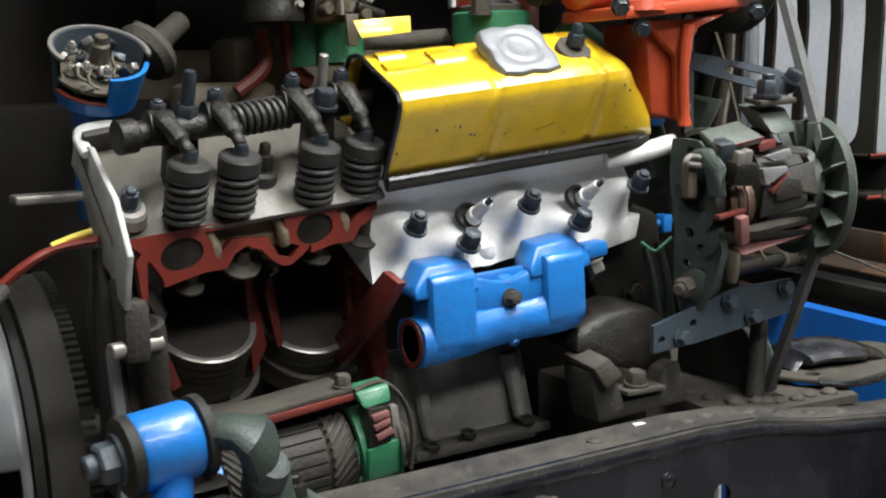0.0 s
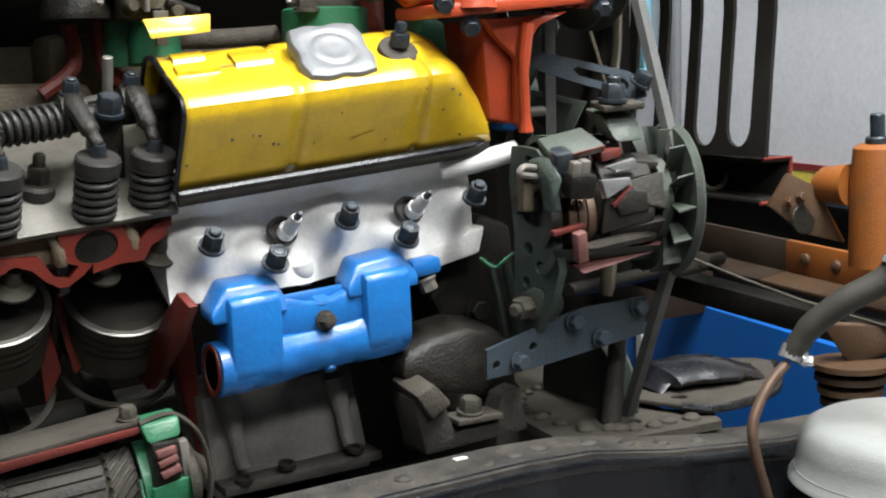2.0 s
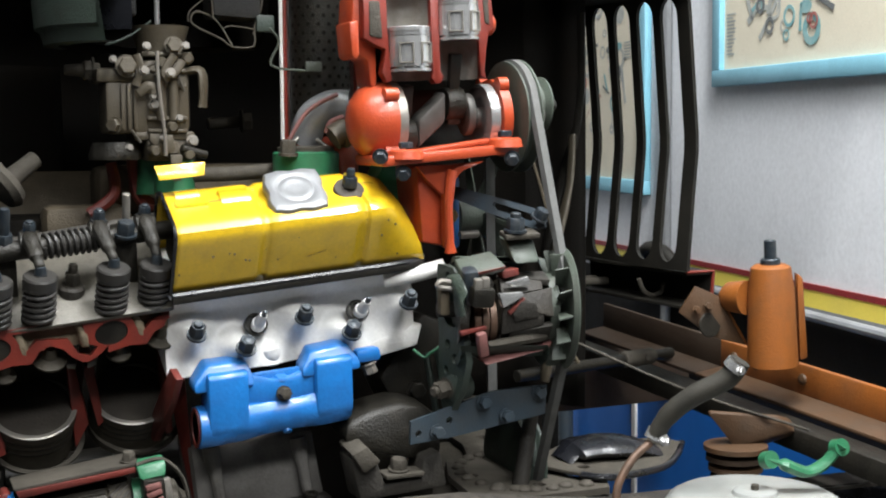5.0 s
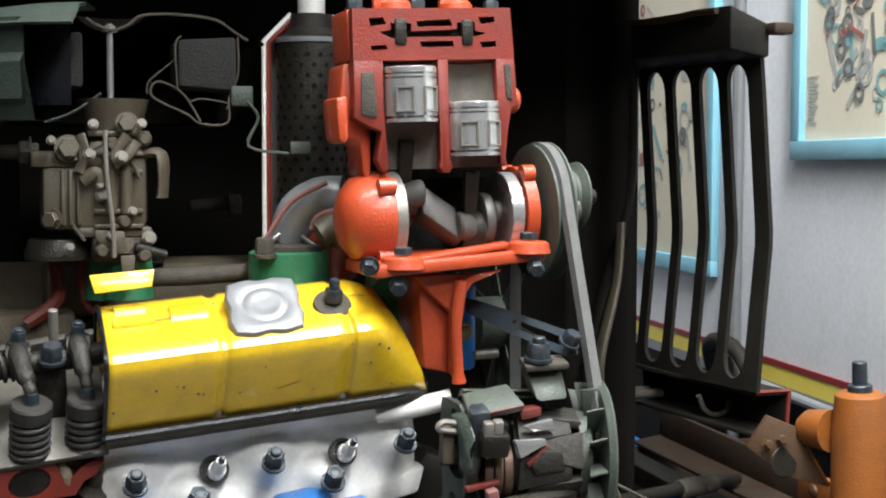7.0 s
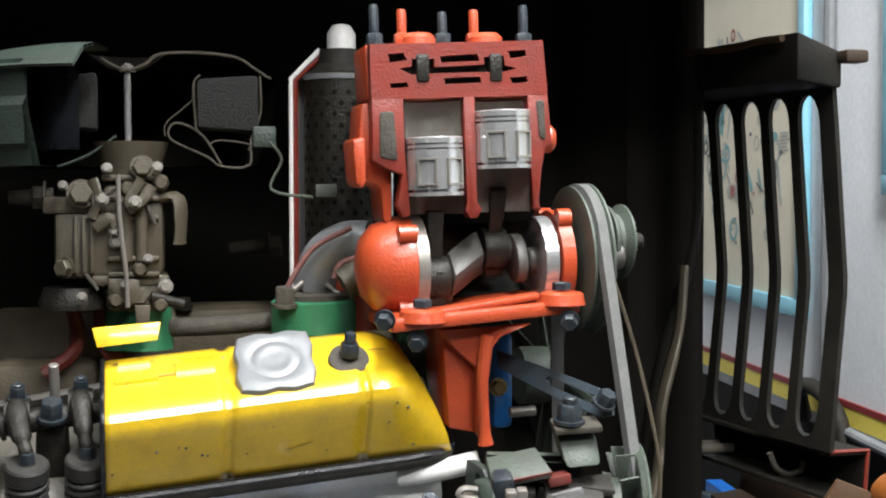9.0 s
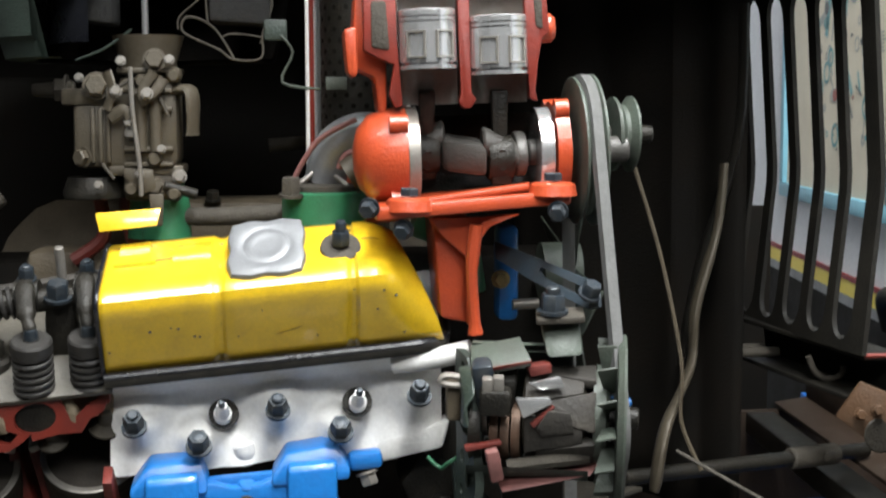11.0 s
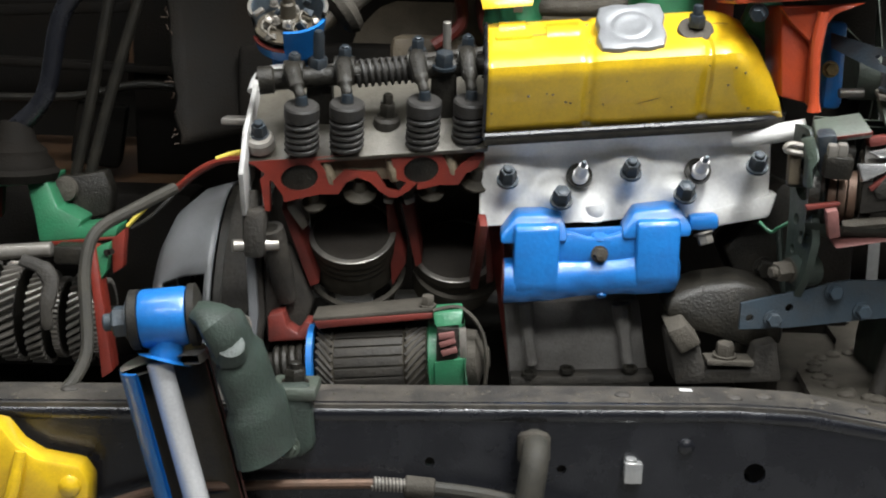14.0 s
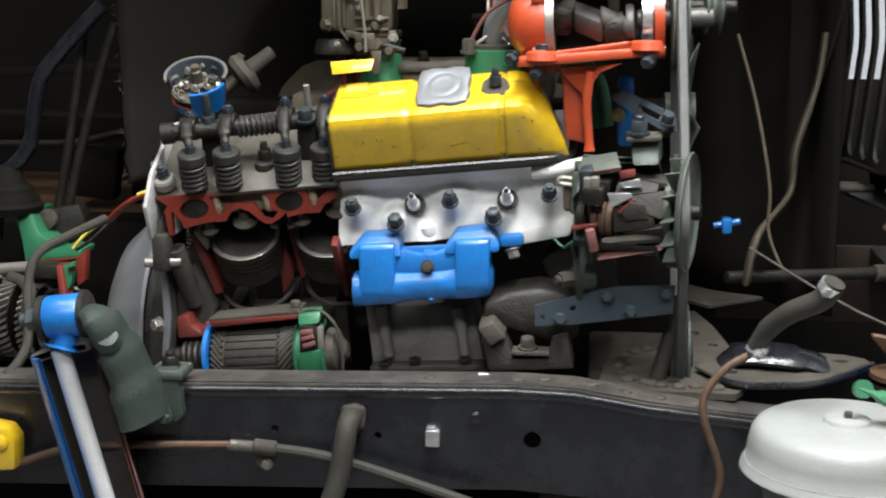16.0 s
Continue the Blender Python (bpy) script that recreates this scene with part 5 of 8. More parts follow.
part("outer_casting", prism(B(), [cw(*S(640, 130), 0.016), cw(*S(656, 126), 0.016), cw(*S(690, 240), 0.016), cw(*S(688, 330), 0.016), cw(*S(672, 330), 0.016), cw(*S(668, 270), 0.016), cw(*S(636, 255), 0.016), cw(*S(634, 190), 0.016)], (0, 0.05, 0), 0.006), ORANGE, cmp_t)
part("side_flange", prism(B(), [cw(*S(618, 190), 0.0), cw(*S(640, 186), 0.0), cw(*S(640, 262), 0.0), cw(*S(632, 272), 0.0), cw(*S(622, 262), 0.0)], (0, 0.05, 0), 0.004), ORANGE, cmp_t)
part("side_plug", lathe(B(), cw(*S(955, 195), 0.02), (1, -0.1, 0.05), [(0, 0.013), (0.008, 0.013), (0.012, 0.009)], 16), ORANGE, cmp_t)
for px0 in (757, 874):
    x0, x1 = (706, 808) if px0 == 757 else (828, 922)
    c = cw(*S(px0, 318), 0.004)
    part("bore", lathe(B(), c + UZ * 0.0, UZ, [(0, 0.0262), (0, 0.0252), (0.0985, 0.0252), (0.0985, 0.0262)], 20, 92, 268, (0, -1, 0)), STEEL, cmp_t, "bright honed bore")
    part("plate_nut", lathe(B(), cw(*S(px0 - 16, 30), 0.02), UZ, [(-0.004, 0.017), (0.004, 0.016), (0.008, 0.012)], 18), ORANGE, cmp_t, "orange valve cap")
for px0, h in ((668, 0.026), (715, 0.022), (785, 0.02), (840, 0.022), (928, 0.026)):
    part("head_stud", hexbolt(B(), cw(*S(px0, 34), 0.02), UZ, 0.0075, 0.010, h), BOLT if px0 in (668, 928, 785) else ORANGE, cmp_t)
CX = cw(*S(818, 405), 0.030)    # the crank's axis passes here
case = B()
lathe(case, CX - UX * 0.0985, UX, [(0, 0.012), (0.004, 0.026), (0.014, 0.038), (0.030, 0.043), (0.040, 0.045), (0.046, 0.045)], 26)
part("end_cover", case, ORANGE, cmp_t, "glossy orange domed end cover")
for a in (40, 130, 220, 310):
    q = radians(a)
    part("cover_ear", lathe(B(), CX - UX * 0.060 + V((0, -math.cos(q), 0)) * 0.046 + UZ * math.sin(q) * 0.046, UX, [(-0.008, 0.008), (0.008, 0.008)], 12), ORANGE, cmp_t)
part("bearing_ring", lathe(B(), CX - UX * 0.052, UX, [(0, 0.044), (0.010, 0.044), (0.010, 0.034), (0, 0.034)], 30), STEEL, cmp_t, "bright bearing ring")
part("bearing_ring", lathe(B(), CX + UX * 0.064, UX, [(0, 0.040), (0.012, 0.040), (0.012, 0.026), (0, 0.026)], 30), BRIGHT, cmp_t, "bright bearing ring")
part("nose_flange", lathe(B(), CX + UX * 0.078, UX, [(0, 0.045), (0.012, 0.045), (0.012, 0.036), (0, 0.036)], 26), ORANGE, cmp_t)
for a in (55, 125, 235, 305):
    q = radians(a)
    part("flange_ear", lathe(B(), CX + UX * 0.078 + V((0, -math.cos(q), 0)) * 0.046 + UZ * math.sin(q) * 0.046, UX, [(0, 0.009), (0.012, 0.009)], 12), ORANGE, cmp_t)
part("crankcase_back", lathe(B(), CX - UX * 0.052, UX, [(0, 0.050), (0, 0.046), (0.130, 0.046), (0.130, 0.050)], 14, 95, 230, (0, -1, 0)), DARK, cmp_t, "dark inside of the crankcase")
base = B()
p0, p1 = V((0.206, -0.036, 1.183)), V((0.372, -0.036, 1.196))
prism(base, [p0, p1, p1 + V((0.004, 0.10, 0.004)), p0 + V((0.0, 0.10, 0.0))], (0, 0, -0.012), 0.003)
part("base_plate", base, ORANGE, cmp_t, "orange base plate")
part("base_rib", prism(B(), [p0 + V((0.035, 0.004, 0.0055)), p1 + V((-0.035, 0.006, 0.0055)), p1 + V((-0.03, 0.03, 0.0055)), p0 + V((0.035, 0.03, 0.0055))], (0, 0, -0.006), 0.002), ORANGE, cmp_t)
for q in ((0.235, -0.026, 1.187), (0.358, -0.026, 1.199)):
    part("base_boss", lathe(B(), V(q) - UP * 0.008, UP, [(0, 0.021), (0.009, 0.019), (0.011, 0.016)], 18), ORANGE, cmp_t)
    part("base_bolt", hexbolt(B(), V(q) + UP * 0.003, UP, 0.0082, 0.008, 0.0, False), BOLT, cmp_t, "blue-black hexagon bolt")
for q in ((0.201, -0.036, 1.183), (0.360, -0.040, 1.179), (0.230, -0.030, 1.164)):
    part("case_bolt", hexbolt(B(), V(q), (-0.3, -0.8, -0.3), 0.0072, 0.010), BOLT, cmp_t)
stand = thing("compressor_stand", (0.287, -0.014, 1.073), "glossy orange cast stand under the compressor", "stand")
l0 = B()
prism(l0, [(0.252, -0.014, 1.171), (0.298, -0.019, 1.172), (0.331, -0.034, 1.176), (0.304, -0.026, 1.164), (0.292, -0.022, 1.146), (0.299, -0.014, 1.068), (0.286, -0.014, 1.078), (0.286, -0.014, 1.136), (0.266, -0.014, 1.154)], (0, 0.012, 0), 0.003)
part("front_web", l0, ORANGE, stand)
l1 = B()
prism(l1, [(0.257, -0.002, 1.170), (0.291, -0.002, 1.171), (0.297, -0.002, 1.076), (0.264, -0.002, 1.083)], (0.0, 0.07, 0), 0.004)
part("pillar", l1, ORANGE, stand)
part("pillar_rib", sweep(B(), [(0.293, -0.022, 1.166), (0.289, -0.020, 1.126), (0.293, -0.016, 1.071)], [0.006, 0.005, 0.007], 10, 4), ORANGE, stand)

# the moving parts of the compressor
crank = B()
THR = 0.0175
LX = {0: S(757, 0)[0], 1: S(876, 0)[0]}


def cr(a, r, q):
    """A point of the crank in its own space: x along it."""
    return V((a, -math.sin(q) * r, math.cos(q) * r))


def web(bm, a, w, q, reach=THR, half=0.020):
    pts = []
    for k in range(20):
        e = 2 * math.pi * k / 20
        u, v = math.cos(e), math.sin(e)
        pts.append(V((a, 0, 0)) + cr(0, (u * (half * 1.25) + 0.25 * reach), q) + V((0, -math.cos(q), -math.sin(q))) * v * half)
    prism(bm, pts, (w, 0, 0), 0.002)


rod(crank, (-0.060, 0, 0), (-0.046, 0, 0), 0.022)
rod(crank, (0.058, 0, 0), (0.150, 0, 0), 0.012)
for k, q in ((0, 0.0), (1, math.pi)):
    rod(crank, cr(LX[k] - 0.016, THR, q), cr(LX[k] + 0.016, THR, q), 0.0135)
web(crank, LX[0] - 0.024, 0.010, 0.0)
web(crank, LX[1] + 0.014, 0.010, math.pi)
prism(crank, [cr(LX[0] + 0.013, THR + 0.016, 0.0), cr(LX[0] + 0.013, THR - 0.020, 0.0), cr(LX[1] - 0.013, THR + 0.016, math.pi), cr(LX[1] - 0.013, THR - 0.020, math.pi)], (0, 0.030, 0), 0.006)
crank.verts.ensure_lookup_table()
for v in crank.verts:
    if LX[0] + 0.0105 < v.co.x < LX[1] - 0.0105:
        v.co.y -= 0.015
crank_ob = part("crankshaft", crank, CRANKM, cmp_t, "grey forged crankshaft")
piston_parts, conrods = [], []
for k in range(2):
    r = 0.0250
    pb2 = lathe(B(), (0, 0, 0), UP, [(-0.022, r - 0.003), (-0.022, r), (-0.019, r), (-0.019, r - 0.0025), (-0.0165, r - 0.0025), (-0.0165, r), (0.0175, r), (0.0175, r - 0.002), (0.0190, r - 0.002), (0.0190, r),
                                     (0.0215, r), (0.0215, r - 0.002), (0.0230, r - 0.002), (0.0230, r), (0.0275, r), (0.0285, r - 0.001), (0.0285, 0.002)], 40)
    ob = part("piston", pb2, BRIGHT, cmp_t, "polished aluminium piston")
    win = B()
    for ang in (-28, 30):
        q = radians(ang)
        d = V((math.sin(q), -math.cos(q), 0))
        t = V((d.y, -d.x, 0)) * -1
        c = d * (r - 0.0012)
        plate(win, [(-0.0085, -0.013), (0.0085, -0.013), (0.0085, 0.010), (-0.0085, 0.010)], [[(-0.0070, -0.0115), (0.0070, -0.0115), (0.0070, 0.0085), (-0.0070, 0.0085)]], lambda a, b, c=c, t=t: c + t * a + V((0, 0, b)), d * 0.0025)
    part("skirt_window", win, STEEL, ob, "raised window frames in the skirt")
    piston_parts.append(ob)
    cr2 = B()
    prism(cr2, [(-0.006, -0.005, 0), (0.006, -0.005, 0), (0.0075, -0.005, 0.060), (-0.0075, -0.005, 0.060)], (0, 0.010, 0), 0.002)
    lathe(cr2, (-0.011, 0, 0), (1, 0, 0), [(0, 0.0185), (0.002, 0.0195), (0.020, 0.0195), (0.022, 0.0185)], 22)
    block(cr2, (0, -0.006, -0.012), (0.018, 0.012, 0.022), w=0.003)
    for s in (-1, 1):
        hexbolt(cr2, (0.0, -0.013, 0.006 * s), (0, -1, 0), 0.0042, 0.005, 0.0, False)
    conrods.append(part("connecting_rod", cr2, DARK, cmp_t, "dark forged connecting rod"))
pul = lathe(B(), (0.098, 0, 0), (1, 0, 0), [(0, 0.060), (0.001, 0.066), (0.003, 0.066), (0.008, 0.059), (0.013, 0.059), (0.018, 0.068), (0.020, 0.068), (0.021, 0.060), (0.016, 0.052), (0.012, 0.030), (0.012, 0.014)], 48)
pulley = part("pulley", pul, ALGREEN, cmp_t, "grey-green belt pulley")
for k in range(4):
    q = radians(90 * k + 20)
    part("pulley_hole", lathe(B(), (0.1108, 0.040 * math.cos(q), 0.040 * math.sin(q)), (1, 0, 0), [(0, 0.0075), (0.0009, 0.0075)], 14), DARK, pulley)
small = thing("fan_pulley", (0.440, 0.030, 1.237), "grey-green double groove idler pulley", "pulley")
fp = V((0.438, 0.060, 1.241))
part("sheave", lathe(B(), fp - V((0.010, 0, 0)), (1, 0.05, 0), [(0, 0.026), (0.001, 0.034), (0.004, 0.034), (0.009, 0.027), (0.013, 0.027), (0.018, 0.035), (0.020, 0.035), (0.021, 0.024), (0.024, 0.020), (0.024, 0.004)], 32), ALGREEN, small)
part("axle", rod(B(), fp - V((0.06, 0, 0)), fp + V((0.03, 0, 0)), 0.008), DARK, small)

# belt round the compressor pulley, down to the crank pulley
BC = CX + UX * 0.108
belt = B()
loopb = []
for k in range(25):
    q = radians(27 + 160 * k / 24)
    loopb.append(BC + V((0, -math.cos(q) * 0.064, 0)) + UP * math.sin(q) * 0.064)
low_c = V((BC.x + 0.012, 0.055, 0.80))
for k in range(13):
    q = radians(185 + 135 * k / 12)
    loopb.append(low_c + V((0, -math.cos(q) * 0.066, 0)) + UP * math.sin(q) * 0.066)
alt_c = V((BC.x + 0.006, -0.062, 1.000))
for k in range(9):
    q = radians(325 + 62 * k / 8)
    loopb.append(alt_c + V((0, -math.cos(q) * 0.041, 0)) + UP * math.sin(q) * 0.041)
loopb.append(loopb[0])
ringsb = []
n = len(loopb) - 1
for i in range(n):
    d = (loopb[(i + 1) % n] - loopb[i - 1]).normalized()
    x = V((1, 0, 0))
    o = d.cross(x).normalized()
    p = loopb[i]
    ringsb.append([belt.verts.new(p + x * sx * 0.0062 * wd + o * so * 0.004) for sx, so, wd in ((-1, -1, 0.7), (1, -1, 0.7), (1, 1, 1), (-1, 1, 1))])
for i in range(n):
    a, b = ringsb[i], ringsb[(i + 1) % n]
    for k in range(4):
        belt.faces.new((a[k], a[(k + 1) % 4], b[(k + 1) % 4], b[k]))
single("drive_belt", belt, BELT, "grey rubber drive belt round the compressor pulley", "belt")
cpul = lathe(B(), low_c - V((0.012, 0, 0)), (1, 0, 0), [(0, 0.06), (0, 0.066), (0.003, 0.066), (0.009, 0.060), (0.015, 0.060), (0.021, 0.066), (0.024, 0.066), (0.024, 0.03), (0.03, 0.02)], 36)
single("crank_pulley", cpul, OLIVE, "dark green crank pulley low on the engine nose", "pulley")
fb = thing("cooling_fan", (0.448, 0.220, 1.097), "grey-green engine cooling fan behind the belt", "fan")
fc = V((0.421, 0.200, 1.097))
part("fan_hub", lathe(B(), fc - V((0.03, 0, 0)), (1, 0, 0), [(0, 0.03), (0.04, 0.03)], 20), ALGREEN, fb)
for k in range(6):
    q = radians(60 * k + 14)
    rad, tan = V((0, math.cos(q), math.sin(q))), V((0, -math.sin(q), math.cos(q)))
    part("fan_blade", prism(B(), [fc + rad * 0.025 - tan * 0.012, fc + rad * 0.115 - tan * 0.022 + V((0.008, 0, 0)), fc + rad * 0.115 + tan * 0.022 + V((-0.010, 0, 0)), fc + rad * 0.025 + tan * 0.014], (0.002, 0, 0), 0.0005), ALGREEN, fb)
nose = thing("water_pump", (0.33, 0.12, 0.95), "blue and green painted water pump behind the stand", "pump")
part("pump_nose", block(B(), (0.337, 0.090, 1.111), (0.020, 0.03, 0.09), w=0.006), BLUE, nose)
part("pump_pipe", sweep(B(), [(0.256, 0.130, 1.164), (0.290, 0.130, 1.143), (0.302, 0.130, 1.086)], 0.022, 14, 5), GREEN, nose)
part("pump_shaft", rod(B(), (0.338, 0.060, 1.084), (0.363, 0.060, 1.085), 0.005), STEEL, nose)
part("cap_screw", hexbolt(B(), (0.327, 0.060, 1.108), (0, -1, 0), 0.007, 0.008), BRASS, nose)
tim = thing("timing_cover", (0.33, 0.08, 0.75), "dark timing cover at the engine nose", "cover")
part("cover_plate", prism(B(), [(0.289, 0.060, 0.991), (0.323, 0.060, 0.977), (0.333, 0.060, 0.869), (0.256, 0.060, 0.869), (0.232, 0.060, 0.917)], (0.0, 0.07, 0), 0.006), DARK, tim)
for x in (830, 842):
    part("belt_strand", sweep(B(), [(0.280, 0.030, 0.948), (0.282, 0.020, 0.916), (0.290, 0.020, 0.870)] if x == 830 else [(0.292, 0.025, 0.953), (0.295, 0.015, 0.915), (0.301, 0.015, 0.869)], 0.006, 8, 4, 0.6), OLIVE, tim)
part("cover_bolt", hexbolt(B(), (0.271, 0.040, 0.903), (0, -1, 0), 0.010, 0.010), DARK, tim)
part("green_wire", sweep(B(), [(0.252, 0.000, 0.959), (0.263, -0.005, 0.950), (0.269, -0.010, 0.955), (0.281, -0.010, 0.962)], 0.0018, 6, 5), GREEN, tim)

# ==== thermostat elbow ====
th = thing("thermostat", (0.13, 0.13, 1.17), "green housing under a cut silver elbow", "thermostat")
tc = V((0.167, 0.130, 1.187))
part("housing", lathe(B(), tc - UP * 0.03, UP, [(0, 0.040), (0.028, 0.040), (0.030, 0.037)], 28), GREEN, th, "bright green housing")
part("cap_ring", lathe(B(), tc, UP, [(0, 0.034), (0.005, 0.034), (0.007, 0.028)], 26), DUSTY, th)
for k in range(3):
    q = radians(120 * k + 80)
    part("spider_leg", rod(B(), tc + V((math.cos(q) * 0.028, math.sin(q) * 0.028, 0.005)), tc + V((0, 0, 0.024)), 0.0028), STEEL, th)
part("elbow", sweep(B(), [(0.169, 0.140, 1.198), (0.176, 0.130, 1.226), (0.196, 0.120, 1.240), (0.217, 0.110, 1.241)], [0.020, 0.020, 0.020, 0.021], 18, 5), CLUTCHM, th, "silver cut elbow")
part("elbow_edge", sweep(B(), [(0.137, 0.105, 1.197), (0.161, 0.100, 1.235), (0.197, 0.095, 1.255)], 0.0026, 8, 5), PINK, th, "red edge of the cut")
part("elbow_edge", sweep(B(), [(0.180, 0.090, 1.209), (0.186, 0.090, 1.222), (0.201, 0.085, 1.228)], 0.003, 8, 5), PINK, th)
part("housing_bolt", hexbolt(B(), (0.136, 0.100, 1.183), (0, -0.1, 1), 0.0095, 0.018), DUSTY, th)
part("side_valve", sweep(B(), [(0.188, 0.090, 1.203), (0.199, 0.090, 1.209), (0.211, 0.090, 1.209)], [0.016, 0.018, 0.012], 12, 4), CARB, th)
part("inlet_pipe", sweep(B(), [(0.033, 0.160, 1.161), (0.075, 0.160, 1.161), (0.130, 0.160, 1.164)], 0.009, 14, 4), DUSTY, th)

# ==== oil filter ====
of = thing("oil_filter", (0.19, 0.20, 1.15), "white oil filter housing cut open over a perforated black element", "filter")
fx = V((0.203, 0.180, 1.215))
FH = 0.215
part("element", lathe(B(), fx, UP, [(-0.02, 0.037), (FH - 0.03, 0.037), (FH - 0.026, 0.033)], 36), DARK, of, "perforated black element")
part("element_collar", lathe(B(), fx + UP * (FH - 0.034), UP, [(0, 0.0385), (0.005, 0.0385)], 32), SILVER, of)
part("element_neck", lathe(B(), fx + UP * (FH - 0.028), UP, [(0, 0.032), (0.006, 0.028), (0.010, 0.024), (0.024, 0.022)], 26), RUBBER, of)
for r in range(17):
    for k in range(9):
        q = radians(-80 + 20 * k + (10 if r % 2 else 0))
        d = V((math.sin(q), -math.cos(q), 0))
        part("perforation", lathe(B(), fx + d * 0.0369 + UP * (0.0 + r * 0.0105), d, [(0, 0.0026), (0.0004, 0.0026)], 7), SHEETSHADE, of, smooth=0)
shell2 = B()
lathe(shell2, fx - UP * 0.02, UP, [(0, 0.0490), (0, 0.0455), (FH - 0.012, 0.0455), (FH + 0.012, 0.020), (FH + 0.016, 0.020), (FH - 0.010, 0.0490), (0, 0.0490)], 20, 90, 270, (0, -1, 0))
part("housing", shell2, WHITE, of, "white half housing")
for s in (-1, 1):
    part("cut_edge", sweep(B(), [fx + V((0.0455 * s, -0.0015, -0.02)), fx + V((0.0455 * s, -0.0015, FH - 0.034)), fx + V((0.020 * s, -0.0015, FH - 0.010))], 0.0026, 6, 1), CUTRED, of, "red painted cut edge")
for s in (-1, 1):
    part("housing_rim", sweep(B(), [fx + V((0.0490 * s, 0.001, -0.02)), fx + V((0.0490 * s, 0.001, FH - 0.032)), fx + V((0.021 * s, 0.001, FH - 0.004))], 0.0028, 8, 1), WHITE, of, "white painted rim of the cut housing")
part("top_knob", lathe(B(), fx + UP * (FH - 0.012), UP, [(0, 0.021), (0.004, 0.021), (0.007, 0.014), (0.024, 0.014), (0.032, 0.009), (0.034, 0.001)], 22), WHITE, of)
part("base_ring", lathe(B(), fx - UP * 0.06, UP, [(0, 0.046), (0.05, 0.046)], 28), ORANGE, of, "orange filter base")
part("side_bracket", sweep(B(), [(0.128, 0.140, 1.334), (0.139, 0.140, 1.318), (0.129, 0.140, 1.290), (0.165, 0.120, 1.283)], 0.0015, 6, 4), ALGREEN, of)
part("spring_tab", block(B(), (0.180, 0.135, 1.289), (0.020, 0.004, 0.012), w=0.001), ALGREEN, of)

# ==== carburettor and air cleaner ====
cb = thing("carburettor", (0.02, 0.17, 1.18), "zinc carburettor with levers and linkage", "carburettor")
c0 = V((-0.008, 0.165, 1.256))
K = 0.000575
CK = c0


def kp(px, py, y=0.0):
    return CK + V((0.010 + (px - 210) * K * (0.87 if px > 210 else 0.76), y, (345 - py) * K))


part("air_horn", lathe(B(), kp(210, 268), UP, [(0, 0.026), (0.010, 0.027), (0.030, 0.033), (0.034, 0.034), (0.034, 0.028)], 28), CARB, cb)
part("horn_flange", prism(B(), [kp(148, 272, -0.03), kp(272, 272, -0.03), kp(272, 262, -0.03), kp(148, 262, -0.03)], (0, 0.06, 0), 0.002), CARB, cb)
part("float_bowl", block(B(), kp(110, 372), (0.050, 0.055, 0.062), w=0.006), CARB, cb)
part("bowl_lid", block(B(), kp(105, 310), (0.066, 0.060, 0.016), w=0.004), CARB, cb)
part("bowl_inlet", rod(B(), kp(50, 298), kp(-40, 298), 0.009, 0.006), DUSTY, cb)
part("inlet_nut", hexbolt(B(), kp(35, 298), (-1, 0, 0), 0.012, 0.012), DUSTY, cb)
part("sight_plug", block(B(), kp(66, 365, -0.01), (0.010, 0.03, 0.036), w=0.003), DARK, cb)
part("drain_screw", hexbolt(B(), kp(75, 408, -0.028), (-0.6, -0.8, 0), 0.008, 0.008), CARB, cb)
part("main_body", block(B(), kp(212, 350), (0.056, 0.055, 0.085), w=0.008), CARB, cb)
for x in (196, 226):
    part("body_rib", rod(B(), kp(x, 400, -0.030), kp(x, 300, -0.030), 0.006), CARB, cb)
part("throttle_flange", block(B(), kp(205, 430), (0.070, 0.055, 0.010), w=0.003), CARB, cb)
part("throttle_body", block(B(), kp(212, 455), (0.050, 0.05, 0.030), w=0.006), CARB, cb)
part("side_arm", sweep(B(), [kp(262, 300, -0.02), kp(292, 300, -0.03), kp(296, 340, -0.032), kp(294, 372, -0.03)], [0.010, 0.009, 0.008, 0.009], 10, 4, 0.5, (0, 1, 0)), CARB, cb)
part("pump_rod", sweep(B(), [kp(182, 262, -0.045), kp(184, 330, -0.045), kp(196, 420, -0.045), kp(198, 470, -0.045)], 0.0022, 8, 3), STEEL, cb)
for pts in ([kp(130, 270, -0.035), kp(140, 300, -0.038), kp(128, 330, -0.036)], [kp(200, 315, -0.040), kp(228, 302, -0.042), kp(245, 280, -0.040)], [kp(135, 345, -0.036), kp(165, 330, -0.040), kp(178, 345, -0.04)], [kp(215, 320, -0.04), kp(205, 300, -0.04), kp(228, 270, -0.04)]):
    part("lever", sweep(B(), pts, [0.006, 0.005, 0.006], 10, 4, 0.45, (0, 0, 1)), CARB, cb)
for q, r in (((228, 250, -0.034), 0.011), ((108, 292, -0.034), 0.013), ((222, 455, -0.030), 0.010), ((178, 368, -0.030), 0.007), ((215, 305, -0.046), 0.006), ((268, 440, -0.03), 0.007), ((150, 300, -0.04), 0.006), ((255, 250, -0.035), 0.005), ((160, 252, -0.035), 0.005)):
    part("screw", hexbolt(B(), kp(*q), (0, -1, 0.1), r * 0.8, r * 0.7), CARB if r > 0.009 else STEEL, cb)
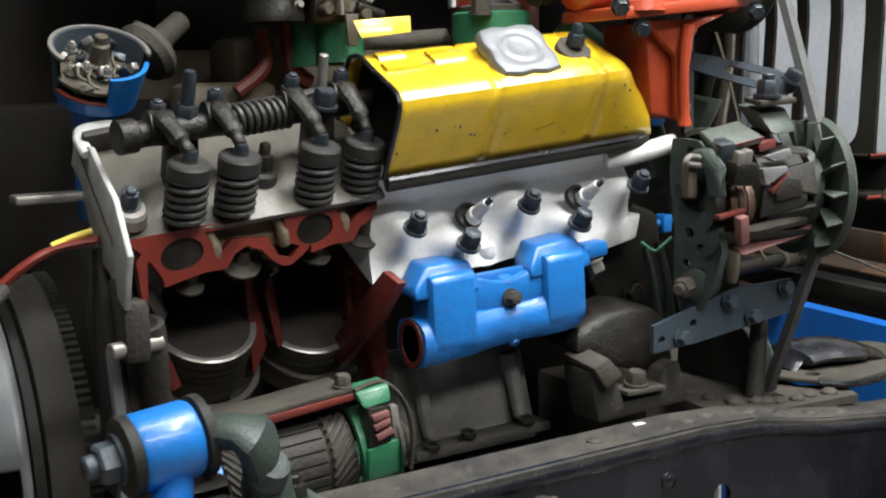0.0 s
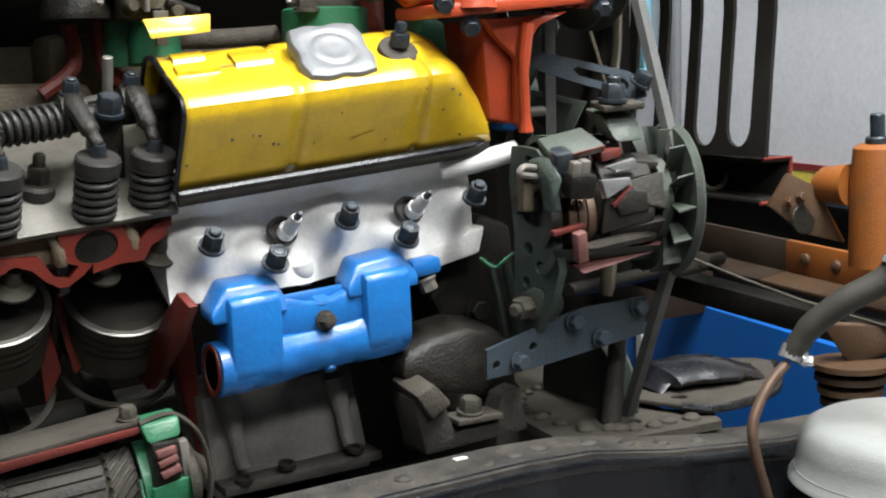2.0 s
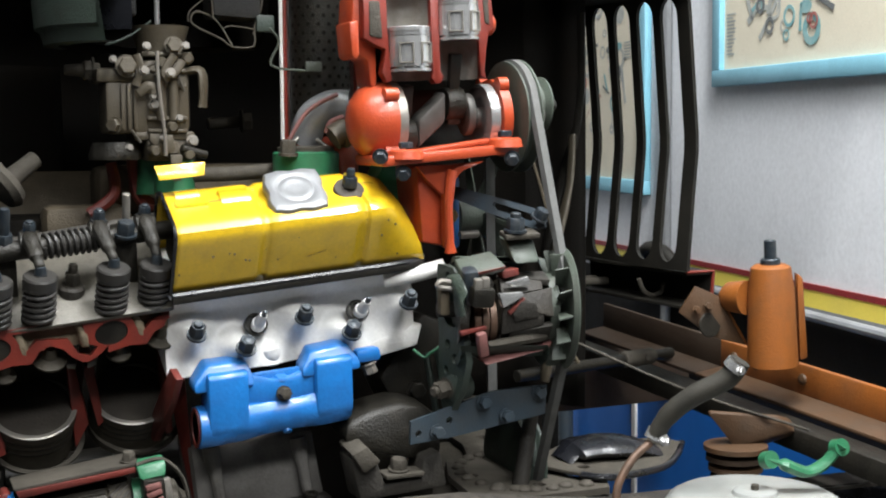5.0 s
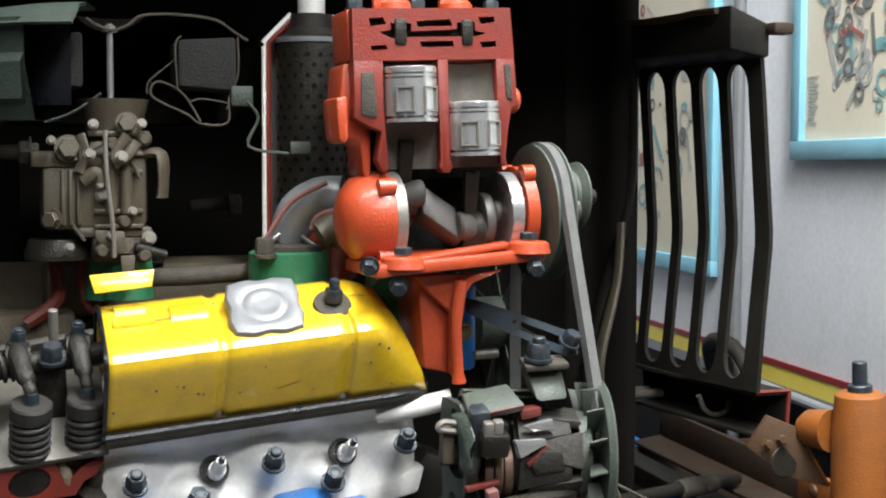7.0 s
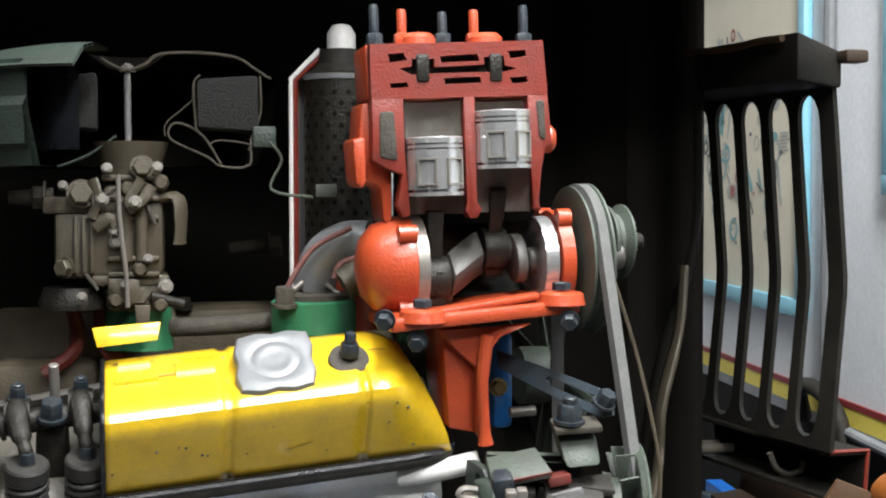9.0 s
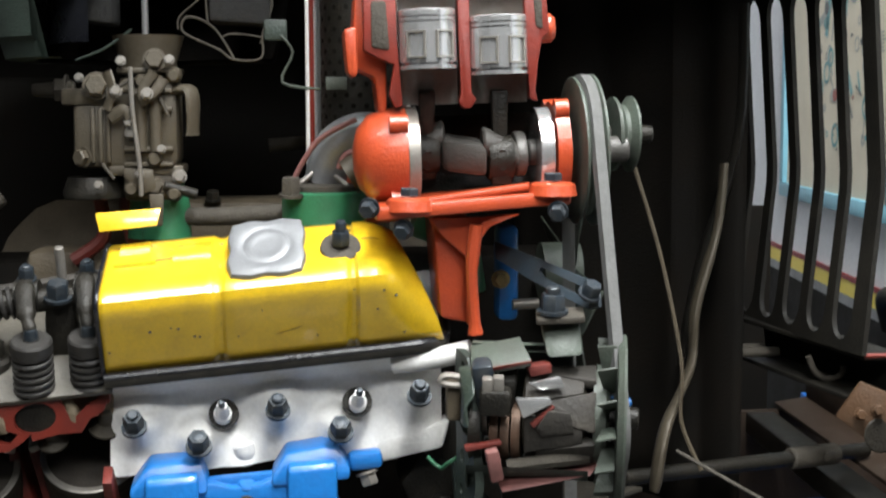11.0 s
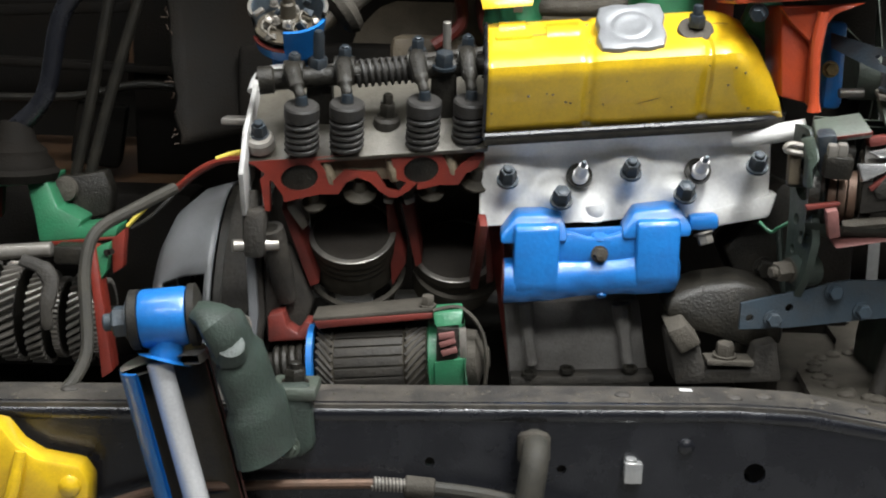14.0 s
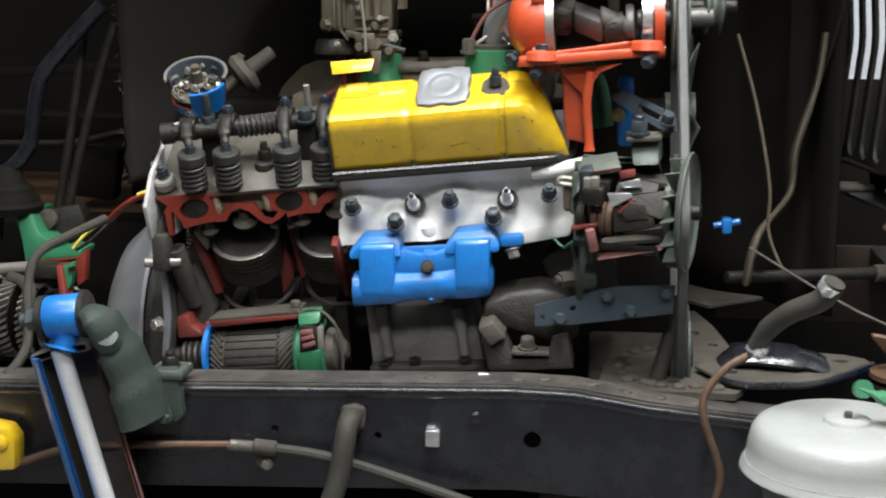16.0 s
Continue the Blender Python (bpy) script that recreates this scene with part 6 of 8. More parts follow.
part("cam_plate", prism(B(), [kp(160, 425, -0.038), kp(220, 428, -0.038), kp(226, 460, -0.038), kp(196, 470, -0.038), kp(160, 440, -0.038)], (0, 0.004, 0), 0.001), CARB, cb)
part("idle_screw", rod(B(), kp(240, 455, -0.035), kp(300, 470, -0.03), 0.005), DARK, cb)
part("hanging_link", prism(B(), [kp(212, 468, -0.04), kp(240, 468, -0.04), kp(236, 520, -0.04), kp(216, 520, -0.04)], (0, 0.004, 0), 0.001), CARB, cb, "flat tin link")
random.seed(31)
for k in range(16):
    q = kp(random.uniform(70, 262), random.uniform(255, 470), -0.034 - 0.006 * random.random())
    if k % 3 == 0:
        part("small_screw", hexbolt(B(), q, (0, -1, 0.1), 0.0036, 0.005), STEEL, cb)
    elif k % 3 == 1:
        part("small_boss", lathe(B(), q + V((0, 0.012, 0)), (0, -1, 0), [(0, 0.008), (0.010, 0.007), (0.013, 0.0045)], 12), CARB, cb)
    else:
        e = q + V((random.uniform(-0.022, 0.022), random.uniform(-0.004, 0.004), random.uniform(-0.020, 0.020)))
        part("link_rod", rod(B(), q, e, 0.0018, seg=8), DUSTY, cb)
for z in (300, 330, 395, 420):
    part("casting_rib", block(B(), kp(212, z, -0.029), (0.046, 0.006, 0.0045), w=0.0015), CARB, cb)
for x in (96, 112, 128):
    part("bowl_rib", block(B(), kp(x, 372, -0.029), (0.004, 0.006, 0.052), w=0.0015), CARB, cb)
part("base_riser", lathe(B(), kp(236, 545), UP, [(0, 0.024), (0.03, 0.023), (0.045, 0.021)], 22), GREEN, cb, "bright green riser")
ac = thing("air_cleaner", (0.02, 0.17, 1.36), "grey-green air cleaner cut open over its wire filling", "air cleaner")
part("centre_stud", rod(B(), kp(204, 230), kp(204, 82), 0.0032), BRIGHT, ac, "bright centre stud")
part("stud_nut", hexbolt(B(), kp(204, 96), UP, 0.006, 0.006), STEEL, ac)
lid = B()
for off in (0.0,):
    sweep(lid, [kp(150, 78, -0.02), kp(172, 88, -0.02), kp(204, 96, -0.02), kp(236, 86, -0.02), kp(262, 70, -0.02), kp(330, 66, -0.02), kp(400, 72, -0.02), kp(436, 90, -0.02), kp(458, 102, -0.02), kp(466, 105, -0.02)], 0.0015, 8, 5)
part("lid_edge", lid, DUSTY, ac, "bare cut edge of the lid")
part("lid", lathe(B(), kp(204, 96, 0.0), UP, [(0.0, 0.005), (0.004, 0.018), (0.017, 0.036), (0.0185, 0.075), (0.014, 0.11), (0.004, 0.135), (-0.006, 0.150), (-0.008, 0.150), (0.002, 0.134), (0.012, 0.109), (0.0165, 0.075), (0.015, 0.037), (0.002, 0.019), (-0.002, 0.005)], 30, 88, 262, (0, -1, 0)), SHEETSHADE, ac)
part("lid_front", lathe(B(), kp(204, 96, 0.0), UP, [(0.016, 0.052), (0.0175, 0.09), (0.012, 0.118), (-0.006, 0.145), (-0.008, 0.143), (0.010, 0.116), (0.0155, 0.09), (0.014, 0.052)], 14, -115, -18, (0, -1, 0)), OLIVE, ac)
for c in ((385, 150), (70, 150)):
    x0, x1 = (328, 442) if c[0] > 200 else (70, 142)
    part("wire_filling", prism(B(), [kp(x0, 108, -0.024), kp(x1, 100, -0.024), kp(x1, 192, -0.024), kp(x0, 186, -0.024)], (0, 0.06, 0), 0.004), FOAM, ac, "dark tangled wire filling")
part("filling_edge", sweep(B(), [kp(326, 190, -0.026), kp(322, 120, -0.026), kp(334, 102, -0.026)], 0.0011, 6, 4), DUSTY, ac)
bowl = B()
sweep(bowl, [kp(445, 100, -0.02), kp(446, 160, -0.02), kp(428, 205, -0.02), kp(424, 246, -0.02), kp(372, 248, -0.02), kp(345, 232, -0.02), kp(282, 206, -0.02), kp(280, 184, -0.02), kp(302, 180, -0.02), kp(340, 200, -0.02), kp(372, 245, -0.02)], 0.0012, 8, 4)
part("bowl_edge", bowl, DUSTY, ac, "bare cut edge of the oil bowl")
part("bowl_edge", sweep(B(), [kp(270, 200, -0.02), kp(272, 180, -0.02), kp(300, 158, -0.02), kp(326, 138, -0.02)], 0.0009, 6, 4), DUSTY, ac)
part("bowl_edge", sweep(B(), [kp(352, 212, -0.02), kp(372, 206, -0.02), kp(424, 212, -0.02), kp(422, 222, -0.02)], 0.0009, 6, 4), DUSTY, ac)
part("bowl_edge", sweep(B(), [kp(180, 200, -0.02), kp(120, 232, -0.02), kp(60, 250, -0.02)], 0.0013, 6, 4), OLIVE, ac)
part("bowl", lathe(B(), kp(204, 248, 0), UP, [(0, 0.045), (0.001, 0.12), (0.026, 0.128), (0.080, 0.138), (0.080, 0.140), (0.026, 0.131), (-0.001, 0.123), (-0.002, 0.045)], 26, 90, 270, (0, -1, 0)), SHEETSHADE, ac)
fr = lathe(B(), kp(204, 250, 0), UP, [(0, 0.10), (0.0, 0.128), (0.014, 0.132), (0.018, 0.138), (0.050, 0.140), (0.058, 0.135), (0.082, 0.137), (0.084, 0.142), (0.088, 0.142), (0.088, 0.134), (0.05, 0.134), (0.0, 0.12)], 14, -125, -38, (0, -1, 0))
part("bowl_front", fr, OLIVE, ac, "grey-green pressed bowl")
part("inner_sleeve", lathe(B(), kp(204, 225, 0), UP, [(0, 0.090), (0.080, 0.090), (0.080, 0.086), (0, 0.086)], 12, -85, -29, (0, -1, 0)), BLACK, ac, "shiny black inner sleeve")
part("clip", block(B(), kp(452, 200, -0.02), (0.022, 0.01, 0.02), w=0.002), OLIVE, ac)
manif = thing("inlet_manifold", (0.1, 0.2, 1.13), "tan cast inlet manifold between the banks", "manifold")
part("runner", block(B(), (0.09, 0.30, 1.14), (0.30, 0.08, 0.06), w=0.012), TAN, manif)
part("runner", block(B(), (-0.08, 0.24, 1.10), (0.10, 0.06, 0.05), w=0.012), TAN, manif)
part("runner_bolt", hexbolt(B(), (0.054, 0.260, 1.170), (0, -0.3, 1), 0.007, 0.010), DARK, manif)
part("red_fork", sweep(B(), [(-0.053, 0.200, 1.176), (-0.050, 0.200, 1.139), (-0.080, 0.200, 1.115)], 0.007, 8, 5), RED, manif)
part("red_fork", sweep(B(), [(-0.026, 0.200, 1.182), (-0.021, 0.200, 1.138), (-0.004, 0.200, 1.122)], 0.009, 8, 5), RED, manif)
part("green_post", lathe(B(), (0.003, 0.200, 1.138), UP, [(0, 0.030), (0.05, 0.026), (0.06, 0.03)], 20), GREEN, manif)
part("carb_foot", lathe(B(), (-0.052, 0.170, 1.180), UP, [(0, 0.030), (0.006, 0.031), (0.02, 0.026)], 24), DARK, manif)
part("far_cover", block(B(), (0.05, 0.42, 1.10), (0.5, 0.10, 0.10), pose(0, 0, 0, -35, 0, 0), 0.02), TAN, manif)

# ==== distributor ====
di = thing("distributor", (-0.231, 0.120, 1.069), "blue distributor cut open over its breaker plate", "distributor")
DA = V((0.03, -0.50, 0.866)).normalized()
dt = V((-0.233, 0.113, 1.156))      # middle of the open top
dr = (1.0, -0.4, 0)
part("bowl_back", lathe(B(), dt - DA * 0.050, DA, [(0, 0.022), (0.006, 0.034), (0.050, 0.0405), (0.050, 0.0375), (0.008, 0.031), (0.003, 0.018)], 24, 10, 215, dr), STEELBLUE, di, "slate blue back of the bowl")
part("bowl_front", lathe(B(), dt - DA * 0.052, DA, [(0, 0.022), (0.006, 0.035), (0.044, 0.0415), (0.044, 0.0375), (0.008, 0.031)], 10, -72, 8, dr), BLUE, di, "bright blue front of the bowl")
part("bowl_front", lathe(B(), dt - DA * 0.052, DA, [(0, 0.022), (0.006, 0.035), (0.018, 0.038), (0.018, 0.034), (0.008, 0.031)], 14, 215, 290, dr), BLUE, di, "bright blue front of the bowl")
part("cut_edge", lathe(B(), dt - DA * 0.034, DA, [(0, 0.0385), (0.0015, 0.0385), (0.0015, 0.0335), (0, 0.0335)], 14, 215, 288, dr), RED, di, "red cut edge")
part("rim", lathe(B(), dt - DA * 0.002, DA, [(0, 0.0425), (0.003, 0.0425), (0.003, 0.0390), (0, 0.0390), (0, 0.0425)], 30, 5, 230, dr), STEEL, di, "bare metal rim")
part("breaker_plate", lathe(B(), dt - DA * 0.026, DA, [(0, 0.0365), (0.003, 0.0365), (0.0032, 0.0005)], 26), CARB, di, "dull breaker plate")
part("spindle", lathe(B(), dt - DA * 0.024, DA, [(0, 0.0125), (0.010, 0.0115), (0.012, 0.0085), (0.028, 0.0080), (0.030, 0.0060), (0.036, 0.0055)], 18), CARB, di)
dd, da1, db1 = axes_of(DA)
random.seed(12)
for k in range(22):
    q, rad = radians(k * 37 + 11), random.uniform(0.015, 0.033)
    p = dt - DA * random.uniform(0.008, 0.022) + da1 * rad * math.cos(q) + db1 * rad * math.sin(q)
    if k % 4 == 0:
        part("screw", hexbolt(B(), p - DA * 0.004, DA, 0.0042, 0.006, 0.003), STEEL, di)
    elif k % 4 == 1:
        part("wire_loop", sweep(B(), [p, p + da1 * 0.006 + DA * 0.004, p + da1 * 0.008 + db1 * 0.008, p + db1 * 0.012 - DA * 0.004], 0.0014, 6, 4), CARB, di)
    else:
        part("contact_piece", block(B(), p, (random.uniform(0.006, 0.014), random.uniform(0.004, 0.008), random.uniform(0.004, 0.010)), pose(0, 0, 0, random.uniform(-40, 40), random.uniform(-40, 40), 47 * k), 0.001), STEEL if k % 3 else BOLT, di)
part("stem", rod(B(), dt - DA * 0.055 + V((0.0, 0.02, -0.10)), dt - DA * 0.048, 0.015, 0.020), BLUE, di)
part("foot", block(B(), dt + V((-0.045, 0.03, -0.125)), (0.06, 0.03, 0.008), w=0.003), STEEL, di)
vc = thing("vacuum_unit", (-0.181, 0.160, 1.146), "dusty vacuum unit with a pipe stub beside the distributor", "vacuum unit")
v0, v1 = V((-0.199, 0.150, 1.138)), V((-0.141, 0.170, 1.183))
part("diaphragm_box", lathe(B(), v0.lerp(v1, 0.35), v1 - v0, [(-0.014, 0.010), (-0.008, 0.026), (0.0, 0.030), (0.008, 0.026), (0.012, 0.012)], 24), DUSTY, vc)
part("pipe_stub", rod(B(), v0.lerp(v1, 0.4), v1, 0.012, 0.010), DUSTY, vc)
part("link", rod(B(), v0 - (v1 - v0) * 0.4, v0.lerp(v1, 0.3), 0.009), CARB, vc)
part("ear", block(B(), V((-0.187, 0.160, 1.170)), (0.012, 0.01, 0.022), pose(0, 0, 0, 0, 25, 0), 0.003), DUSTY, vc)

# ==== starter ====
st = thing("starter_motor", (-0.13, 0.06, 0.77), "starter motor cut open to show its armature", "starter motor")
s0, s1 = V((-0.186, 0.020, 0.792)), V((-0.069, 0.010, 0.804))
sd = (s1 - s0).normalized()
sl2 = (s1 - s0).length
part("armature", lathe(B(), s0, sd, [(0.0, 0.030), (0.004, 0.037), (0.016, 0.039), (0.020, 0.036), (0.092, 0.036), (0.096, 0.039), (sl2 - 0.002, 0.038)], 40), PISTON, st)
d, a, b = axes_of(sd)
for k in range(22):
    q = 2 * math.pi * k / 22
    rad, tan = a * math.cos(q) + b * math.sin(q), b * math.cos(q) - a * math.sin(q)
    part("armature_bar", prism(B(), [s0 + sd * 0.021 + rad * 0.0355 - tan * 0.0043, s0 + sd * 0.091 + rad * 0.0355 - tan * 0.0043, s0 + sd * 0.091 + rad * 0.0355 + tan * 0.0043, s0 + sd * 0.021 + rad * 0.0355 + tan * 0.0043], rad * 0.0022, 0.0004), IRON, st)
for k in range(30):
    q = 2 * math.pi * k / 30
    for e0, e1, tw in ((0.003, 0.019, 0.5), (0.094, sl2 - 0.004, -0.5)):
        p = [s0 + sd * e + (a * math.cos(q + w) + b * math.sin(q + w)) * 0.0395 for e, w in ((e0, 0), (e1, tw))]
        part("winding_bar", rod(B(), p[0], p[1], 0.0019, seg=5), IRON, st, smooth=0)
part("yoke_top", prism(B(), [(-0.193, -0.005, 0.848), (-0.071, -0.015, 0.865), (-0.070, -0.015, 0.860), (-0.190, -0.005, 0.843)], (0, 0.05, 0.0), 0.0015), DUSTY, st)
part("yoke_edge", prism(B(), [(-0.191, -0.006, 0.845), (-0.070, -0.016, 0.860), (-0.070, -0.016, 0.854), (-0.187, -0.006, 0.837)], (0, 0.05, 0.0), 0.0012), RED, st, "dull red cut edge")
part("blue_ring", lathe(B(), s0 - sd * 0.006, sd, [(0, 0.046), (0.006, 0.046), (0.006, 0.037), (0, 0.037)], 36), BLUE, st, "blue painted ring")
part("yoke_back", lathe(B(), s0, sd, [(0, 0.050), (0, 0.046), (sl2, 0.046), (sl2, 0.050)], 18, 60, 250, (0, -1, 0)), OLIVE, st)
part("shaft_spring", coil(B(), s0 - sd * 0.050, sd, 0.04, 0.020, 0.004, 5), DARK, st)
part("pinion_shaft", rod(B(), s0 - sd * 0.07, s0, 0.016), DARK, st)
part("end_frame", lathe(B(), s1, sd, [(0, 0.048), (0, 0.040), (0.036, 0.038), (0.036, 0.046)], 10, -38, -150 + 360, (0, -1, 0.9)), GREEN, st, "bright green end frame")
part("end_frame_front", prism(B(), [(-0.071, -0.020, 0.861), (-0.040, -0.023, 0.865), (-0.041, -0.029, 0.851), (-0.068, -0.029, 0.848)], (0, 0.02, 0.004), 0.003), GREEN, st, "bright green end frame")
part("end_frame_front", prism(B(), [(-0.068, -0.035, 0.814), (-0.036, -0.035, 0.820), (-0.036, -0.031, 0.789), (-0.067, -0.031, 0.785)], (0, 0.02, 0), 0.003), GREEN, st, "bright green end frame")
part("end_band", sweep(B(), [(-0.070, -0.015, 0.862), (-0.044, -0.015, 0.866), (-0.023, -0.015, 0.846), (-0.015, -0.015, 0.814), (-0.016, -0.010, 0.783)], 0.0036, 8, 5, 0.6), DUSTY, st)
part("brush_gear", block(B(), (-0.055, -0.023, 0.830), (0.022, 0.02, 0.038), w=0.002), DARK, st)
for q in ((-0.056, -0.035, 0.842), (-0.055, -0.035, 0.835), (-0.053, -0.035, 0.826)):
    part("brush", block(B(), q, (0.016, 0.006, 0.006), pose(0, 0, 0, 0, random.uniform(-20, 20), 0), 0.001), PINK, st)
part("end_cap", lathe(B(), s1 + sd * 0.036, sd, [(0, 0.030), (0.010, 0.028), (0.014, 0.018), (0.022, 0.010)], 20), DUSTY, st)
part("brush_arm", prism(B(), [(-0.044, -0.031, 0.847), (-0.037, -0.031, 0.848), (-0.035, -0.033, 0.819), (-0.042, -0.033, 0.818)], (0, 0.01, 0), 0.001), STEEL, st)
part("top_terminal", hexbolt(B(), (-0.076, -0.005, 0.864), (0, -0.1, 1), 0.007, 0.011), DUSTY, st)
part("red_bracket", prism(B(), [(-0.241, 0.015, 0.844), (-0.225, 0.015, 0.849), (-0.221, 0.015, 0.833), (-0.210, 0.015, 0.826), (-0.202, 0.015, 0.839), (-0.193, 0.015, 0.838), (-0.194, 0.015, 0.820), (-0.240, 0.015, 0.816)], (0, 0.03, 0), 0.002), RED, st, "dull red cut bracket")

# ==== bell housing, flywheel, clutch ====
FXC = V((-0.300, 0.268, 0.765))     # the crank's axis at the flywheel
fly_t = thing("flywheel", FXC, "dull grey flywheel with a toothed rim and pressed clutch cover", "flywheel")
part("disc", lathe(B(), (-0.004, 0, 0), (1, 0, 0), [(0, 0.11), (0, 0.184), (0.014, 0.188), (0.030, 0.188), (0.030, 0.10)], 72), IRON, fly_t)
teeth = B()
for k in range(150):
    q = 2 * math.pi * k / 150
    rad, tan = V((0, math.cos(q), math.sin(q))), V((0, -math.sin(q), math.cos(q)))
    c = rad * 0.188 + V((0.026, 0, 0))
    prism(teeth, [c - tan * 0.0025, c + tan * 0.0025, c + tan * 0.0014 + rad * 0.002, c - tan * 0.0014 + rad * 0.002], (0.012, 0, 0), 0)
tagged(part("ring_gear", teeth, DARK, fly_t), kind="stuff")
part("pressure_ring", lathe(B(), (-0.016, 0, 0), (1, 0, 0), [(0, 0.164), (0.001, 0.176), (0.010, 0.176), (0.010, 0.164)], 60), DARK, fly_t)
cvb = B()
n = 72
prof = [(-0.018, 0.178), (-0.026, 0.176), (-0.052, 0.168), (-0.082, 0.142), (-0.098, 0.110), (-0.102, 0.070)]
rr = []
for s, r in prof:
    rr.append([cvb.verts.new(V((s, r * math.cos(2 * math.pi * i / n), r * math.sin(2 * math.pi * i / n)))) for i in range(n)])
for j in range(len(prof) - 1):
    for i in range(n):
        if j in (1, 2) and (i % 24) in (3, 4, 5, 6):
            continue
        cvb.faces.new((rr[j][i], rr[j][(i + 1) % n], rr[j + 1][(i + 1) % n], rr[j + 1][i]))
clutch = part("clutch_cover", cvb, CLUTCHM, fly_t, "grey pressed clutch cover with three windows")
mdc = clutch.modifiers.new("thickness", "SOLIDIFY")
mdc.thickness = 0.004
# Near-black cone: the shade behind the cover's windows, made solid.
part("clutch_dark", lathe(B(), (-0.060, 0, 0), (1, 0, 0), [(0, 0.05), (0.01, 0.112), (0.04, 0.136)], 48), SHEETSHADE, fly_t)
for ob in fly_t.children:
    ob.matrix_parent_inverse = Matrix()
bh = thing("bell_housing", (-0.29, 0.15, 0.80), "cut bell housing plate with red section edges", "housing")
part("rear_plate", prism(B(), [(-0.266, 0.039, 0.997), (-0.249, 0.044, 0.994), (-0.251, 0.037, 0.912), (-0.246, 0.034, 0.840), (-0.249, 0.027, 0.786), (-0.262, 0.024, 0.786), (-0.260, 0.030, 0.865), (-0.265, 0.034, 0.924)], (0, 0.06, 0), 0.002), IRON, bh)
part("plate_edge", prism(B(), [(-0.250, 0.033, 0.996), (-0.244, 0.036, 0.985), (-0.241, 0.034, 0.954), (-0.248, 0.032, 0.949)], (0, 0.02, 0), 0.001), WHITE, bh)
part("plate_edge", prism(B(), [(-0.265, 0.027, 0.914), (-0.256, 0.029, 0.913), (-0.252, 0.027, 0.842), (-0.256, 0.020, 0.788), (-0.265, 0.019, 0.787), (-0.262, 0.024, 0.842)], (0, 0.012, 0), 0.002), SILVER, bh)
part("red_rim", sweep(B(), [(-0.265, 0.034, 1.004), (-0.295, 0.050, 0.998), (-0.321, 0.057, 0.984), (-0.345, 0.064, 0.964), (-0.351, 0.063, 0.961)], [0.006, 0.007, 0.007, 0.005], 8, 5, 0.6, (0, 1, 0)), CUTRED, bh, "red painted section edge")
part("yellow_rim", sweep(B(), [(-0.267, 0.044, 1.010), (-0.282, 0.047, 1.006), (-0.298, 0.050, 1.000)], 0.003, 8, 4), BAND, bh)
part("cross_pin", rod(B(), (-0.273, -0.007, 0.921), (-0.228, 0.006, 0.921), 0.0065), STEEL, bh)
part("pin_boss", block(B(), (-0.251, 0.003, 0.934), (0.022, 0.03, 0.05), w=0.006), IRON, bh)
part("link_rod", rod(B(), (-0.255, 0.001, 0.919), (-0.258, 0.010, 0.975), 0.008), IRON, bh)
part("joint_bolt", hexbolt(B(), (-0.264, 0.014, 0.835), (-0.5, -0.8, 0), 0.008, 0.01), STEEL, bh)

# ==== gearbox ====
gb = thing("gearbox", (-0.62, 0.3, 0.78), "bright green gearbox with red cut faces and bare helical gears", "gearbox")
part("top_web", prism(B(), [(-0.561, 0.240, 0.942), (-0.536, 0.240, 0.945), (-0.521, 0.230, 0.913), (-0.489, 0.220, 0.900), (-0.493, 0.220, 0.892), (-0.466, 0.210, 0.898), (-0.442, 0.200, 0.897), (-0.445, 0.200, 0.885), (-0.541, 0.220, 0.872), (-0.549, 0.230, 0.904)], (0, 0.05, 0.0), 0.004), GREEN, gb)
part("top_plate", prism(B(), [(-0.608, 0.240, 0.940), (-0.536, 0.240, 0.946), (-0.536, 0.240, 0.940), (-0.608, 0.240, 0.932)], (0, 0.08, 0), 0.002), GREEN, gb)
part("left_web", prism(B(), [(-0.629, 0.240, 0.934), (-0.600, 0.240, 0.933), (-0.601, 0.230, 0.892), (-0.628, 0.230, 0.887)], (0, 0.05, 0), 0.003), GREEN, gb)
part("red_edge", prism(B(), [(-0.541, 0.218, 0.872), (-0.445, 0.198, 0.886), (-0.445, 0.198, 0.883), (-0.540, 0.218, 0.867)], (0, 0.03, 0), 0.001), CUTRED, gb, "red painted cut face")
part("red_edge", prism(B(), [(-0.599, 0.228, 0.936), (-0.594, 0.228, 0.936), (-0.597, 0.228, 0.895), (-0.620, 0.228, 0.887), (-0.619, 0.228, 0.890)], (0, 0.03, 0), 0.001), CUTRED, gb, "red painted cut face")
part("red_strip", prism(B(), [(-0.467, 0.160, 0.880), (-0.458, 0.160, 0.880), (-0.436, 0.140, 0.741), (-0.449, 0.140, 0.732)], (0, 0.03, 0), 0.002), CUTRED, gb, "red painted cut face")
part("green_strip", prism(B(), [(-0.459, 0.165, 0.879), (-0.442, 0.165, 0.885), (-0.446, 0.162, 0.853), (-0.454, 0.162, 0.840)], (0, 0.02, 0), 0.002), GREEN, gb)
part("red_strip", prism(B(), [(-0.443, 0.175, 0.887), (-0.427, 0.175, 0.901), (-0.430, 0.172, 0.855), (-0.442, 0.172, 0.847)], (0, 0.02, 0), 0.002), CUTRED, gb, "red painted cut face")
for q in ((-0.445, 0.162, 0.875), (-0.440, 0.162, 0.876)):
    part("tapped_hole", lathe(B(), q, (0, -1, 0), [(0, 0.004), (0.0012, 0.004)], 10), DARK, gb)
g0 = V((-0.614, 0.200, 0.768))
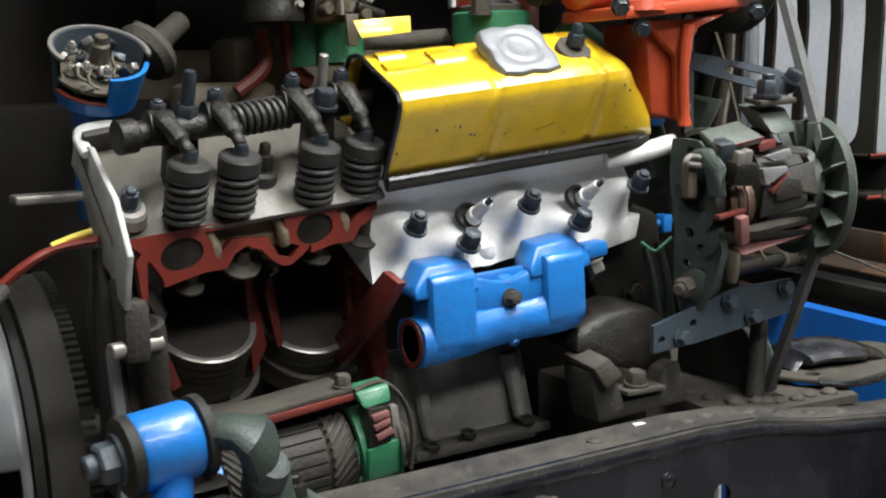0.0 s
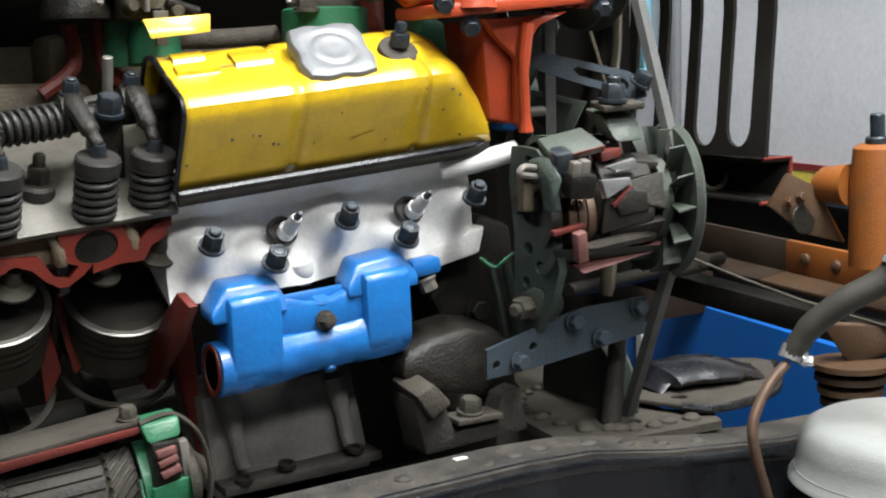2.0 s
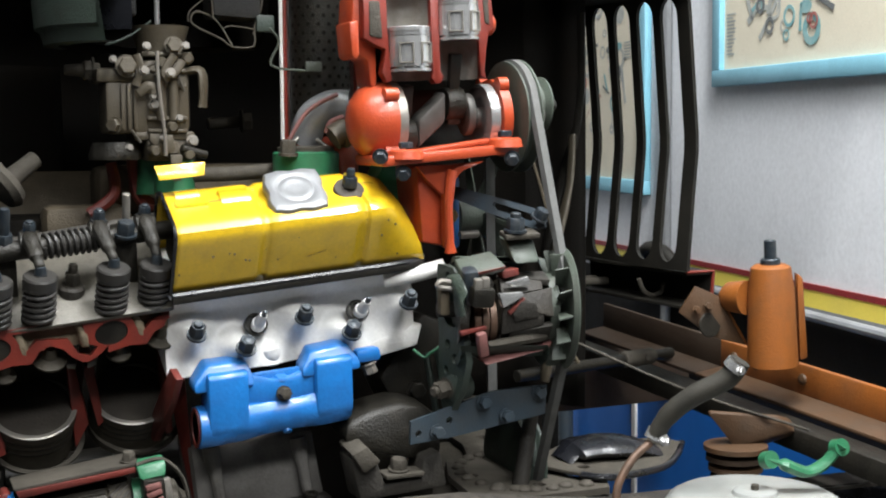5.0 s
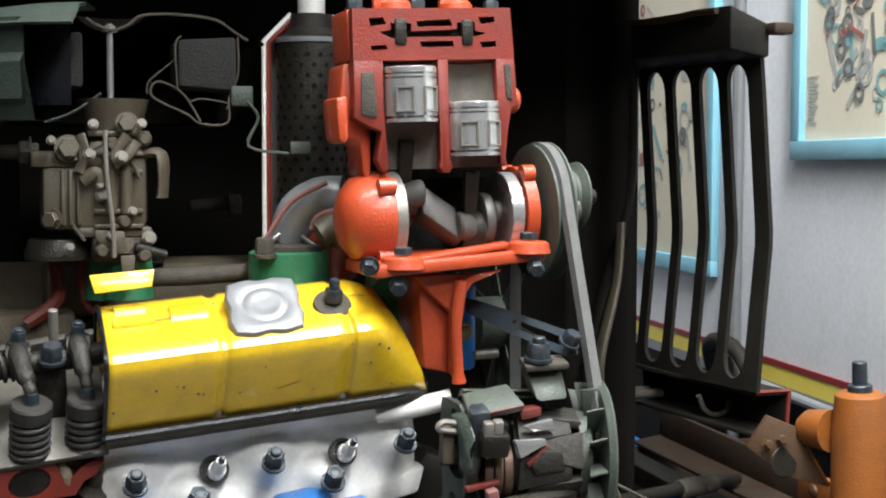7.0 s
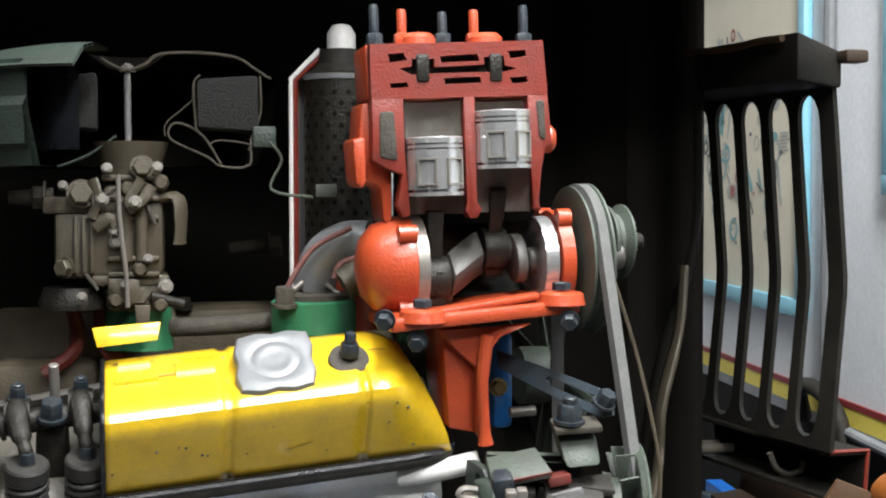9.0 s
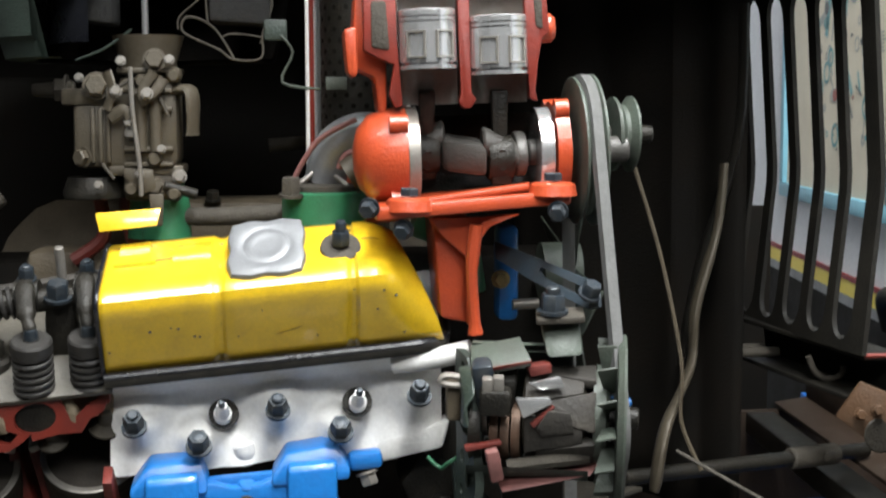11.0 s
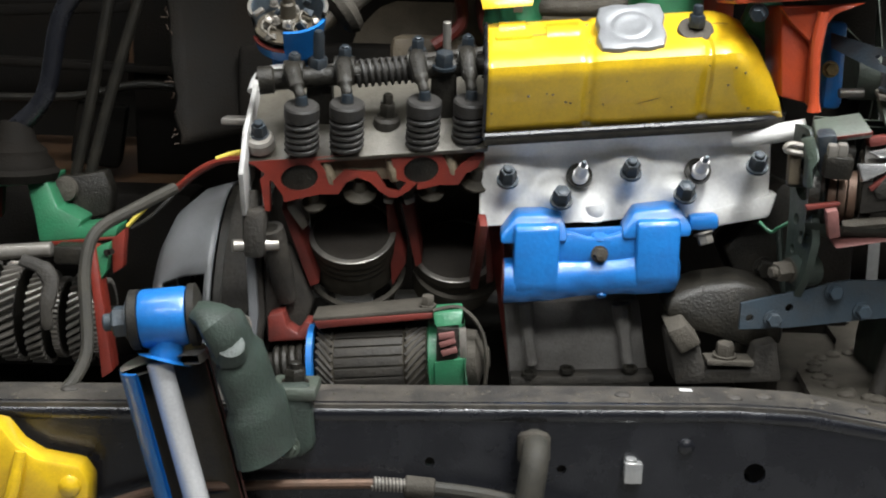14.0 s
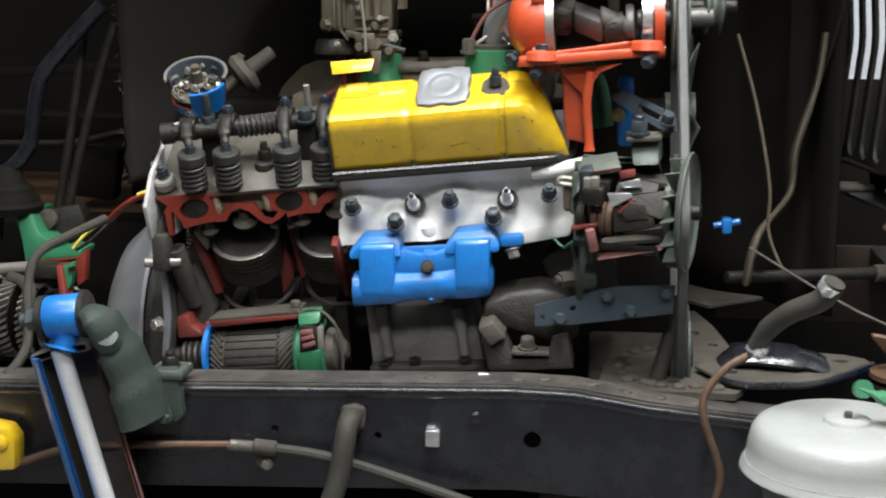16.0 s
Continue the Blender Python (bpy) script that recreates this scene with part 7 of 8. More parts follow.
for px0, r, w in ((18, 0.062, 0.022), (62, 0.058, 0.020), (95, 0.050, 0.008), (128, 0.056, 0.016), (160, 0.050, 0.008), (-40, 0.066, 0.02)):
    c = V((g0.x + (px0 + 20) * 0.00074, 0.275, g0.z + (0.006 if px0 < 60 else 0)))
    gw = part("gear_wheel", lathe(B(), c - V((w / 2, 0, 0)), (1, 0, 0), [(0, 0.015), (0, r - 0.006), (w, r - 0.006), (w, 0.015)], 40), DARK, gb)
    tb = B()
    nt2 = 34 if w > 0.01 else 48
    for k in range(nt2):
        q = 2 * math.pi * k / nt2
        tw = 0.18 if w > 0.01 else 0.0
        ring = []
        for s, qq in ((-w / 2, q), (w / 2, q + tw)):
            rad, tan = V((0, -math.cos(qq), math.sin(qq))), V((0, math.sin(qq), math.cos(qq)))
            ring.append([c + V((s, 0, 0)) + rad * (r - 0.007) - tan * 0.0032, c + V((s, 0, 0)) + rad * (r - 0.007) + tan * 0.0032, c + V((s, 0, 0)) + rad * r + tan * 0.0016, c + V((s, 0, 0)) + rad * r - tan * 0.0016])
        vs = [[tb.verts.new(p) for p in g] for g in ring]
        for i in range(4):
            tb.faces.new((vs[0][i], vs[0][(i + 1) % 4], vs[1][(i + 1) % 4], vs[1][i]))
        tb.faces.new(vs[0])
        tb.faces.new(vs[1][::-1])
    part("gear_teeth", tb, STEEL, gw, "bright oily gear teeth")
part("main_shaft", rod(B(), (g0.x - 0.05, 0.275, g0.z), (g0.x + 0.20, 0.275, g0.z), 0.016), DARK, gb)
part("selector_rod", rod(B(), (-0.606, 0.190, 0.863), (-0.516, 0.190, 0.871), 0.009), STEEL, gb)
part("selector_fork", sweep(B(), [(-0.549, 0.180, 0.860), (-0.523, 0.175, 0.851), (-0.513, 0.170, 0.835), (-0.516, 0.160, 0.807), (-0.515, 0.160, 0.783)], [0.008, 0.010, 0.009, 0.007, 0.005], 10, 5, 0.5, (1, 0, 0)), IRON, gb)
part("selector_block", block(B(), (-0.491, 0.190, 0.867), (0.04, 0.03, 0.022), w=0.004), DARK, gb)
# This block is near-black to hold the shade behind the gears.
part("case_back", block(B(), (-0.60, 0.42, 0.80), (0.42, 0.10, 0.22), w=0.01), SHEETSHADE, gb)
part("side_cover", prism(B(), [(-0.544, 0.280, 0.939), (-0.478, 0.280, 0.951), (-0.469, 0.280, 0.926), (-0.472, 0.280, 0.897), (-0.508, 0.270, 0.890), (-0.536, 0.270, 0.911)], (0, 0.03, 0), 0.004), DARK, gb)
part("cover_boss", lathe(B(), (-0.523, 0.270, 0.929), (0, -1, 0.1), [(0, 0.016), (0.006, 0.015), (0.008, 0.010)], 18), DUSTY, gb)
lv = thing("gear_lever", (-0.577, 0.260, 0.940), "black gear lever rising from a rubber boot", "gear lever")
lb = V((-0.579, 0.260, 0.941))
part("boot", lathe(B(), lb, UP, [(0, 0.048), (0.010, 0.052), (0.016, 0.046), (0.022, 0.045), (0.030, 0.038), (0.036, 0.037), (0.046, 0.026), (0.062, 0.022), (0.070, 0.015)], 26), SHEETSHADE, lv)
part("stick", sweep(B(), [lb + UP * 0.06, V((-0.540, 0.260, 1.044)), V((-0.519, 0.260, 1.134)), V((-0.485, 0.260, 1.179)), V((-0.416, 0.260, 1.247))], 0.0115, 12, 6), BLACK, lv)
for pts in ([(-0.519, 0.300, 0.942), (-0.497, 0.300, 1.035), (-0.472, 0.300, 1.158), (-0.462, 0.300, 1.219)], [(-0.498, 0.290, 0.945), (-0.468, 0.290, 1.051), (-0.433, 0.290, 1.160), (-0.410, 0.290, 1.220)]):
    single("pedal_rod", sweep(B(), pts, 0.0070, 10, 4), DARK, "dull olive steel rod rising behind the gearbox", "rod", "control rods")
cable = sweep(B(), [(-0.340, 0.040, 0.970), (-0.371, 0.000, 0.955), (-0.400, -0.040, 0.937), (-0.406, -0.060, 0.903), (-0.400, -0.080, 0.863), (-0.396, -0.100, 0.829), (-0.408, -0.130, 0.804), (-0.430, -0.160, 0.797), (-0.476, -0.180, 0.787)], 0.0062, 10, 6)
single("black_hose", cable, HOSE, "grey-black rubber hose hanging over the rail", "hose")
for pts, m in (([(-0.351, 0.060, 0.962), (-0.372, 0.050, 0.948), (-0.392, 0.050, 0.927)], BAND), ([(-0.346, 0.060, 0.959), (-0.367, 0.050, 0.938), (-0.388, 0.050, 0.925)], RUBBER)):
    single("wire", sweep(B(), pts, 0.0024, 6, 5), m, "thin electric wire above the gearbox", "wire", "wires")

# ==== cab side, bonnet, dark inside of the engine bay ====
flapp = B()
f0, f1, f2, f3 = V((-0.371, 0.205, 0.993)), V((-0.080, 0.440, 1.039)), V((-0.080, 0.460, 1.300)), V((-0.414, 0.309, 1.300))
nu, nv = 20, 28
grid = []
for j in range(nv + 1):
    row = []
    for i in range(nu + 1):
        u, v = i / nu, j / nv
        p = f0.lerp(f1, u).lerp(f3.lerp(f2, u), v)
        jag = (0.006 * noise.noise(V((v * 14, 1, 0))) if i == 0 else 0)
        row.append(flapp.verts.new(p + V((jag, 0.010 * noise.noise(V((u * 2, v * 3, 5))), 0))))
    grid.append(row)
for j in range(nv):
    for i in range(nu):
        flapp.faces.new((grid[j][i], grid[j][i + 1], grid[j + 1][i + 1], grid[j + 1][i]))
fo = single("insulation_panel", flapp, SHEETSHADE, "dark insulation panel with a torn fibre edge", "panel")
fm = fo.modifiers.new("thickness", "SOLIDIFY")
fm.thickness = 0.006
fib = B()
random.seed(4)
for k in range(40):
    v = random.random()
    p = f0.lerp(f3, v) + V((random.uniform(-0.004, 0.004), random.uniform(-0.004, 0.004), 0))
    rod(fib, p, p + V((random.uniform(-0.008, 0.004), random.uniform(-0.006, 0.0), random.uniform(-0.006, 0.006))), 0.0008, seg=4)
tagged(part("torn_fibres", fib, RUSTSHADE, fo, smooth=0), "frayed brown fibres", kind="stuff")
cab = thing("cab_floor", (-0.9, 0.9, 0.6), "rusty dark brown cab floor, bulkhead near-black with shade painted in", "cab")
# Bulkhead and sills carry the shade behind the gearbox in their colour.
part("bulkhead", block(B(), (-0.95, 0.95, 1.10), (0.9, 0.03, 1.0), w=0.004), SHEETSHADE, cab)
part("floor_pan", block(B(), (-0.75, 0.72, 0.90), (0.6, 0.30, 0.015), pose(0, 0, 0, 6, 0, 0), 0.004), RUSTY, cab)
part("sill", block(B(), (-0.72, 0.62, 1.06), (0.56, 0.05, 0.012), pose(0, 0, 0, 0, 2, 3), 0.003), SHEETSHADE, cab)
part("sill", block(B(), (-0.74, 0.68, 1.13), (0.6, 0.04, 0.016), pose(0, 0, 0, 0, -3, 0), 0.003), SHEETSHADE, cab)
part("stay", block(B(), (-0.52, 0.66, 1.20), (0.022, 0.03, 0.36), pose(0, 0, 0, 0, 3, 0), 0.003), RUSTY, cab)
part("pipe_run", sweep(B(), [(-0.75, 0.58, 1.01), (-0.60, 0.56, 1.015), (-0.50, 0.55, 1.035), (-0.42, 0.54, 1.03)], 0.006, 8, 5), DARK, cab)
part("box", block(B(), (-0.57, 0.60, 0.96), (0.07, 0.06, 0.09), pose(0, 0, 0, 0, 8, 10), 0.006), SHEETSHADE, cab)
# The shade of the engine bay is put into these near-black panels.
bay = thing("bonnet", (0.1, 0.85, 1.3), "open bonnet and wing inside, near-black for shade, rust-stained", "bonnet")
part("wing_inside", block(B(), (0.05, 0.62, 1.25), (1.15, 0.02, 0.95), pose(0, 0, 0, 3, 0, 0), 0.004), SHEETSHADE, bay)
part("top_skin", prism(B(), [(-0.55, 0.05, 1.66), (0.66, -0.02, 1.54), (0.68, 0.75, 1.56), (-0.55, 0.75, 1.70)], (0, 0, 0.008), 0.001), SHEETSHADE, bay)
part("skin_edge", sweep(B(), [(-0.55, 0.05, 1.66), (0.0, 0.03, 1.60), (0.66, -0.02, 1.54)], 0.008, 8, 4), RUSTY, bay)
part("pipe_union", rod(B(), (0.110, 0.400, 1.223), (0.171, 0.400, 1.228), 0.008), DUSTY, bay)
part("pipe_union", hexbolt(B(), (0.155, 0.390, 1.226), (1, -0.1, 0.05), 0.013, 0.014), DUSTY, bay)

# A near-black colour keeps the baffle in the shade of the bay.
rad = thing("radiator_baffle", (0.52, 0.3, 0.85), "dark sheet baffle beside the radiator with folds", "baffle")
bf = B()
cols = []
for i in range(25):
    u = i / 24
    x, y = np.interp(u, [0, 0.5, 1], [0.416, 0.559, 0.64]), np.interp(u, [0, 0.5, 1], [0.49, 0.38, 0.295])
    col = []
    for j in range(13):
        z = 0.80 + 0.80 * j / 12
        col.append(bf.verts.new((x + 0.006 * math.sin(u * 26) * (0.4 + 0.6 * j / 12), y + 0.008 * math.sin(u * 17 + j * 0.2), z)))
    cols.append(col)
for a, b in zip(cols, cols[1:]):
    for j in range(12):
        bf.faces.new((a[j], a[j + 1], b[j + 1], b[j]))
bob = part("folded_sheet", bf, SHEETSHADE, rad)
bob.modifiers.new("thickness", "SOLIDIFY").thickness = 0.003
part("edge_strip", sweep(B(), [(0.636, 0.295, 1.380), (0.632, 0.295, 1.225), (0.591, 0.295, 1.086), (0.573, 0.300, 0.973)], [0.014, 0.012, 0.010, 0.008], 8, 4, 0.4, (0, 1, 0)), GRILLE, rad)
for q in ((0.571, 0.430, 1.388), (0.583, 0.430, 1.359)):
    part("panel_bolt", hexbolt(B(), q, (-0.4, -0.9, 0), 0.007, 0.008), DARK, rad)
single("radiator_hose", sweep(B(), [(0.610, 0.270, 1.204), (0.600, 0.260, 1.133), (0.574, 0.250, 1.047), (0.567, 0.240, 0.985), (0.516, 0.160, 0.938), (0.502, 0.150, 0.874)], [0.009, 0.011, 0.0095, 0.0115, 0.009], 12, 5, 0.5), CARB, "limp dusty hose hanging by the radiator baffle", "hose")
single("hanging_cord", sweep(B(), [(0.482, 0.170, 1.205), (0.508, 0.160, 1.114), (0.528, 0.150, 1.009), (0.529, 0.150, 0.947), (0.548, 0.140, 0.897)], 0.0022, 6, 6), TAN, "thin pale cord hanging behind the belt", "cord")

# ==== grille ====
gr = thing("radiator_grille", (0.63, 0.05, 1.02), "black painted steel grille with upright slots", "grille")
PITCH, GY0 = 0.0487, 0.162     # the slot nearest the viewer, and the way to the next


def gpt(a, b):
    """A point of the slotted panel: a across the truck, b up; the bars kink outward halfway up."""
    kink = float(np.interp(b, [0.98, 1.03, 1.19, 1.385, 1.46], [-0.002, 0.0, 0.016, 0.003, -0.004]))
    return (0.706 - 0.17 * (a - GY0) + kink, a + 0.02 * (b - 1.03), b)


def slot(y, w, z0, z1):
    pts = []
    for k in range(9):
        q = math.pi + math.pi * k / 8
        pts.append((y + w * math.cos(q), z0 + w + w * math.sin(q) * 1.5))
    for z in (1.10, 1.15, 1.18, 1.20, 1.25, 1.30):
        pts.append((y + w, z))
    for k in range(9):
        q = math.pi * k / 8
        pts.append((y + w * math.cos(q), z1 - w + w * math.sin(q) * 1.5))
    for z in (1.30, 1.25, 1.20, 1.18, 1.15, 1.10):
        pts.append((y - w, z))
    return pts


gh = [slot(GY0 + PITCH * k, 0.0170, 1.034, 1.382) for k in range(7)]
go = [(GY0 - 0.040, z) for z in (1.015, 1.10, 1.15, 1.18, 1.20, 1.25, 1.30, 1.36, 1.415)] + [(0.56, z) for z in (1.415, 1.36, 1.30, 1.25, 1.20, 1.18, 1.15, 1.10, 1.015)]
part("slotted_panel", plate(B(), go, gh, gpt, (-0.005, 0, 0)), GRILLE, gr)
part("header", prism(B(), [(0.664, GY0 - 0.042, 1.402), (0.716, GY0 - 0.042, 1.394), (0.716, GY0 - 0.042, 1.432), (0.664, GY0 - 0.042, 1.452)], (-0.066, 0.40, 0.0), 0.004), GRILLE, gr)
lipb = B()
lp = [V((0.652 - 0.0066 * k, 0.130 + 0.04 * k, 1.445 + 0.006 * noise.noise(V((k * 0.9, 0, 0))))) for k in range(11)]
sweep(lipb, lp, 0.004, 6, 3)
part("torn_lip", lipb, RUSTY, gr, "torn rusty edge")
part("side_tab", block(B(), (0.722, 0.112, 1.426), (0.026, 0.022, 0.013), w=0.003), RUSTSHADE, gr)
ch = thing("grille_channel", (0.62, 0.05, 0.97), "dark steel channel under the grille with a red cut end", "channel")
c_t, c_b = [V((0.650, 0.372, 1.022)), V((0.717, 0.137, 1.012))], [V((0.657, 0.372, 0.969)), V((0.714, 0.137, 0.960))]
cx = V((0.045, 0, 0))
part("web", prism(B(), [c_t[0] + cx, c_t[1] + cx, c_b[1] + cx, c_b[0] + cx], (0.004, 0, 0), 0.001), GRILLE, ch)
part("upper_flange", prism(B(), [c_t[0], c_t[1], c_t[1] + cx, c_t[0] + cx], (0, 0, -0.005), 0.001), GRILLE, ch)
part("lower_flange", prism(B(), [c_b[0], c_b[1], c_b[1] + cx, c_b[0] + cx], (0, 0, 0.005), 0.001), GRILLE, ch)
part("red_end", sweep(B(), [c_t[1], c_t[1] + cx, c_b[1] + cx, c_b[1]], 0.0028, 6, 1), CUTRED, ch, "red painted cut edge")
part("hook", sweep(B(), [(0.693, 0.222, 0.996), (0.701, 0.222, 0.979), (0.714, 0.220, 0.971), (0.728, 0.216, 0.976), (0.727, 0.209, 0.989)], 0.0035, 8, 5), DUSTY, ch, "bent wire hook")
for q, r in (((0.665, 0.314, 0.984), 0.010), ((0.653, 0.327, 0.987), 0.008)):
    part("channel_stud", rod(B(), V(q) - V((0.02, 0, 0)), V(q) + V((0.03, 0, 0)), r * 0.6), DUSTY, ch)
rail2 = thing("front_beam", (0.68, 0.0, 0.88), "orange-brown steel front beam with rivets", "beam")
o0, o1 = V((0.832, 0.560, 0.912)), V((0.832, -0.300, 0.878))
ok = o0.lerp(o1, 0.40)
part("beam_web", prism(B(), [ok, o1, o1 + V((0, 0, -0.042)), ok + V((0, 0, -0.042))], (0.01, 0, 0), 0.002), AMBER, rail2)
# The beam's far end is rusty and darkened in colour for its shade.
part("beam_web_end", prism(B(), [o0, ok, ok + V((0, 0, -0.042)), o0 + V((0, 0, -0.042))], (0.008, 0, 0), 0.001), RUSTSHADE, rail2, "rusty far end with shade put into its brown")
part("beam_flange", prism(B(), [ok + V((0, 0, -0.040)), o1 + V((0, 0, -0.040)), o1 + V((-0.045, 0, -0.046)), ok + V((-0.045, 0, -0.046))], (0, 0, -0.006), 0.002), RUSTY, rail2, "dusty lower flange")
part("beam_flange_end", prism(B(), [o0 + V((0, 0, -0.040)), ok + V((0, 0, -0.040)), ok + V((-0.045, 0, -0.046)), o0 + V((-0.045, 0, -0.046))], (0, 0, -0.005), 0.001), RUSTSHADE, rail2)
for u in (0.44, 0.50, 0.62):
    p = o0.lerp(o1, u) + V((0, 0, -0.02))
    part("beam_rivet", lathe(B(), p, (-1, 0, 0), [(0, 0.008), (0.003, 0.007), (0.005, 0.003)], 12), RUSTY, rail2)
part("under_beam", prism(B(), [o0 + V((-0.09, 0.0, -0.055)), o1 + V((-0.09, 0.0, -0.055)), o1 + V((-0.09, 0, -0.085)), o0 + V((-0.09, 0, -0.085))], (0.04, 0, 0), 0.003), DARK, rail2)
part("tie_plate", block(B(), (0.75, 0.55, 0.795), (0.50, 0.012, 0.125), w=0.002), RUSTSHADE, rail2, "dark tie plate behind the beam")
part("brown_bracket", prism(B(), [(0.619, -0.050, 0.864), (0.719, -0.070, 0.852), (0.730, -0.080, 0.832), (0.666, -0.050, 0.809)], (0.03, 0.02, -0.01), 0.004), RUSTY, rail2)
for k in range(4):
    part("stacked_disc", lathe(B(), V((0.667, -0.050, 0.812)) - UP * 0.013 * k, UP, [(-0.004, 0.030), (-0.003, 0.040 - 0.003 * k), (0.003, 0.040 - 0.003 * k), (0.004, 0.030)], 22), RUSTSHADE if k % 2 else RUSTY, rail2)
gus = thing("steering_bracket", (0.701, 0.050, 0.962), "rust-brown steel gusset plate beside the steering box", "bracket")
part("gusset_plate", prism(B(), [(0.655, 0.060, 0.969), (0.674, 0.050, 1.004), (0.711, 0.050, 0.989), (0.748, 0.040, 0.922), (0.699, 0.050, 0.935)], (0.002, 0.007, 0), 0.001), RUSTY, gus)
part("plate_hole", lathe(B(), (0.695, 0.048, 0.952), (0, -1, 0.1), [(0, 0.017), (0.001, 0.016), (0.001, 0.001)], 20), DARK, gus)
part("plate_edge", prism(B(), [(0.710, 0.049, 0.990), (0.714, 0.049, 0.987), (0.750, 0.039, 0.923), (0.747, 0.039, 0.922)], (0.001, 0.009, 0), 0), AMBER, gus, "orange painted edge")
for q in ((0.674, 0.050, 0.973), (0.691, 0.050, 0.977)):
    part("plate_stud", hexbolt(B(), q, (0, -1, 0.1), 0.005, 0.006), RUSTY, gus)
sb = thing("steering_box", (0.76, -0.03, 0.9), "orange steering gear housing with a splined shaft", "steering box")
sc0 = V((0.761, 0.000, 0.901))
sc1 = V((0.755, 0.000, 1.030))
part("housing", lathe(B(), sc0, sc1 - sc0, [(0, 0.033), ((sc1 - sc0).length * 0.75, 0.030), ((sc1 - sc0).length, 0.026), ((sc1 - sc0).length + 0.004, 0.020)], 26), AMBER, sb)
part("side_body", lathe(B(), (0.732, 0.036, 0.988), (0.25, -1, 0.05), [(-0.025, 0.012), (-0.015, 0.020), (0.015, 0.023)], 20), AMBER, sb)
part("shaft", rod(B(), sc1, V((0.753, 0.000, 1.066)), 0.0080), BOLT, sb, "blue-black splined shaft")
part("shaft_collar", rod(B(), sc1, sc1 + V((-0.001, 0, 0.012)), 0.013), BOLT, sb)
part("ridge", prism(B(), [(0.782, -0.020, 1.023), (0.792, -0.020, 1.015), (0.802, -0.020, 0.910), (0.789, -0.020, 0.907)], (0.01, 0.02, 0), 0.003), AMBER, sb)
dl = thing("drag_link", (0.5, -0.03, 0.92), "dark steering rod with a dusty threaded sleeve", "rod")
d0, d1 = V((0.480, 0.190, 0.876)), V((0.800, 0.300, 0.868))
part("rod", rod(B(), d0, d1, 0.0085), DARK, dl)
part("sleeve", rod(B(), d0.lerp(d1, 0.66), d0.lerp(d1, 0.86), 0.0125), DUSTY, dl)
part("sleeve_bolt", hexbolt(B(), d0.lerp(d1, 0.80) + V((0, -0.008, 0)), (0, -1, 0.2), 0.006, 0.008), DUSTY, dl)
single("brake_wire", sweep(B(), [(0.494, 0.050, 0.943), (0.611, -0.030, 0.884), (0.748, -0.090, 0.834)], 0.0018, 6, 3), DUSTY, "thin bare wire stretched across the chassis", "wire", "wires")
hs = thing("fuel_hose", (0.480, -0.154, 0.860), "short grey hose clamped to a copper pipe", "hose")
part("hose", sweep(B(), [(0.480, -0.154, 0.864), (0.491, -0.164, 0.891), (0.512, -0.184, 0.916), (0.541, -0.204, 0.936), (0.552, -0.214, 0.957)], [0.0105, 0.0115, 0.0120, 0.0120, 0.0115], 14, 6), HOSE, hs)
hd = V((0.552, -0.214, 0.957)) - V((0.541, -0.204, 0.936))
part("clamp", lathe(B(), V((0.548, -0.211, 0.951)), hd, [(-0.005, 0.0128), (0.005, 0.0128)], 18), BRIGHT, hs)
part("clamp_screw", hexbolt(B(), V((0.541, -0.226, 0.949)), (0.3, -0.9, 0), 0.005, 0.006), BRIGHT, hs)
part("clamp", lathe(B(), V((0.483, -0.154, 0.868)), (0.15, -0.03, 0.3), [(-0.006, 0.0122), (0.006, 0.0122)], 18), BRIGHT, hs)
part("clamp_screw", hexbolt(B(), V((0.481, -0.169, 0.865)), (0.6, -0.8, 0), 0.005, 0.008), BRIGHT, hs)
part("copper_pipe", sweep(B(), [(0.475, -0.154, 0.860), (0.449, -0.159, 0.845), (0.427, -0.164, 0.817), (0.426, -0.169, 0.787), (0.445, -0.169, 0.728), (0.442, -0.169, 0.693)], 0.0048, 10, 6), COPPER, hs, "bare copper pipe")
wc = thing("reservoir", (0.53, -0.25, 0.72), "white reservoir with a domed lid and a broken lip", "reservoir")
w0 = V((0.572, -0.216, 0.690))
part("drum", lathe(B(), w0, UP, [(0, 0.080), (0.060, 0.090), (0.064, 0.104), (0.072, 0.106)], 40), CUPWHITE, wc)
part("lid", lathe(B(), w0 + UP * 0.072, UP, [(-0.010, 0.111), (-0.006, 0.110), (0.0, 0.105), (0.016, 0.103), (0.030, 0.100), (0.038, 0.095), (0.043, 0.086), (0.045, 0.030), (0.044, 0.026)], 44), CUPWHITE, wc)
part("lid_boss", lathe(B(), w0 + UP * 0.112, UP, [(0, 0.028), (0.008, 0.024), (0.011, 0.016), (0.009, 0.008), (0.009, 0.001)], 24), CUPWHITE, wc)
part("lid_pin", rod(B(), w0 + UP * 0.118, w0 + UP * 0.127, 0.0045), DUSTY, wc)
part("drum_bolt", hexbolt(B(), w0 + V((-0.025, -0.084, 0.03)), (-0.3, -1, 0), 0.009, 0.007), CUPWHITE, wc)
gc = thing("wing_clamp", (0.608, -0.244, 0.843), "bright green wing clamp beside the reservoir", "clamp")
part("wing", sweep(B(), [(0.580, -0.224, 0.847), (0.601, -0.229, 0.839), (0.628, -0.234, 0.829), (0.651, -0.239, 0.839), (0.664, -0.244, 0.859)], [0.006, 0.012, 0.010, 0.009, 0.013], 10, 5, 0.6), GREEN, gc)
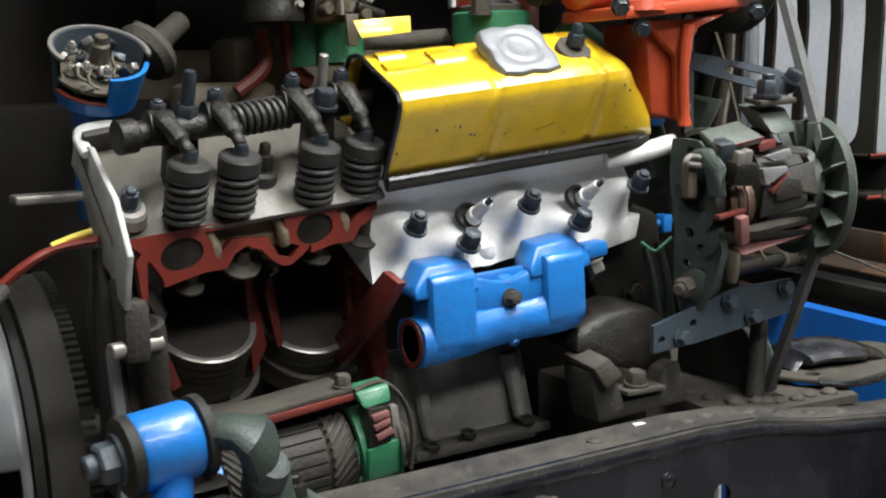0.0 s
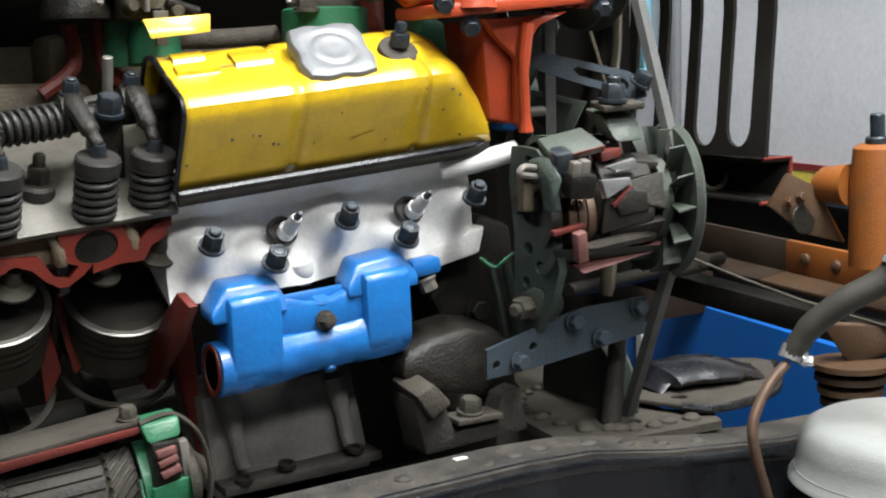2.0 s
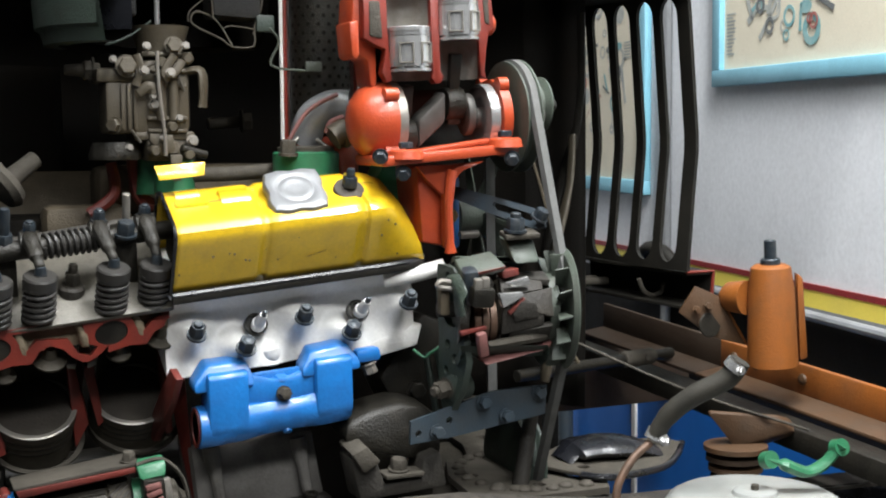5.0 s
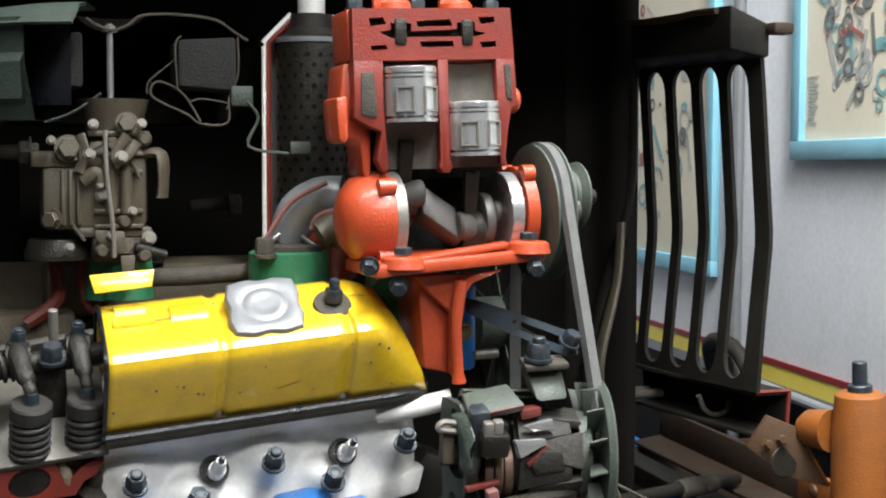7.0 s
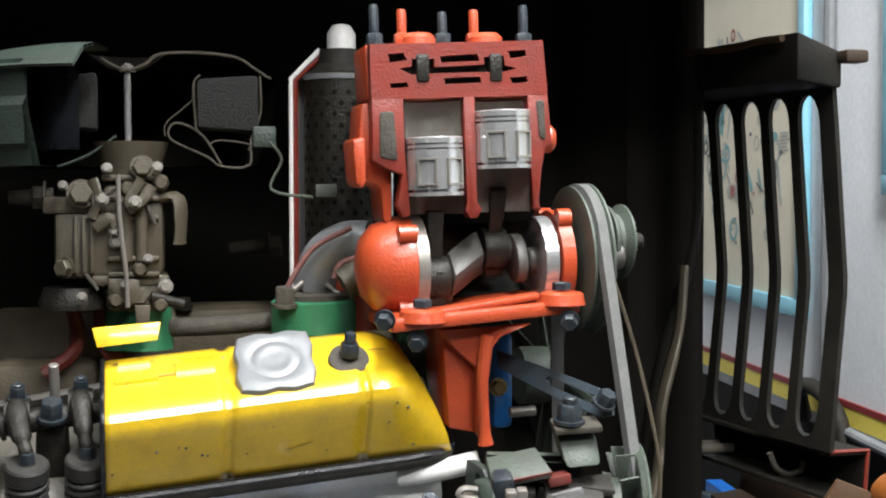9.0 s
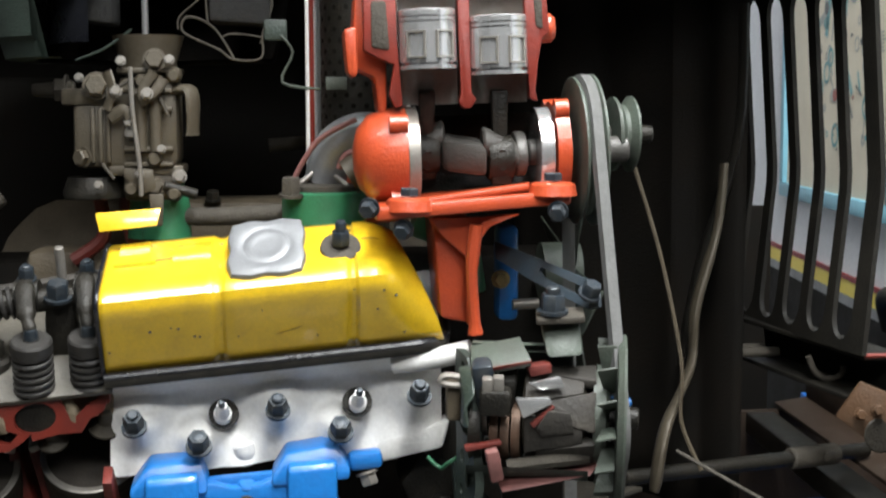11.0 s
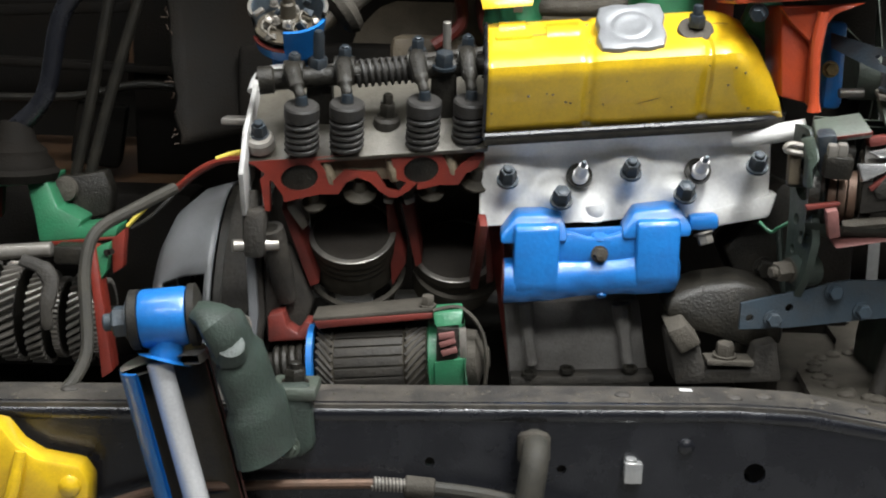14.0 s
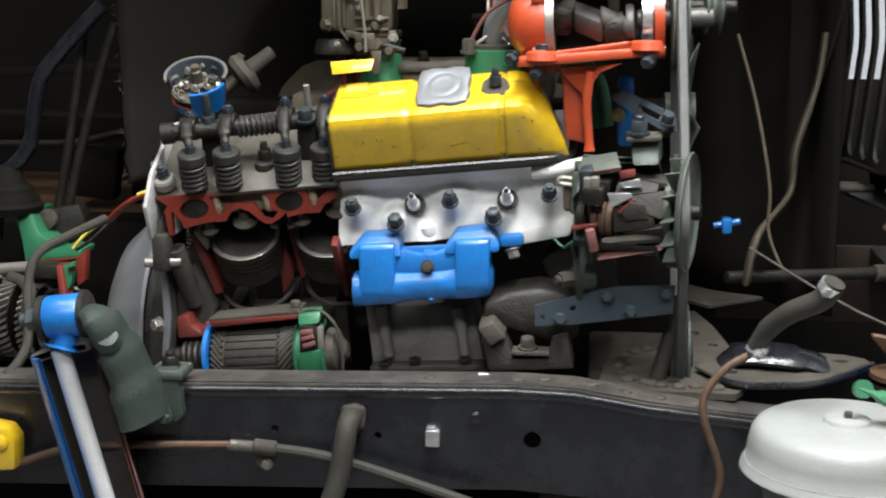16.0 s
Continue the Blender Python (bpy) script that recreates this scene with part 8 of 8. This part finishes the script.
for q in ((0.584, -0.224, 0.845), (0.664, -0.244, 0.855)):
    part("wing_tip", lathe(B(), q, (0, -1, 0.3), [(-0.006, 0.010), (0.006, 0.010)], 14), GREEN, gc)

# ==== shock absorber and what hangs on the rail ====
sh = thing("shock_absorber", (-0.28, -0.18, 0.70), "blue shock absorber cut open over its chrome rod", "shock absorber")
e0, e1 = V((-0.315, -0.208, 0.896)), V((-0.276, -0.205, 0.900))
ed = e1 - e0
part("eye", lathe(B(), e0, ed, [(0, 0.024), (0.003, 0.0255), (ed.length - 0.003, 0.0255), (ed.length, 0.024)], 30), BLUE, sh, "bright blue eye")
part("bush", lathe(B(), e0 - ed.normalized() * 0.010, ed, [(0, 0.022), (0.002, 0.026), (0.009, 0.026), (0.010, 0.022)], 26), RUBBER, sh, "black rubber bush")
part("bush", lathe(B(), e1, ed, [(0, 0.022), (0.002, 0.027), (0.008, 0.027), (0.010, 0.022)], 26), RUBBER, sh, "black rubber bush")
part("eye_nut", hexbolt(B(), e0 - ed.normalized() * 0.010, -ed, 0.0135, 0.014, 0.010), STEELBLUE, sh)
t0, t1 = V((-0.295, -0.215, 0.863)), V((-0.260, -0.215, 0.723))
td = (t1 - t0).normalized()
part("neck", sweep(B(), [V((-0.295, -0.208, 0.886)), V((-0.293, -0.212, 0.874)), t0], [0.016, 0.014, 0.024], 14, 4), BLUE, sh)
part("top_cap", lathe(B(), t0, td, [(-0.002, 0.001), (-0.002, 0.0375), (0.006, 0.0375), (0.006, 0.001)], 24, 60, 300, (0.05, -1, 0)), STEEL, sh, "bare cut top cap")
part("tube_back", lathe(B(), t0, td, [(0, 0.0365), (0, 0.0335), (0.30, 0.0335), (0.30, 0.0365), (0, 0.0365)], 22, 96, 272, (0.05, -1, 0)), CARB, sh, "dull brown inside of the tube")
part("tube_side", lathe(B(), t0, td, [(0, 0.0385), (0, 0.0345), (0.30, 0.0345), (0.30, 0.0385), (0, 0.0385)], 10, 30, 96, (0.05, -1, 0)), BLUE, sh, "bright blue outer tube")
part("cut_edge", lathe(B(), t0, td, [(0, 0.0385), (0, 0.0345), (0.30, 0.0345), (0.30, 0.0385), (0, 0.0385)], 1, 272, 278, (0.05, -1, 0)), PINK, sh, "faded red cut edge")
part("rod", rod(B(), t0 + V((-0.004, -0.004, 0)), t0 + td * 0.30 + V((-0.004, -0.004, 0)), 0.0108, seg=24), CHROME, sh, "bright chrome rod")
sbk = thing("shock_bracket", (-0.22, -0.12, 0.73), "dark green cast bracket bolted to the rail", "bracket")
part("arm", sweep(B(), [V(e1) + ed.normalized() * 0.012, (-0.244, -0.229, 0.901), (-0.231, -0.214, 0.865), (-0.219, -0.203, 0.820), (-0.210, -0.197, 0.777)], [0.021, 0.024, 0.030, 0.036, 0.037], 18, 5, 0.55, (1, 0, 0)), OLIVE, sbk)
part("arm_boss", lathe(B(), (-0.235, -0.237, 0.883), (0.2, -0.7, 0.7), [(-0.01, 0.016), (0.002, 0.012), (0.003, 0.006)], 16), OLIVE, sbk)
part("foot", prism(B(), [(-0.212, -0.182, 0.831), (-0.175, -0.180, 0.833), (-0.170, -0.180, 0.773), (-0.182, -0.180, 0.764), (-0.238, -0.184, 0.765), (-0.238, -0.184, 0.814)], (0, 0.017, 0), 0.006), OLIVE, sbk)
part("foot_top", block(B(), (-0.190, -0.161, 0.824), (0.042, 0.045, 0.012), w=0.004), ALGREEN, sbk)
part("foot_bolt", hexbolt(B(), (-0.194, -0.184, 0.777), (0, -1, 0), 0.009, 0.009), ALGREEN, sbk)
part("top_bolt", hexbolt(B(), V((-0.190, -0.161, 0.828)), UP, 0.010, 0.014, 0.008), DARK, sbk)
yb = thing("spring_hanger", (-0.407, -0.231, 0.755), "yellow painted cast spring hanger on the rail", "hanger")
part("web", prism(B(), [(-0.466, -0.225, 0.810), (-0.435, -0.223, 0.802), (-0.422, -0.222, 0.784), (-0.405, -0.221, 0.773), (-0.370, -0.218, 0.766), (-0.361, -0.218, 0.752), (-0.363, -0.218, 0.714), (-0.472, -0.225, 0.713)], (0, 0.03, 0), 0.005), YELLOW, yb)
part("rib", sweep(B(), [(-0.417, -0.226, 0.781), (-0.422, -0.232, 0.754), (-0.430, -0.232, 0.722)], [0.005, 0.006, 0.008], 10, 4), YELLOW, yb)
part("hanger_rivet", lathe(B(), (-0.378, -0.219, 0.748), (0, -1, 0), [(0, 0.010), (0.003, 0.009), (0.006, 0.004), (0.0065, 0.001)], 14), YELLOW, yb)
bp = thing("brake_pipe", (-0.077, -0.173, 0.738), "dull copper brake pipe with a spring guard and clip", "pipe")
part("pipe", sweep(B(), [(-0.415, -0.202, 0.705), (-0.367, -0.198, 0.717), (-0.309, -0.189, 0.734), (-0.231, -0.181, 0.738), (-0.115, -0.173, 0.740)], 0.0046, 10, 5), COPPER, bp)
part("spring_guard", coil(B(), (-0.119, -0.173, 0.740), V((-0.091, -0.171, 0.738)) - V((-0.119, -0.173, 0.740)), 0.036, 0.0058, 0.0011, 11), STEEL, bp)
part("guard_core", rod(B(), (-0.119, -0.173, 0.740), (-0.089, -0.171, 0.738), 0.0052), IRON, bp)
part("union", rod(B(), (-0.090, -0.173, 0.739), (-0.063, -0.171, 0.736), 0.0095), DUSTY, bp)
part("clip", block(B(), (-0.080, -0.166, 0.726), (0.018, 0.01, 0.026), w=0.003), DUSTY, bp)
part("clip_screw", hexbolt(B(), (-0.076, -0.170, 0.717), (0, -1, 0), 0.006, 0.005), STEEL, bp)
part("flexible_end", sweep(B(), [(-0.064, -0.171, 0.736), (-0.017, -0.172, 0.731), (0.037, -0.175, 0.720), (0.104, -0.176, 0.700), (0.177, -0.181, 0.679)], 0.0066, 10, 5), HOSE, bp, "grey flexible hose")
gpipe = thing("pipe_stub", (0.026, -0.161, 0.772), "grey pipe stub bending out of the rail", "pipe")
part("tube", sweep(B(), [(0.026, -0.146, 0.775), (0.027, -0.166, 0.777), (0.025, -0.191, 0.770), (0.018, -0.202, 0.723), (0.007, -0.213, 0.683)], 0.0125, 14, 5), HOSE, gpipe)
part("sleeve", lathe(B(), (0.026, -0.159, 0.775), (0, -0.5, -1), [(-0.012, 0.012), (-0.008, 0.015), (0.012, 0.015), (0.015, 0.013)], 18), DUSTY, gpipe)
blue_bit = thing("blue_valve", (0.483, 0.250, 0.941), "small blue painted valve among pipes", "valve")
part("body", block(B(), (0.484, 0.250, 0.938), (0.014, 0.02, 0.022), w=0.003), BLUE, blue_bit)
part("spout", rod(B(), (0.466, 0.250, 0.937), (0.503, 0.250, 0.944), 0.005), BLUE, blue_bit)

# ==== what fills the dark behind and below the engine ====
low = thing("axle_beam", (0.1, 0.3, 0.5), "dark front axle and undershield beneath the engine", "axle")
part("undershield", block(B(), (-0.25, 0.30, 0.62), (1.1, 0.45, 0.02), w=0.004), SHEETSHADE, low)
part("axle", block(B(), (0.28, 0.22, 0.55), (0.10, 0.9, 0.09), w=0.01), DARK, low)
cover2 = thing("crank_web", (-0.1, 0.22, 0.78), "dark crankshaft webs under the open bores", "crankshaft")
for x in (-0.20, -0.13, -0.05):
    part("web", block(B(), (x, 0.20, 0.80), (0.022, 0.08, 0.10), pose(0, 0, 0, 20, 0, 0), 0.01), DARK, cover2)
part("journal", rod(B(), (-0.30, 0.22, 0.79), (0.05, 0.22, 0.81), 0.026), DARK, cover2)


def motions():
    """The crank turns once in PERIOD seconds; compressor pistons, engine pistons and flywheel follow it."""
    steps = [16.0 * i / 128 for i in range(129)]
    top = 7.30     # the first compressor piston at its highest
    UXT = Matrix.Translation(CX) @ pose(0, 0, 0, 0, -1.72, 0)
    rows_c, rows_p, rows_r = [], [[], []], [[], []]
    mid = CO + V((0, CX.y - CO.y - 0.004, 0))
    for t in steps:
        q = 360 * (t - top) / PERIOD
        rows_c.append((t, UXT @ pose(0, 0, 0, q, 0, 0)))
        for k in range(2):
            a = radians(q + 180 * k)
            pin_at = CX + UX * LX[k] + V((0, -math.sin(a) * THR, 0)) + UZ * math.cos(a) * THR
            lift = math.cos(a) * THR
            pc = CO + UX * LX[k] + V((0, 0.004, 0)) + UZ * (0.0495 + lift)
            rows_p[k].append((t, Matrix.Translation(pc) @ pose(0, 0, 0, 0, -1.72, 0)))
            d = pc - pin_at
            rows_r[k].append((t, Matrix.Translation(pin_at) @ pose(0, 0, 0, math.degrees(math.atan2(-d.y, d.z)), -1.72, 0)))
    walk(crank_ob, rows_c)
    walk(pulley, rows_c)
    for k in range(2):
        walk(piston_parts[k], rows_p[k])
        walk(conrods[k], rows_r[k])
    for k, peak in ((0, 12.29), (1, 15.85)):
        walk(pistons[k], [(t, Matrix.Translation(PC[k] + OUT * 0.040 * math.cos(2 * math.pi * (t - peak) / PERIOD)) @ TURN) for t in steps])
    walk(fly_t, [(t, Matrix.Translation(FXC) @ pose(0, 0, 0, 360 * t / PERIOD + 30, 0, 0)) for t in steps])


motions()
